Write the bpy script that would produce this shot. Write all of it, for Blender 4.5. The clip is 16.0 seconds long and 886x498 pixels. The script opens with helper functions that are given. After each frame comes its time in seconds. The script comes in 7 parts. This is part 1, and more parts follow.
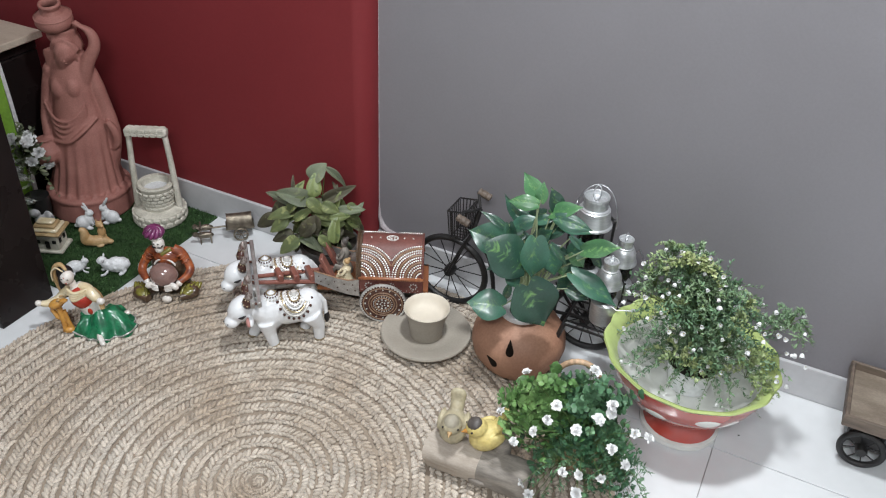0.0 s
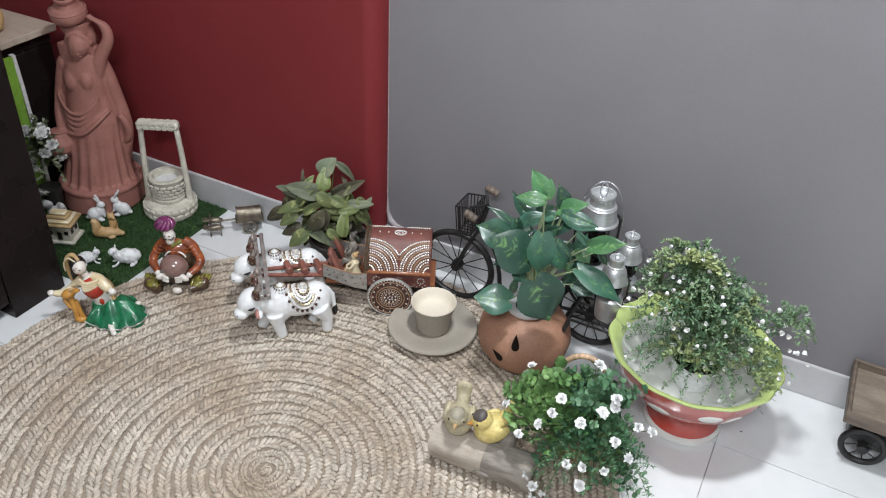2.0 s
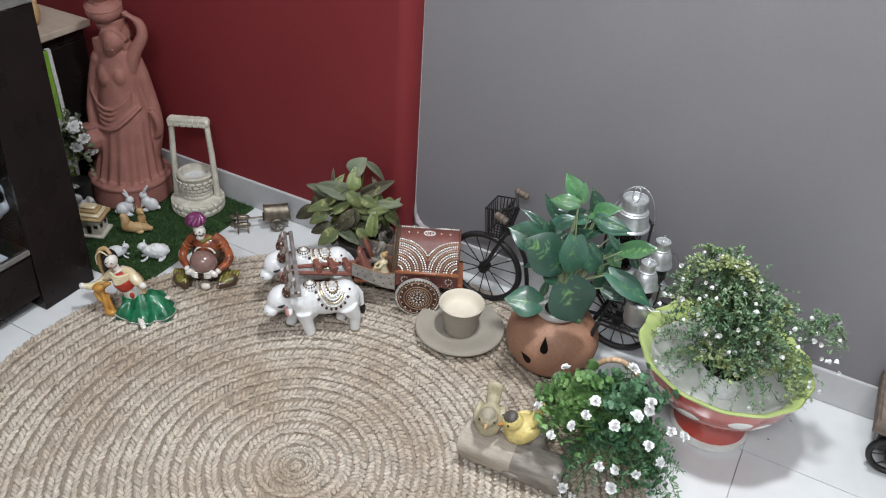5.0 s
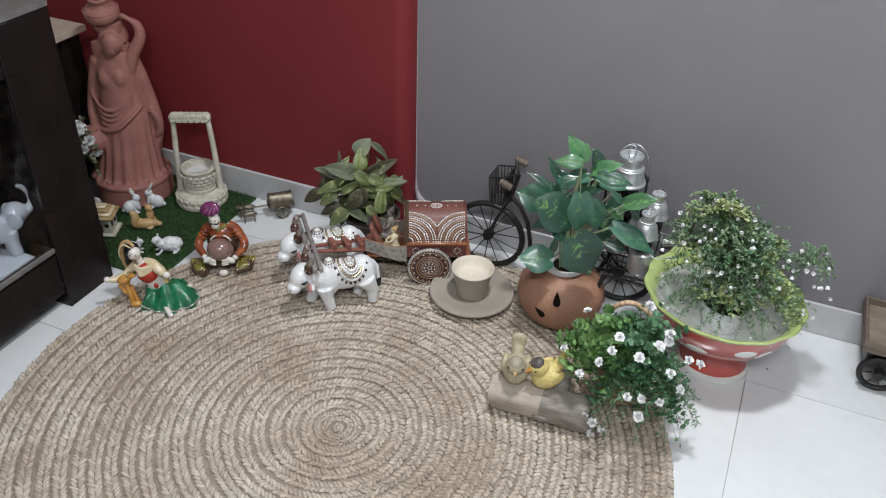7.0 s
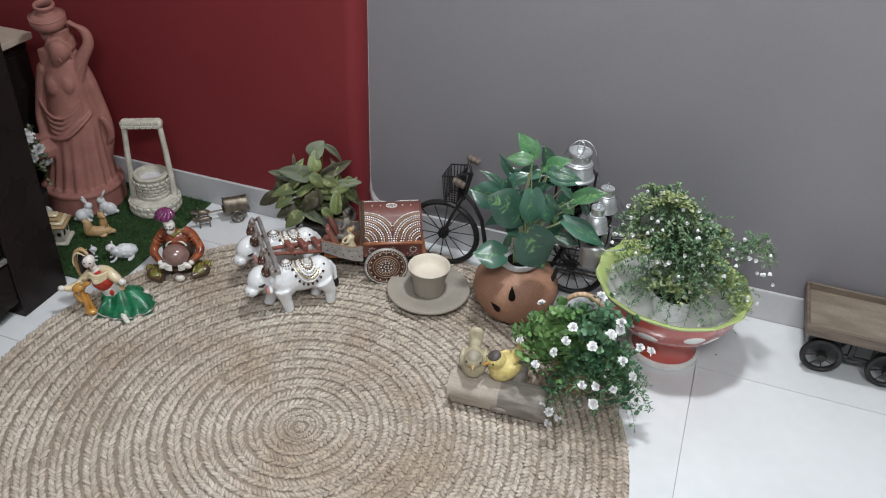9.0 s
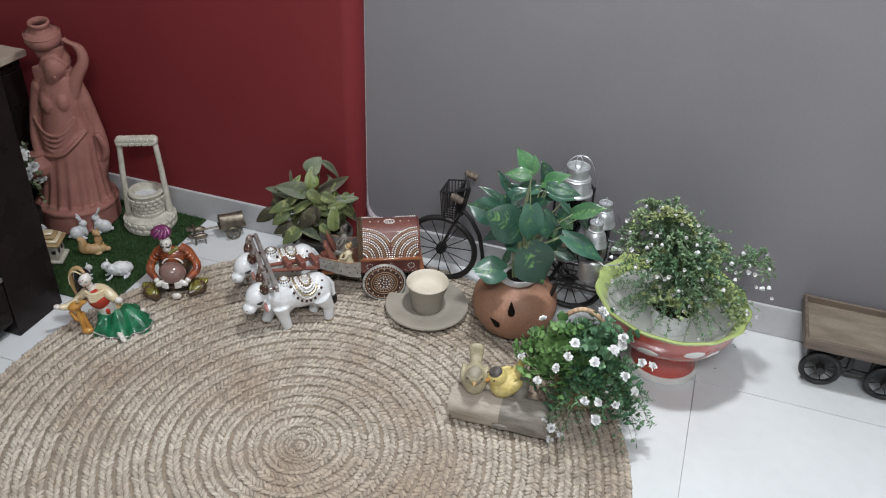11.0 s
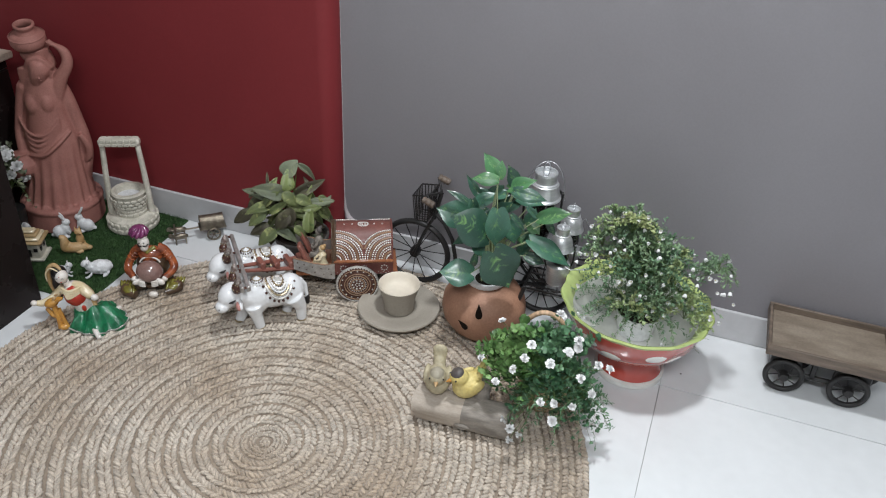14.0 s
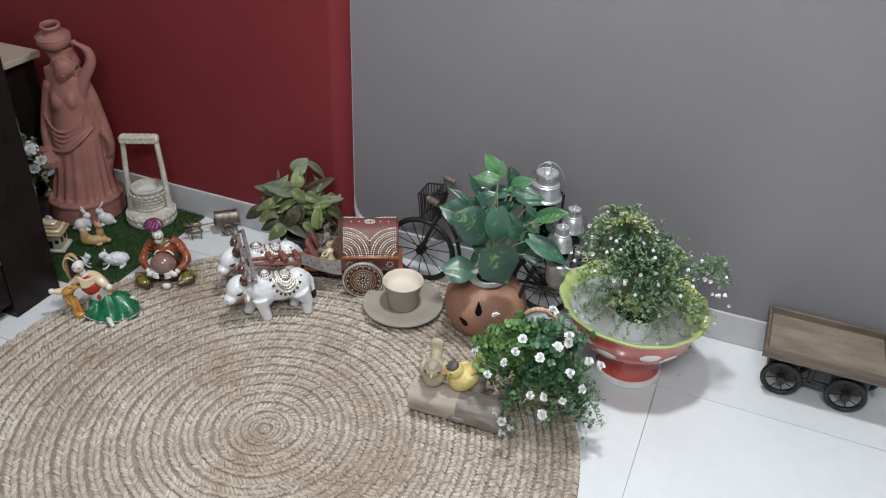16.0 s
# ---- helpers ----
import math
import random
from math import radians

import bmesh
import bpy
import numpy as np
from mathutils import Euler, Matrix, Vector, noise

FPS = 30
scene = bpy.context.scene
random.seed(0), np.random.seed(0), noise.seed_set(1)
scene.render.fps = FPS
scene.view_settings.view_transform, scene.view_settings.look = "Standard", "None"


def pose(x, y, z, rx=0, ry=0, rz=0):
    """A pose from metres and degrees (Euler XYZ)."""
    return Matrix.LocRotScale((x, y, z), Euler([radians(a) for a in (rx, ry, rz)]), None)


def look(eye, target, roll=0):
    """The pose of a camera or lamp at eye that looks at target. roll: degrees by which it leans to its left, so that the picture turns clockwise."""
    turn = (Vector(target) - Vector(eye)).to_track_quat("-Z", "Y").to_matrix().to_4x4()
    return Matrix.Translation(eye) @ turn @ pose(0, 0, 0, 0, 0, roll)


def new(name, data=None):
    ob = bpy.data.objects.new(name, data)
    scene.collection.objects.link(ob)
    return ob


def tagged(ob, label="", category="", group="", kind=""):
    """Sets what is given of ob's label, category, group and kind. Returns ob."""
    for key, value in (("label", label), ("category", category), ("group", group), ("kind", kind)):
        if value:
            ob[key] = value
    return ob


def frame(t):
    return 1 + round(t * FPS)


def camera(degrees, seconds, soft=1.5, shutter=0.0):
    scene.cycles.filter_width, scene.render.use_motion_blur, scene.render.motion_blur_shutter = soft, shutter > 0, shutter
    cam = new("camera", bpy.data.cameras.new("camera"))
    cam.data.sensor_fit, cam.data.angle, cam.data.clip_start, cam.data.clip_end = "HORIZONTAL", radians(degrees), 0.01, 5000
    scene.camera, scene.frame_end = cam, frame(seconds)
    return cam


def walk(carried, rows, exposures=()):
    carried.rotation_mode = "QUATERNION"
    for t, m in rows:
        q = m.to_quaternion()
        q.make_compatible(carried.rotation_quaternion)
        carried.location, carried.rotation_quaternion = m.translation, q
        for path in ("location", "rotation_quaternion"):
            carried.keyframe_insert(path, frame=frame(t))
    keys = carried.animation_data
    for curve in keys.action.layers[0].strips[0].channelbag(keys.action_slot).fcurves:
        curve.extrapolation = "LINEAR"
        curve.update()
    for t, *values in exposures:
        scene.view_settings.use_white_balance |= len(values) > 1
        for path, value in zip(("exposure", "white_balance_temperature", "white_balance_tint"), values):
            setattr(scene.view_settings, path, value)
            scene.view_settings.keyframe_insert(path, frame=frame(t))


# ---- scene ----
cam = camera(56.2, 16.0, soft=1.12)

PATH = [
    (0, (1.054, -1.79, 1.479), (0.36, -0.302, 0.337), 2.8),
    (0.5, (1.051, -1.799, 1.479), (0.355, -0.312, 0.337), 2.7),
    (1, (1.05, -1.807, 1.475), (0.352, -0.318, 0.336), 2.9),
    (1.5, (1.053, -1.814, 1.476), (0.352, -0.328, 0.335), 3.1),
    (2, (1.059, -1.813, 1.488), (0.356, -0.335, 0.34), 3.2),
    (2.5, (1.058, -1.813, 1.476), (0.353, -0.329, 0.335), 3.5),
    (3, (1.061, -1.806, 1.479), (0.351, -0.329, 0.332), 3.4),
    (3.5, (1.058, -1.825, 1.475), (0.347, -0.342, 0.338), 3.8),
    (4, (1.059, -1.824, 1.487), (0.339, -0.35, 0.342), 4.0),
    (4.5, (1.04, -1.826, 1.482), (0.314, -0.353, 0.34), 4.3),
    (7, (0.94, -2.052, 1.483), (0.32, -0.529, 0.344), 2.0),
    (7.5, (0.94, -2.051, 1.482), (0.353, -0.515, 0.344), 1.9),
    (8, (0.945, -2.059, 1.482), (0.387, -0.509, 0.348), 2.1),
    (8.5, (0.949, -2.069, 1.489), (0.414, -0.513, 0.351), 2.2),
    (9, (0.956, -2.084, 1.494), (0.431, -0.52, 0.363), 2.4),
    (9.5, (0.958, -2.088, 1.498), (0.436, -0.519, 0.372), 2.4),
    (10, (0.955, -2.09, 1.5), (0.437, -0.512, 0.386), 2.4),
    (12.5, (0.891, -2.08, 1.493), (0.397, -0.486, 0.392), 2.7),
    (13, (0.924, -2.092, 1.502), (0.426, -0.497, 0.402), 2.7),
    (13.5, (0.986, -2.088, 1.511), (0.478, -0.494, 0.416), 2.8),
    (14, (1.04, -2.084, 1.512), (0.51, -0.494, 0.421), 2.9),
    (14.5, (1.074, -2.081, 1.505), (0.526, -0.492, 0.421), 2.8),
    (15, (1.109, -2.101, 1.513), (0.542, -0.516, 0.434), 2.6),
    (15.5, (1.129, -2.112, 1.511), (0.541, -0.533, 0.434), 2.5),
    (16, (1.142, -2.109, 1.513), (0.532, -0.536, 0.439), 2.5),
]
walk(cam, [(t, look(eye, target, roll)) for t, eye, target, roll in PATH], exposures=[(0, 0.32), (1, 0.41), (2, 0.34), (2.5, 0.43), (3.0, 0.33), (3.2, 0.41), (4.0, 0.44), (4.5, 0.37), (7, 0.08), (10, 0.07), (13, 0.12), (15, 0.13), (16, 0.10)])

# ---- world and lights ----
world = bpy.data.worlds.new("room_air")
scene.world = world
world.use_nodes = True
world.node_tree.nodes["Background"].inputs[0].default_value = (0.60, 0.64, 0.70, 1)
world.node_tree.nodes["Background"].inputs[1].default_value = 0.03


def ceiling_lamp(x, y, power, size, spread=180):
    data = bpy.data.lights.new("ceiling_lamp", "AREA")
    data.shape, data.size, data.energy, data.color = "DISK", size, power, (0.935, 0.967, 1.0)
    data.spread = radians(spread)
    ob = new("ceiling_lamp", data)
    ob.matrix_basis = pose(x, y, 2.68)
    return ob


ceiling_lamp(0.74, -0.66, 30, 0.24, 150)
ceiling_lamp(1.4, -2.6, 38, 0.50)
ceiling_lamp(0.8, -2.8, 27, 0.50)


# ---- materials ----
def rgb(c):
    return (c[0], c[1], c[2], 1)


def surf(name, a, b=None, scale=20.0, rough=0.5, bump=0.0, bscale=None, metal=0.0, coat=0.0, island=0.0, objr=0.0, fine=0.12, stretch=(1, 1, 1), sheen=0.0, spec=0.5):
    """A two-tone surface: broad stains between a and b, fine grain over them, relief and uneven gloss."""
    m = bpy.data.materials.new(name)
    m.use_nodes = True
    nt = m.node_tree
    nd, ln = nt.nodes, nt.links
    p = nd["Principled BSDF"]
    co = nd.new("ShaderNodeTexCoord")
    mp = nd.new("ShaderNodeMapping")
    mp.inputs["Scale"].default_value = stretch
    ln.new(co.outputs["Object"], mp.inputs["Vector"])
    n1 = nd.new("ShaderNodeTexNoise")
    n1.inputs["Scale"].default_value, n1.inputs["Detail"].default_value = scale, 5
    ln.new(mp.outputs[0], n1.inputs["Vector"])
    n2 = nd.new("ShaderNodeTexNoise")
    n2.inputs["Scale"].default_value, n2.inputs["Detail"].default_value = (bscale or scale * 9), 4
    ln.new(mp.outputs[0], n2.inputs["Vector"])
    ramp = nd.new("ShaderNodeMapRange")
    ramp.inputs["From Min"].default_value, ramp.inputs["From Max"].default_value = 0.35, 0.65
    ln.new(n1.outputs["Fac"], ramp.inputs["Value"])
    mix = nd.new("ShaderNodeMix")
    mix.data_type = "RGBA"
    mix.inputs["A"].default_value, mix.inputs["B"].default_value = rgb(a), rgb(b or a)
    ln.new(ramp.outputs[0], mix.inputs["Factor"])
    hsv = nd.new("ShaderNodeHueSaturation")
    ln.new(mix.outputs["Result"], hsv.inputs["Color"])
    val = nd.new("ShaderNodeMapRange")
    val.inputs["To Min"].default_value, val.inputs["To Max"].default_value = 1 - fine, 1 + fine
    val.inputs["From Min"].default_value, val.inputs["From Max"].default_value = 0.3, 0.7
    ln.new(n2.outputs["Fac"], val.inputs["Value"])
    out = val.outputs[0]
    for amount, kind, port in ((island, "ShaderNodeNewGeometry", "Random Per Island"), (objr, "ShaderNodeObjectInfo", "Random")):
        if amount:
            g = nd.new(kind)
            r = nd.new("ShaderNodeMapRange")
            r.inputs["To Min"].default_value, r.inputs["To Max"].default_value = 1 - amount, 1 + amount
            ln.new(g.outputs[port], r.inputs["Value"])
            mu = nd.new("ShaderNodeMath")
            mu.operation = "MULTIPLY"
            ln.new(out, mu.inputs[0])
            ln.new(r.outputs[0], mu.inputs[1])
            out = mu.outputs[0]
    ln.new(out, hsv.inputs["Value"])
    ln.new(hsv.outputs[0], p.inputs["Base Color"])
    rr = nd.new("ShaderNodeMapRange")
    rr.inputs["To Min"].default_value, rr.inputs["To Max"].default_value = max(0.02, rough - 0.08), min(1, rough + 0.08)
    ln.new(n1.outputs["Fac"], rr.inputs["Value"])
    ln.new(rr.outputs[0], p.inputs["Roughness"])
    p.inputs["Metallic"].default_value = metal
    p.inputs["Coat Weight"].default_value = coat
    p.inputs["Coat Roughness"].default_value = 0.12
    p.inputs["Sheen Weight"].default_value = sheen
    p.inputs["Specular IOR Level"].default_value = spec
    if bump:
        bp = nd.new("ShaderNodeBump")
        bp.inputs["Strength"].default_value, bp.inputs["Distance"].default_value = bump, 0.002
        ln.new(n2.outputs["Fac"], bp.inputs["Height"])
        ln.new(bp.outputs[0], p.inputs["Normal"])
    return m


def leafy(name, a, b, vein, rough=0.4, scale=45.0, patch=0.62, objr=0.22):
    """A leaf: green a to b from leaf to leaf, with paler patches and a little light passing through."""
    m = surf(name, a, b, scale=12, rough=rough, bump=0.15, bscale=260, island=0.25, objr=objr)
    nt = m.node_tree
    nd, ln = nt.nodes, nt.links
    p = nd["Principled BSDF"]
    src = p.inputs["Base Color"].links[0].from_socket
    co = nd.new("ShaderNodeTexCoord")
    n = nd.new("ShaderNodeTexNoise")
    n.inputs["Scale"].default_value, n.inputs["Detail"].default_value = scale, 3
    ln.new(co.outputs["Object"], n.inputs["Vector"])
    r = nd.new("ShaderNodeMapRange")
    r.inputs["From Min"].default_value, r.inputs["From Max"].default_value = patch, patch + 0.1
    ln.new(n.outputs["Fac"], r.inputs["Value"])
    mix = nd.new("ShaderNodeMix")
    mix.data_type = "RGBA"
    ln.new(r.outputs[0], mix.inputs["Factor"])
    ln.new(src, mix.inputs["A"])
    mix.inputs["B"].default_value = rgb(vein)
    ln.new(mix.outputs["Result"], p.inputs["Base Color"])
    p.inputs["Transmission Weight"].default_value = 0.0
    p.inputs["Subsurface Weight"].default_value = 0.08
    p.inputs["Subsurface Radius"].default_value = (0.01, 0.02, 0.005)
    return m


M = {
    "pink": surf("pink_ear_paint", (0.50, 0.24, 0.21), (0.42, 0.19, 0.17), scale=60, rough=0.35),
    "tile": surf("glazed_white_floor_tile", (0.69, 0.71, 0.72), (0.65, 0.67, 0.68), scale=3, rough=0.16, fine=0.02, objr=0.015),
    "grout": surf("dark_grout", (0.42, 0.42, 0.42), (0.34, 0.34, 0.34), rough=0.9),
    "skirt": surf("grey_white_skirting_tile", (0.50, 0.50, 0.51), (0.46, 0.46, 0.47), scale=6, rough=0.25, fine=0.03),
    "grey": surf("grey_wall_paint", (0.212, 0.203, 0.216), (0.200, 0.191, 0.203), scale=2.5, rough=0.55, bump=0.12, bscale=160, fine=0.02),
    "red": surf("maroon_wall_paint", (0.192, 0.0235, 0.0275), (0.178, 0.021, 0.0245), scale=2.5, rough=0.6, spec=0.3, bump=0.12, bscale=160, fine=0.03),
    "white": surf("white_wall_paint", (0.74, 0.74, 0.74), (0.70, 0.70, 0.70), scale=2, rough=0.7, fine=0.02),
    "plaster": surf("pale_filler", (0.42, 0.38, 0.39), (0.33, 0.29, 0.30), scale=60, rough=0.8),
    "jute": surf("jute_fibre", (0.545, 0.485, 0.412), (0.375, 0.298, 0.222), scale=4.5, rough=0.5, bump=0.8, bscale=420, island=0.19, fine=0.26, sheen=0.3, spec=0.45),
    # rug backing, coloured darker than the braids to give shade in the grooves
    "juteshade": surf("jute_backing_groove_shade", (0.32, 0.262, 0.202), (0.235, 0.19, 0.147), scale=40, rough=0.95, bump=0.5),
    "wenge": surf("dark_brown_laminate", (0.012, 0.0088, 0.0085), (0.016, 0.0115, 0.011), scale=8, rough=0.28, spec=0.18, fine=0.03),
    "greytop": surf("grey_laminate_top", (0.17, 0.165, 0.16), (0.15, 0.145, 0.14), scale=5, rough=0.3),
    "beige": surf("beige_laminate", (0.49, 0.42, 0.34), (0.43, 0.36, 0.29), scale=6, rough=0.4, stretch=(1, 6, 1)),
    "terra": surf("terracotta_clay", (0.32, 0.14, 0.115), (0.26, 0.108, 0.088), scale=14, rough=0.72, bump=0.35, bscale=220),
    "matki": surf("brown_clay_pot", (0.36, 0.192, 0.122), (0.285, 0.148, 0.094), scale=10, rough=0.62, bump=0.2, bscale=160),
    "clay": surf("grey_clay", (0.36, 0.325, 0.275), (0.31, 0.28, 0.235), scale=12, rough=0.6, bump=0.12, bscale=200, fine=0.06),
    "clayin": surf("cream_clay_inside", (0.69, 0.63, 0.53), (0.63, 0.57, 0.475), scale=10, rough=0.6, bump=0.05, fine=0.03),
    "porc": surf("white_glazed_ceramic", (0.78, 0.79, 0.80), (0.72, 0.73, 0.74), scale=16, rough=0.2, coat=0.5, fine=0.03),
    "resin_w": surf("white_resin", (0.68, 0.69, 0.70), (0.55, 0.56, 0.57), scale=30, rough=0.45, bump=0.2, bscale=220),
    "cream": surf("cream_stone_resin", (0.64, 0.61, 0.53), (0.44, 0.42, 0.35), scale=26, rough=0.6, bump=0.4, bscale=200),
    "tan": surf("tan_resin", (0.40, 0.24, 0.10), (0.48, 0.33, 0.17), scale=30, rough=0.5, bump=0.2),
    "straw": surf("straw_roof_resin", (0.46, 0.33, 0.17), (0.30, 0.20, 0.09), scale=50, rough=0.7, bump=0.4),
    "green_t": surf("artificial_turf", (0.030, 0.075, 0.018), (0.018, 0.05, 0.012), scale=30, rough=0.8, island=0.45, bump=0.2),
    "black": surf("black_iron", (0.020, 0.020, 0.021), (0.03, 0.028, 0.027), scale=30, rough=0.45, metal=0.3, bump=0.15),
    "steel": surf("brushed_tin", (0.74, 0.75, 0.76), (0.62, 0.64, 0.65), scale=30, rough=0.36, metal=0.75, bump=0.08, stretch=(1, 1, 6)),
    "wire": surf("steel_wire", (0.55, 0.56, 0.58), rough=0.3, metal=1.0),
    "brass": surf("aged_white_metal", (0.26, 0.225, 0.175), (0.13, 0.11, 0.085), scale=50, rough=0.4, metal=0.8, bump=0.3),
    "wood": surf("worn_brown_wood", (0.165, 0.125, 0.095), (0.095, 0.072, 0.056), scale=7, rough=0.55, bump=0.35, bscale=90, stretch=(1, 9, 9)),
    "woodpale": surf("worn_tray_wood", (0.255, 0.212, 0.165), (0.165, 0.130, 0.098), scale=9, rough=0.5, bump=0.3, bscale=150, stretch=(1, 2.6, 2.6), fine=0.16),
    "redwood": surf("dull_red_wood", (0.27, 0.105, 0.078), (0.19, 0.068, 0.052), scale=20, rough=0.4, coat=0.15, stretch=(5, 1, 1)),
    "maroonwood": surf("maroon_lacquered_wood", (0.185, 0.066, 0.052), (0.135, 0.048, 0.040), scale=18, rough=0.5, coat=0.08),
    "orangewood": surf("orange_brown_wood", (0.34, 0.13, 0.055), (0.24, 0.085, 0.04), scale=14, rough=0.35, coat=0.3, stretch=(6, 1, 1)),
    "foil": surf("silver_foil_trim", (0.55, 0.54, 0.52), (0.38, 0.36, 0.34), scale=60, rough=0.35, metal=0.6, bump=0.3),
    "bead": surf("silver_white_beads", (0.78, 0.76, 0.72), rough=0.25, metal=0.35, island=0.2),
    "horn": surf("silver_brown_horn_cap", (0.42, 0.38, 0.35), (0.10, 0.055, 0.045), scale=190, rough=0.3, metal=0.3),
    "gold": surf("gold_beads", (0.46, 0.39, 0.27), (0.40, 0.31, 0.18), scale=60, rough=0.3, metal=0.7, island=0.2),
    "brownbead": surf("dark_brown_bead", (0.09, 0.04, 0.03), (0.06, 0.025, 0.02), scale=60, rough=0.25, coat=0.4),
    "ochre": surf("brown_gold_band", (0.33, 0.20, 0.12), (0.22, 0.125, 0.075), scale=40, rough=0.4),
    "lime": surf("lime_green_glaze", (0.51, 0.61, 0.235), (0.455, 0.56, 0.195), scale=14, rough=0.18, coat=0.5, fine=0.04),
    "redglaze": surf("coral_red_glaze", (0.47, 0.075, 0.055), (0.40, 0.058, 0.042), scale=10, rough=0.16, coat=0.6, fine=0.04),
    "whiteglaze": surf("white_glaze", (0.76, 0.765, 0.73), (0.66, 0.665, 0.625), scale=10, rough=0.24, coat=0.5, fine=0.03),
    "plastic_w": surf("white_plastic", (0.70, 0.71, 0.72), (0.66, 0.67, 0.68), scale=10, rough=0.4),
    "plastic_b": surf("black_plastic", (0.014, 0.014, 0.014), (0.02, 0.02, 0.02), scale=12, rough=0.4),
    "bark": surf("grey_brown_resin_bark", (0.29, 0.26, 0.225), (0.18, 0.160, 0.138), scale=16, rough=0.75, bump=0.7, bscale=110, stretch=(1, 4, 4)),
    "cutwood": surf("pale_resin_wood", (0.43, 0.375, 0.315), (0.34, 0.29, 0.24), scale=16, rough=0.7, bump=0.3, stretch=(1, 5, 5)),
    "wicker": surf("wicker_cane", (0.52, 0.36, 0.23), (0.40, 0.26, 0.16), scale=50, rough=0.55, island=0.25, bump=0.3),
    "stem": surf("green_stem", (0.10, 0.15, 0.045), (0.07, 0.11, 0.03), scale=40, rough=0.5),
    "palestem": surf("pale_stem", (0.38, 0.44, 0.27), (0.28, 0.35, 0.18), scale=40, rough=0.5),
    "petal": surf("white_silk_petal", (0.80, 0.80, 0.80), (0.70, 0.71, 0.70), scale=60, rough=0.6, fine=0.05),
    "yellow": surf("yellow_centre", (0.62, 0.50, 0.12), (0.5, 0.40, 0.08), scale=60, rough=0.6),
    "birdy": surf("yellow_bird_paint", (0.66, 0.55, 0.23), (0.54, 0.43, 0.15), scale=40, rough=0.5, bump=0.5, bscale=140),
    "birdg": surf("olive_grey_bird_paint", (0.44, 0.385, 0.255), (0.35, 0.31, 0.215), scale=40, rough=0.55, bump=0.5, bscale=140),
    "birdcap": surf("olive_grey_cap_paint", (0.34, 0.31, 0.235), (0.28, 0.25, 0.19), scale=40, rough=0.55, bump=0.3, bscale=140),
    "slate": surf("grey_brown_paint", (0.11, 0.098, 0.090), (0.065, 0.055, 0.050), scale=40, rough=0.5),
    "orange": surf("orange_glazed_resin", (0.40, 0.105, 0.032), (0.15, 0.040, 0.022), scale=42, rough=0.22, coat=0.5),
    "purple": surf("purple_turban_paint", (0.20, 0.040, 0.13), (0.12, 0.022, 0.08), scale=60, rough=0.35, coat=0.3),
    "skin": surf("white_painted_resin", (0.74, 0.71, 0.67), (0.66, 0.60, 0.54), scale=40, rough=0.3, coat=0.4),
    "drum": surf("mauve_brown_glaze", (0.26, 0.155, 0.135), (0.18, 0.105, 0.092), scale=30, rough=0.2, coat=0.6),
    "olive": surf("olive_green_glaze", (0.24, 0.22, 0.045), (0.10, 0.085, 0.02), scale=30, rough=0.25, coat=0.5),
    "umber": surf("dark_umber_glaze", (0.10, 0.06, 0.035), (0.06, 0.035, 0.02), scale=30, rough=0.3, coat=0.4),
    "emerald": surf("emerald_green_glaze", (0.016, 0.185, 0.080), (0.008, 0.095, 0.042), scale=48, rough=0.30, coat=0.3, bump=0.3, bscale=160),
    "redpaint": surf("red_glazed_resin", (0.45, 0.04, 0.02), (0.36, 0.03, 0.02), scale=40, rough=0.22, coat=0.5),
    "mustard": surf("golden_orange_glaze", (0.55, 0.28, 0.06), (0.42, 0.19, 0.04), scale=40, rough=0.25, coat=0.5),
    "creamglaze": surf("cream_yellow_glaze", (0.70, 0.62, 0.44), (0.62, 0.50, 0.30), scale=40, rough=0.25, coat=0.4),
    "dark": surf("near_black_paint", (0.012, 0.010, 0.010), rough=0.4),
    "hole": surf("dark_opening", (0.012, 0.009, 0.007), rough=0.95, spec=0.05),
    "soil": surf("dark_soil", (0.035, 0.026, 0.018), (0.02, 0.015, 0.01), scale=80, rough=0.95, bump=0.8),
    "vase": surf("bright_green_glaze", (0.24, 0.46, 0.06), (0.20, 0.38, 0.05), scale=10, rough=0.25),
    "leaf_p": leafy("pothos_leaf", (0.025, 0.080, 0.054), (0.048, 0.134, 0.086), (0.11, 0.23, 0.11), rough=0.36, scale=34, patch=0.66, objr=0.55),
    "leaf_q": leafy("young_pothos_leaf", (0.042, 0.135, 0.052), (0.070, 0.185, 0.070), (0.14, 0.28, 0.10), rough=0.42, scale=34, patch=0.64),
    "leaf_c": leafy("croton_leaf", (0.082, 0.106, 0.042), (0.145, 0.170, 0.064), (0.24, 0.26, 0.10), rough=0.65, scale=34, patch=0.58),
    "leaf_g": leafy("grey_green_leaf", (0.108, 0.128, 0.082), (0.155, 0.175, 0.110), (0.21, 0.23, 0.12), rough=0.65, scale=30, patch=0.64),
    "leaf_d": leafy("brown_green_leaf", (0.050, 0.045, 0.028), (0.085, 0.078, 0.045), (0.16, 0.17, 0.08), rough=0.65, scale=30, patch=0.62),
    "leaf_y": leafy("yellow_green_leaf", (0.15, 0.19, 0.068), (0.20, 0.235, 0.090), (0.09, 0.13, 0.05), rough=0.45, scale=40, patch=0.60),
    "leaf_b": leafy("small_round_leaf", (0.058, 0.155, 0.080), (0.118, 0.245, 0.125), (0.18, 0.33, 0.17), rough=0.45, scale=13, patch=0.58),
    "leaf_n": leafy("fresh_round_leaf", (0.066, 0.150, 0.046), (0.120, 0.235, 0.075), (0.20, 0.34, 0.12), rough=0.45, scale=13, patch=0.56),
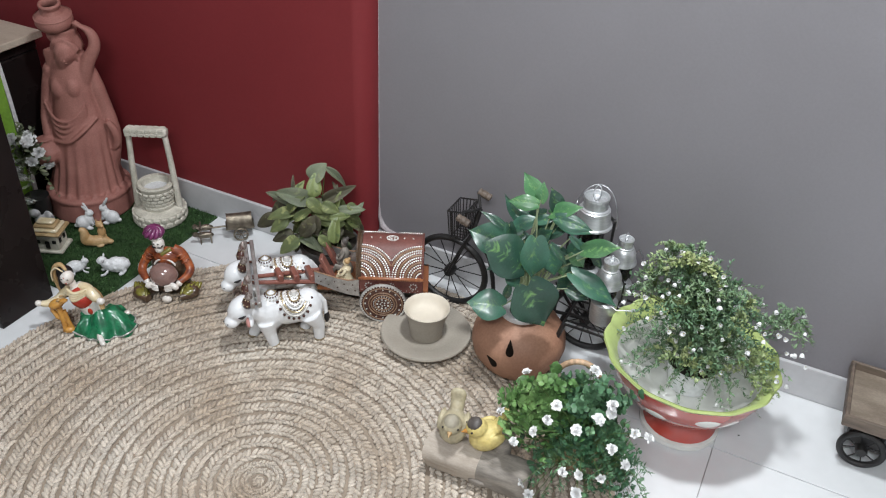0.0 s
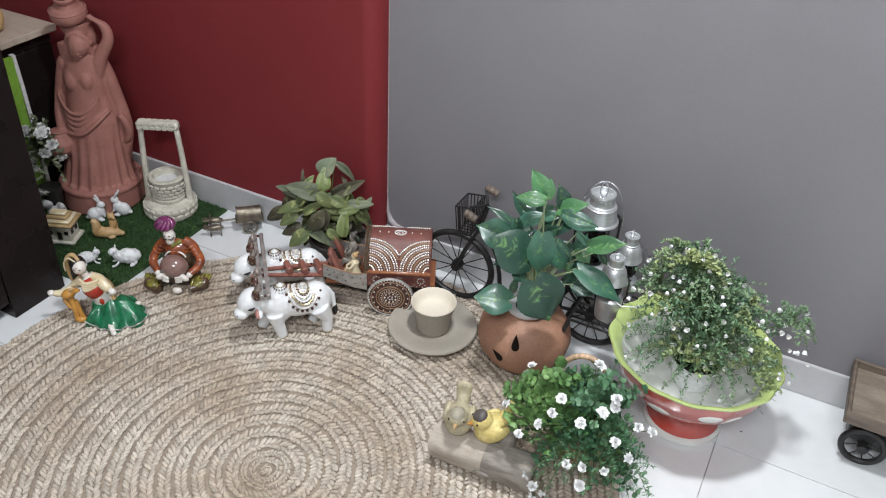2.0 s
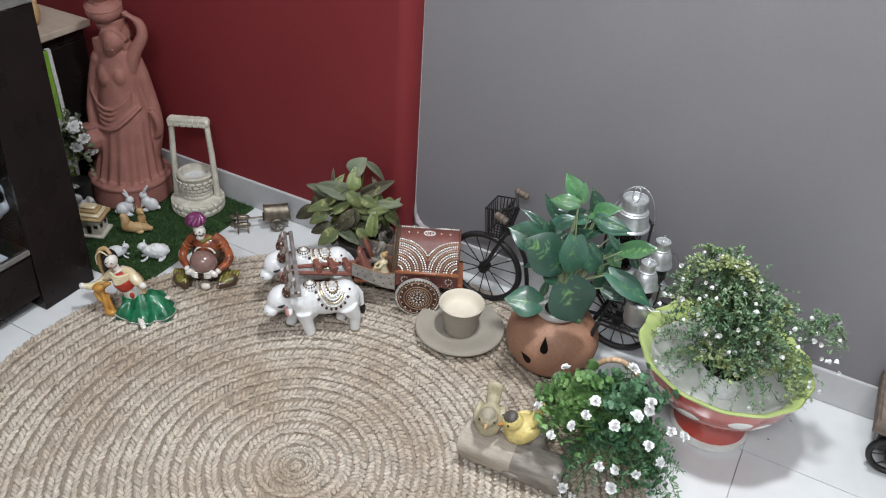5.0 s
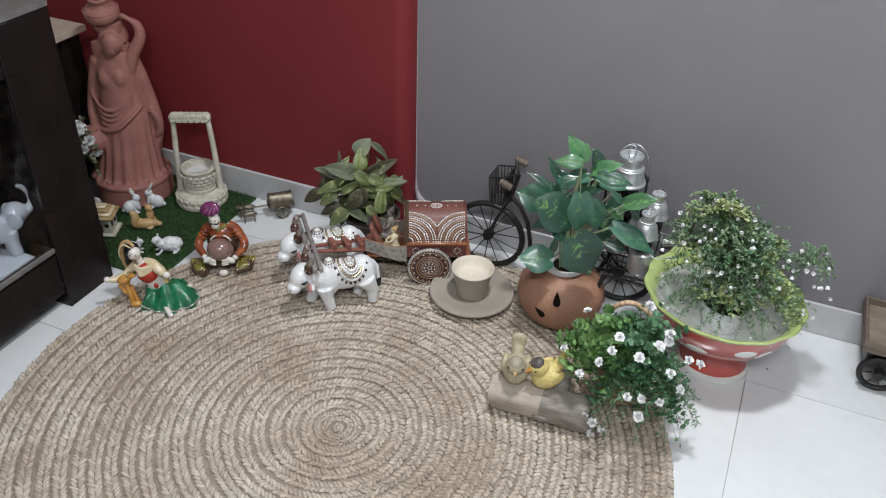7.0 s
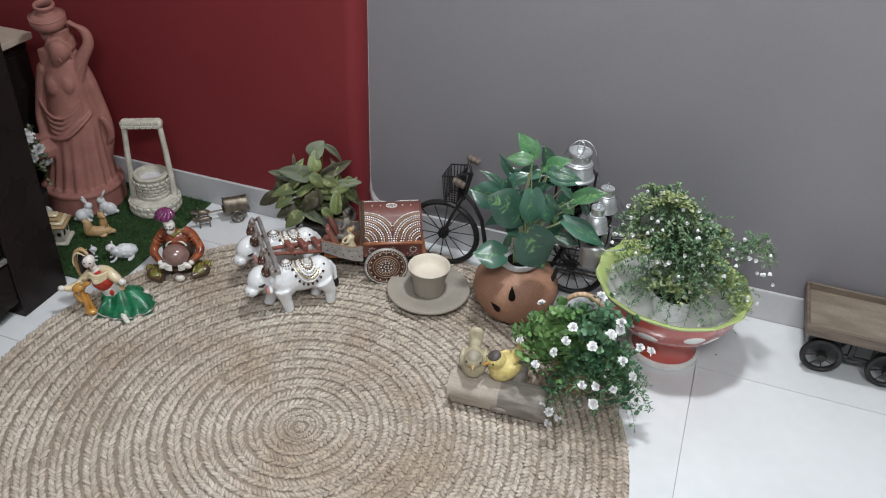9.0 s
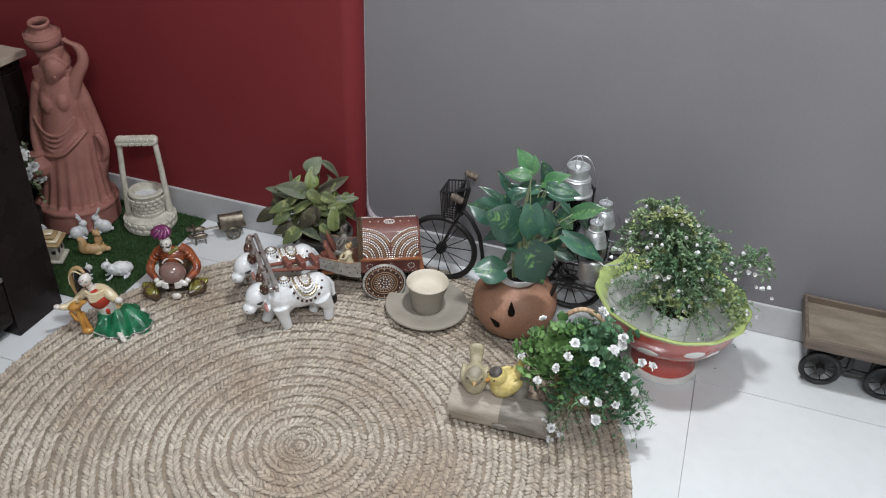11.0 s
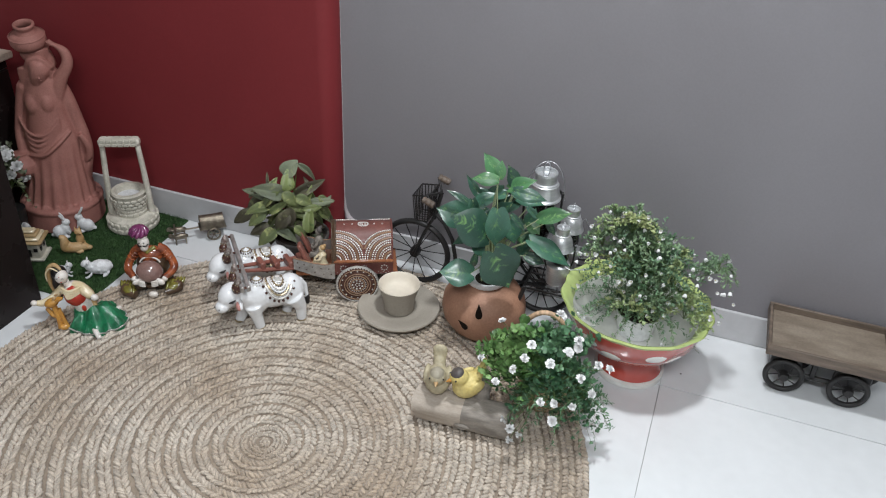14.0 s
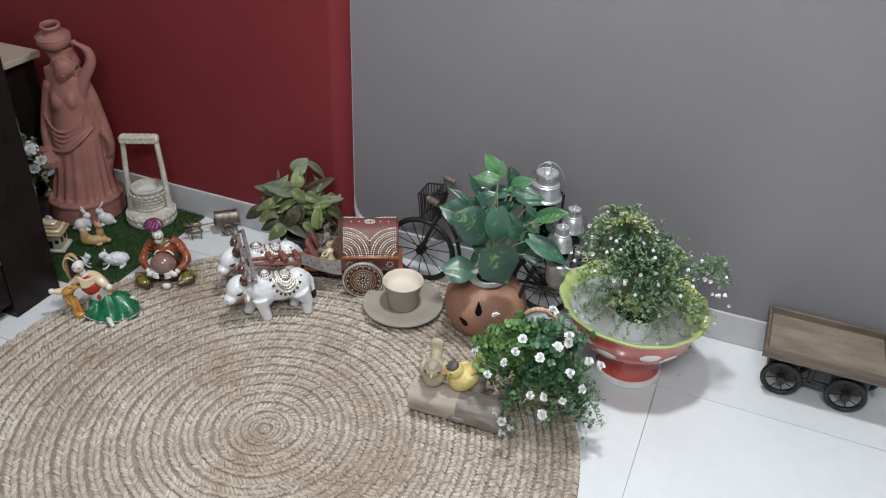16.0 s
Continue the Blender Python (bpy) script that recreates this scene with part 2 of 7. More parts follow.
    "plastic_g": surf("dark_grey_plastic", (0.085, 0.080, 0.076), (0.06, 0.056, 0.053), scale=14, rough=0.45),
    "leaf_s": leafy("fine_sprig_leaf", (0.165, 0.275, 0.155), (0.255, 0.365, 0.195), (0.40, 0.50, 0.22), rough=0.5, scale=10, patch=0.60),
    # sprig green darkened: the shade inside the bell bush is put into its colour
    "leaf_k": leafy("deep_green_shaded_sprig_leaf", (0.095, 0.185, 0.105), (0.155, 0.262, 0.140), (0.26, 0.37, 0.17), rough=0.5, scale=10, patch=0.62),
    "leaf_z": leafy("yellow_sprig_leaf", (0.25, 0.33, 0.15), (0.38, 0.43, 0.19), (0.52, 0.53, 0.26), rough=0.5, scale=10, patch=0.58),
}


def variegate(m, pale):
    """Pale streaks that slant out from the midrib, other ones on each leaf, under a waxy coat."""
    nd, ln = m.node_tree.nodes, m.node_tree.links
    p = nd["Principled BSDF"]
    src = p.inputs["Base Color"].links[0].from_socket

    def calc(op, a, b=0.0, c=0.0):
        n = nd.new("ShaderNodeMath")
        n.operation = op
        for i, v in enumerate((a, b, c)):
            if isinstance(v, (int, float)):
                n.inputs[i].default_value = v
            else:
                ln.new(v, n.inputs[i])
        return n.outputs[0]

    co, sep, com = nd.new("ShaderNodeTexCoord"), nd.new("ShaderNodeSeparateXYZ"), nd.new("ShaderNodeCombineXYZ")
    info, noise = nd.new("ShaderNodeObjectInfo"), nd.new("ShaderNodeTexNoise")
    ln.new(co.outputs["Object"], sep.inputs[0])
    off = calc("ABSOLUTE", sep.outputs["Y"])
    along = calc("MULTIPLY_ADD", off, -0.75, sep.outputs["X"])
    ln.new(calc("MULTIPLY", along, 95.0), com.inputs["X"])
    ln.new(calc("MULTIPLY", sep.outputs["Y"], 52.0), com.inputs["Y"])
    ln.new(calc("MULTIPLY", info.outputs["Random"], 40.0), com.inputs["Z"])
    ln.new(com.outputs[0], noise.inputs["Vector"])
    noise.inputs["Scale"].default_value, noise.inputs["Detail"].default_value = 1.0, 2.0
    near = calc("MULTIPLY_ADD", off, -7.0, 0.10)
    rise = nd.new("ShaderNodeMapRange")
    rise.inputs["From Min"].default_value, rise.inputs["From Max"].default_value = 0.60, 0.80
    rise.inputs["To Max"].default_value = 0.6
    ln.new(calc("ADD", noise.outputs["Fac"], near), rise.inputs["Value"])
    mix = nd.new("ShaderNodeMix")
    mix.data_type = "RGBA"
    ln.new(rise.outputs[0], mix.inputs["Factor"])
    ln.new(src, mix.inputs["A"])
    mix.inputs["B"].default_value = rgb(pale)
    ln.new(mix.outputs["Result"], p.inputs["Base Color"])
    p.inputs["Coat Weight"].default_value = 0.6
    p.inputs["Coat Roughness"].default_value = 0.20


variegate(M["leaf_p"], (0.19, 0.36, 0.10))
variegate(M["leaf_q"], (0.26, 0.46, 0.15))
# lantern glass tinted near black to give the shade below the shoulder
glass = bpy.data.materials.new("shade_darkened_lantern_glass")
glass.use_nodes = True
gp = glass.node_tree.nodes["Principled BSDF"]
gp.inputs["Base Color"].default_value = (0.05, 0.05, 0.05, 1)
gp.inputs["Roughness"].default_value = 0.08
gp.inputs["Transmission Weight"].default_value = 1.0
gp.inputs["IOR"].default_value = 1.45
M["glass"] = glass
tint = bpy.data.materials.new("dark_tinted_glass")
tint.use_nodes = True
tp = tint.node_tree.nodes["Principled BSDF"]
tp.inputs["Base Color"].default_value = (0.34, 0.36, 0.39, 1)
tp.inputs["Roughness"].default_value = 0.03
tp.inputs["Transmission Weight"].default_value = 1.0
tp.inputs["IOR"].default_value = 1.3
M["tint"] = tint


# ---- shape building ----
I4 = Matrix.Identity(4)


class Geo:
    """Collects rings, tubes, boxes and blades into one mesh; each piece takes the material number mi."""

    def __init__(self):
        self.v, self.f, self.m = [], [], []

    def put(self, verts, faces, at=I4, mi=0):
        n = len(self.v)
        self.v += [at @ Vector(p) for p in verts]
        self.f += [tuple(i + n for i in f) for f in faces]
        self.m += [mi] * len(faces)
        return self

    def rings(self, rows, at=I4, mi=0, caps=True):
        k = len(rows[0])
        verts = [p for row in rows for p in row]
        faces = [(a * k + i, a * k + (i + 1) % k, (a + 1) * k + (i + 1) % k, (a + 1) * k + i) for a in range(len(rows) - 1) for i in range(k)]
        if caps:
            faces += [tuple(range(k))[::-1], tuple(range((len(rows) - 1) * k, len(rows) * k))]
        return self.put(verts, faces, at, mi)

    def lathe(self, prof, seg=32, at=I4, mi=0, caps=False, wave=None):
        rows = []
        for r, z in prof:
            row = []
            for i in range(seg):
                a = 2 * math.pi * i / seg
                dr, dz = wave(a, r, z) if wave else (0, 0)
                row.append(((max(r, 0.0002) + dr) * math.cos(a), (max(r, 0.0002) + dr) * math.sin(a), z + dz))
            rows.append(row)
        return self.rings(rows, at, mi, caps)

    def tube(self, pts, r, seg=8, at=I4, mi=0, closed=False):
        pts = [Vector(p) for p in pts]
        n = len(pts)
        rs = [r] * n if isinstance(r, (int, float)) else list(r)
        if n > 3 and seg > 7 and not closed and not isinstance(r, (int, float)):
            dense, radii = [], []
            for i in range(n - 1):
                a, b, c, d = pts[max(i - 1, 0)], pts[i], pts[i + 1], pts[min(i + 2, n - 1)]
                for k in range(4):
                    s = k / 4
                    dense.append(0.5 * (2 * b + (c - a) * s + (2 * a - 5 * b + 4 * c - d) * s * s + (3 * b - a - 3 * c + d) * s ** 3))
                    radii.append(rs[i] + (rs[i + 1] - rs[i]) * s)
            pts, rs = dense + [pts[-1]], radii + [rs[-1]]
            n = len(pts)
        rows, up = [], None
        for i, p in enumerate(pts):
            d = (pts[(i + 1) % n] - pts[i - 1]) if closed else (pts[min(i + 1, n - 1)] - pts[max(i - 1, 0)])
            d = d.normalized() if d.length > 1e-9 else Vector((0, 0, 1))
            if up is None:
                up = Vector((0, 0, 1)) if abs(d.z) < 0.9 else Vector((1, 0, 0))
            side = d.cross(up).normalized()
            up = side.cross(d).normalized()
            rows.append([p + rs[i] * (math.cos(a) * side + math.sin(a) * up) for a in (2 * math.pi * j / seg for j in range(seg))])
        if closed:
            rows.append(rows[0])
        return self.rings(rows, at, mi, not closed)

    def ell(self, rx, ry, rz, at=I4, mi=0, u=14, v=9):
        prof = [(math.sin(math.pi * j / v), -math.cos(math.pi * j / v)) for j in range(v + 1)]
        rows = [[(rx * max(s, 0.003) * math.cos(2 * math.pi * i / u), ry * max(s, 0.003) * math.sin(2 * math.pi * i / u), rz * c) for i in range(u)] for s, c in prof]
        return self.rings(rows, at, mi, True)

    def box(self, sx, sy, sz, at=I4, mi=0, bevel=0.002):
        h, b = (sx / 2, sy / 2, sz / 2), min(bevel, sx / 2.2, sy / 2.2, sz / 2.2)
        idx, verts = {}, []
        for s in [(i, j, k) for i in (-1, 1) for j in (-1, 1) for k in (-1, 1)]:
            for a in range(3):
                idx[s, a] = len(verts)
                verts.append(tuple(s[c] * (h[c] if c == a else h[c] - b) for c in range(3)))
        faces = []
        for a in range(3):
            o, q = [c for c in range(3) if c != a]
            for s in (-1, 1):
                loop = []
                for so, sq in ((-1, -1), (1, -1), (1, 1), (-1, 1)):
                    sg = [0, 0, 0]
                    sg[a], sg[o], sg[q] = s, so, sq
                    loop.append(idx[tuple(sg), a])
                faces.append(tuple(loop))
            for so in (-1, 1):
                for sq in (-1, 1):
                    s1, s2 = [0, 0, 0], [0, 0, 0]
                    s1[a], s2[a] = -1, 1
                    s1[o] = s2[o] = so
                    s1[q] = s2[q] = sq
                    faces.append((idx[tuple(s1), o], idx[tuple(s2), o], idx[tuple(s2), q], idx[tuple(s1), q]))
        for s in [(i, j, k) for i in (-1, 1) for j in (-1, 1) for k in (-1, 1)]:
            faces.append((idx[s, 0], idx[s, 1], idx[s, 2]))
        fixed = []
        for f in faces:
            a, b3, c = (Vector(verts[i]) for i in f[:3])
            mid = sum((Vector(verts[i]) for i in f), Vector()) / len(f)
            fixed.append(f if (b3 - a).cross(c - a).dot(mid) > 0 else f[::-1])
        return self.put(verts, fixed, at, mi)

    def blade(self, length, width, at=I4, mi=0, n=6, droop=0.25, fold=0.25, heart=0.0, lift=0.0, oval=False):
        """A leaf along +x, its face up: pointed at the tip, folded along its midrib, drooping."""
        verts, faces = [], []
        for i in range(n + 1):
            s = i / n
            w = width / 2 * (math.sin(math.pi * min(1, (s * (1 - heart) + heart * s ** 0.55))) ** 0.8 if 0 < s < 1 else 0.02)
            if oval:
                w = width / 2 * max(0.15, math.sqrt(max(0.0, 1 - (1.5 * s - 0.75) ** 2 / 0.62)))
            x, z = length * s, -droop * length * s * s + lift * length * s
            back = heart * 0.35 * width * max(0, 1 - s * 4)
            for side in (-1, -0.5, 0, 0.5, 1):
                verts.append((x - back * abs(side), side * w, z + fold * abs(side) * w))
        for i in range(n):
            for j in range(4):
                a = i * 5 + j
                faces.append((a, a + 5, a + 6, a + 1))
        return self.put(verts, faces, at, mi)

    def add(self, other, at=I4, mi=None):
        n = len(self.v)
        self.v += [at @ p for p in other.v]
        self.f += [tuple(i + n for i in f) for f in other.f]
        self.m += other.m if mi is None else [mi] * len(other.m)
        return self

    def mesh(self, name, mats, angle=40):
        me = bpy.data.meshes.new(name)
        me.from_pydata([tuple(p) for p in self.v], [], self.f)
        for m in mats if isinstance(mats, (list, tuple)) else [mats]:
            me.materials.append(m)
        me.polygons.foreach_set("material_index", self.m)
        me.polygons.foreach_set("use_smooth", [True] * len(self.f))
        me.update()
        if len(self.f) < 60000:
            bm = bmesh.new()
            bm.from_mesh(me)
            bmesh.ops.recalc_face_normals(bm, faces=bm.faces)
            bm.to_mesh(me)
            bm.free()
        me.set_sharp_from_angle(angle=radians(angle))
        return me


def fused(geo, voxel, smooth=4):
    """The pieces of geo melted into one skin, as modelled clay."""
    ob = new("melt", geo.mesh("melt", M["white"]))
    r = ob.modifiers.new("remesh", "REMESH")
    r.mode, r.voxel_size, r.use_smooth_shade = "VOXEL", voxel, True
    s = ob.modifiers.new("smooth", "SMOOTH")
    s.iterations, s.factor = smooth, 0.5
    dg = bpy.context.evaluated_depsgraph_get()
    me = bpy.data.meshes.new_from_object(ob.evaluated_get(dg))
    g = Geo()
    g.put([v.co.copy() for v in me.vertices], [tuple(p.vertices) for p in me.polygons])
    old = ob.data
    bpy.data.objects.remove(ob)
    bpy.data.meshes.remove(old)
    bpy.data.meshes.remove(me)
    return g


def thing(name, m, label, category, group="", kind=""):
    """An Empty at the base of a thing, for its parts."""
    ob = new(name)
    ob.empty_display_size = 0.02
    ob.matrix_basis = m
    return tagged(ob, label, category, group, kind)


def part(name, geo, material, parent, label="", at=None, angle=40):
    ob = new(name, geo.mesh(name, material, angle) if isinstance(geo, Geo) else geo)
    ob.parent = parent
    if at is not None:
        ob.matrix_basis = at
    return tagged(ob, label)


def solid(name, geo, material, m, label, category, group="", kind="", angle=40):
    """A thing that is one mesh."""
    ob = new(name, geo.mesh(name, material, angle))
    ob.matrix_basis = m
    return tagged(ob, label, category, group, kind)


def aim(p, d, roll=0.0):
    """A pose at p whose +x runs along d, with its face up."""
    d = Vector(d).normalized()
    up = Vector((0, 0, 1)) if abs(d.z) < 0.97 else Vector((0, -1, 0))
    y = up.cross(d).normalized()
    z = d.cross(y)
    m = Matrix((d, y, z)).transposed().to_4x4()
    return Matrix.Translation(p) @ m @ Matrix.Rotation(roll, 4, "X")


def arc(cx, cz, r, a0, a1, n, y=0.0):
    return [(cx + r * math.cos(radians(a0 + (a1 - a0) * i / n)), y, cz + r * math.sin(radians(a0 + (a1 - a0) * i / n))) for i in range(n + 1)]


# ---- the room ----
def wall(name, x0, x1, y0, y1, z0, z1, material, label):
    g = Geo().box(x1 - x0, y1 - y0, z1 - z0, bevel=0.004)
    return solid(name, g, material, pose((x0 + x1) / 2, (y0 + y1) / 2, (z0 + z1) / 2), label, "wall", kind="structure")


RED_Y = -0.053
wall("wall_north", -0.05, 3.6, 0.010, 0.15, -0.05, 2.75, M["grey"], "smooth grey painted wall")
edge = [(-0.046 + 0.046 * math.sin(radians(a)), RED_Y + 0.056 - 0.056 * math.cos(radians(a))) for a in range(0, 91, 6)]
outline = [(-2.4, 0.15), (-2.4, RED_Y)] + edge + [(0.0, 0.15)]
solid("wall_north_red", Geo().rings([[(x, y, z) for x, y in outline] for z in (-0.05, 2.75)]), M["red"], I4, "maroon painted wall standing slightly proud", "wall", kind="structure")
wall("wall_west", -2.55, -2.4, -5.0, 0.15, -0.05, 2.75, M["white"], "plain white painted wall")
wall("wall_east", 3.6, 3.75, -5.0, 0.15, -0.05, 2.75, M["white"], "plain white painted wall")
wall("wall_south", -2.55, 3.75, -5.15, -5.0, -0.05, 2.75, M["white"], "plain white painted wall")
tagged(wall("ceiling", -2.55, 3.75, -5.15, 0.15, 2.75, 2.9, M["white"], "plain white ceiling"), category="ceiling")


def skirting(name, x0, x1, y, tile):
    root = thing(name, pose(0, 0, 0), "grey white glazed skirting tiles along the wall", "skirting", kind="structure")
    x = x0
    while x < x1 - 0.01:
        w = min(tile, x1 - x)
        part("skirting_tile", Geo().box(w - 0.0015, 0.011, 0.098, pose(x + w / 2, y - 0.0057, 0.0495), bevel=0.002), M["skirt"], root)
        x += w
    return root


skirting("baseboard_grey", 0.0, 3.6, 0.010, 0.72)
skirting("baseboard_red", -2.4, -0.046, RED_Y, 1.2)
g = Geo()
g.tube([(0.0015, -0.0015, 2.7), (0.0015, -0.0015, 0.9), (0.002, -0.002, 0.19), (0.004, -0.003, 0.145), (0.014, -0.005, 0.118), (0.034, -0.007, 0.105), (0.07, -0.008, 0.100), (0.13, -0.008, 0.0985)], [0.0006, 0.0007, 0.0016, 0.005, 0.009, 0.008, 0.005, 0.002], 7)
solid("wall_filler", g, M["plaster"], pose(0, 0.010, 0), "pale filler bead where the two wall colours meet", "trim", kind="structure")

# ---- the jute rug ----
RUG = (0.182, -0.856)
RUG_R, PITCH = 0.808, 0.0352
COIL = (0.026, -0.017)      # the spiral's heart lies a little off the rug's middle


def jute_rug():
    root = thing("jute_rug", pose(RUG[0], RUG[1], 0), "round braided natural jute rug on white tiles", "rug")
    part("backing", Geo().lathe([(0.0, 0.001), (RUG_R - 0.010, 0.001), (RUG_R - 0.006, 0.004), (RUG_R - 0.012, 0.0082), (0.0, 0.0082)], 96), M["juteshade"], root)
    lobe = Geo().ell(1, 1, 1, u=8, v=5)
    rnd = random.Random(4)
    # a tight heart of two narrow coils, then wide braids
    edges = [0.0, 0.019, 0.038, 0.057]
    while edges[-1] + 0.5 * PITCH < RUG_R - 0.004:
        edges.append(edges[-1] + PITCH * rnd.uniform(0.97, 1.03))
    scale = (RUG_R - 0.004) / edges[-1]
    for k in range(len(edges) - 1):
        g = Geo()
        r0, r1 = edges[k] * scale, edges[k + 1] * scale
        wide = r1 - r0
        lean = max(0.0, 1 - r0 / RUG_R)
        a = 0.0
        phase = rnd.uniform(0, 6.283)
        while a < 2 * math.pi:
            r = r0 + wide * (0.5 + 0.05 * math.sin(3 * a + phase))
            if r < 0.011:
                r = 0.006
            step = min(0.0112, wide * 0.34) / max(r, 0.010)
            cx, cy = COIL[0] * lean, COIL[1] * lean
            for side in (-1, 1):
                rr = r + side * wide * 0.205 + rnd.uniform(-0.03, 0.03) * wide
                ang = a + (0.5 * step if side > 0 else 0) + rnd.uniform(-0.13, 0.13) * step
                up = rnd.uniform(-0.0016, 0.0020)
                m = Matrix.Translation((cx + rr * math.cos(ang), cy + rr * math.sin(ang), 0.0090 + up))
                m = m @ Matrix.Rotation(ang + math.pi / 2 + side * rnd.uniform(0.45, 0.98), 4, "Z") @ Matrix.Rotation(rnd.uniform(0.10, 0.52), 4, "Y") @ Matrix.Rotation(rnd.uniform(-0.3, 0.3), 4, "X")
                m = m @ Matrix.Diagonal((wide * rnd.uniform(0.27, 0.385), wide * rnd.uniform(0.125, 0.175), rnd.uniform(0.0042, 0.0060), 1))
                g.add(lobe, m)
            a += step
        part("braid_coil", g, M["jute"], root, angle=80)
    return root


jute_rug()


# ---- cabinets ----
def niche_cabinet():
    root = thing("niche_cabinet", pose(-0.691, -0.614, 0), "dark brown laminate cabinet with an open display niche", "cabinet")
    w, d, h, st = 1.6, 0.42, 0.82, 0.165
    part("side_panel", Geo().box(d, st, h - 0.02, pose(-d / 2, -st / 2, (h - 0.02) / 2), bevel=0.0008), M["wenge"], root)
    part("side_panel", Geo().box(d, st, h - 0.02, pose(-d / 2, -w + st / 2, (h - 0.02) / 2), bevel=0.003), M["wenge"], root)
    part("back_panel", Geo().box(0.02, w - 2 * st, h - 0.06, pose(-d + 0.01, -w / 2, h / 2), bevel=0.002), M["wenge"], root)
    part("bottom_drawer_front", Geo().box(0.022, w - 2 * st - 0.004, 0.13, pose(-0.014, -w / 2, 0.115), bevel=0.003), M["wenge"], root)
    part("niche_shelf", Geo().box(d - 0.03, w - 2 * st - 0.002, 0.02, pose(-d / 2 + 0.014, -w / 2, 0.19), bevel=0.003), M["wenge"], root)
    part("shelf_edging", Geo().box(0.008, w - 2 * st - 0.01, 0.014, pose(0.001, -w / 2, 0.196), bevel=0.002), M["greytop"], root, "dull grey edging strip")
    part("top_rail", Geo().box(d, w - 2 * st - 0.002, 0.12, pose(-d / 2, -w / 2, h - 0.081), bevel=0.003), M["wenge"], root)
    part("worktop", Geo().box(d + 0.006, w + 0.006, 0.02, pose(-d / 2, -w / 2, h - 0.009), bevel=0.004), M["greytop"], root, "grey laminate top")
    pane = part("glass_door", Geo().box(0.004, w - 2 * st - 0.006, 0.465, pose(-0.004, -w / 2, 0.440), bevel=0.0008), M["tint"], root, "dark tinted glass door")
    pane.visible_shadow = False
    part("toe_kick", Geo().box(0.02, w - 2 * st - 0.004, 0.05, pose(-0.07, -w / 2, 0.025), bevel=0.002), M["wenge"], root)
    return root


niche_cabinet()


def side_table():
    root = thing("side_table", pose(-1.055, -0.165, 0), "dark brown side table with a beige laminate top", "table")
    w, d, h = 0.42, 0.60, 0.556
    part("top", Geo().box(d, w, 0.022, pose(-d / 2, -w / 2, h - 0.011), bevel=0.003), M["beige"], root, "beige laminate top")
    part("apron", Geo().box(d - 0.03, w - 0.02, 0.035, pose(-d / 2 - 0.01, -w / 2, h - 0.040), bevel=0.003), M["wenge"], root)
    part("side_panel", Geo().box(0.022, 0.20, h - 0.058, pose(-0.030, -0.115, (h - 0.058) / 2), bevel=0.003), M["wenge"], root)
    part("side_panel", Geo().box(0.022, w - 0.03, h - 0.058, pose(-d + 0.03, -w / 2, (h - 0.058) / 2), bevel=0.003), M["wenge"], root)
    part("back_panel", Geo().box(d - 0.20, 0.018, h - 0.058, pose(-d / 2 - 0.065, -0.012, (h - 0.058) / 2), bevel=0.003), M["wenge"], root)
    return root


side_table()


def elephant():
    g = Geo()
    g.ell(0.055, 0.036, 0.040, pose(0, 0, 0.075))
    for x in (-0.033, 0.033):
        for y in (-0.018, 0.018):
            g.tube([(x, y, 0.07), (x, y, 0.03), (x * 1.05, y, 0.0)], [0.020, 0.016, 0.018], 10)
    g.ell(0.032, 0.028, 0.032, pose(0.06, 0, 0.105))
    for s in (-1, 1):
        g.ell(0.020, 0.006, 0.026, pose(0.05, s * 0.032, 0.10, 0, 0, s * 25))
    g.tube([(0.085, 0, 0.10), (0.105, 0, 0.115), (0.108, 0, 0.145), (0.095, 0, 0.17), (0.08, 0, 0.18)], [0.014, 0.012, 0.010, 0.008, 0.006], 10)
    return fused(g, 0.004, 5)


eg = elephant()
for y, a in ((-0.868, 65), (-0.99, 100)):
    solid("elephant_figurine", eg, M["porc"], pose(-0.785, y, 0.2055, 0, 0, a), "white glazed elephant figurine with raised trunk", "figurine", "elephants in the niche")
# added white sheet that stands for the glossy reflection on the shelf
solid("niche_mat", Geo().box(0.16, 0.30, 0.005, pose(0, 0, 0.0025), bevel=0.001), M["porc"], pose(-0.785, -0.985, 0.2005), "white sheet for the bright reflection on the niche shelf", "mat")
g = Geo().ell(0.022, 0.03, 0.018, pose(0, 0, 0.018)).ell(0.014, 0.016, 0.03, pose(0.012, 0.012, 0.045)).ell(0.012, 0.012, 0.014, pose(0.012, 0.012, 0.075))
solid("tan_ornament", fused(g, 0.003), M["tan"], pose(-1.135, -0.31, 0.5565), "small tan resin ornament on the beige top", "ornament")


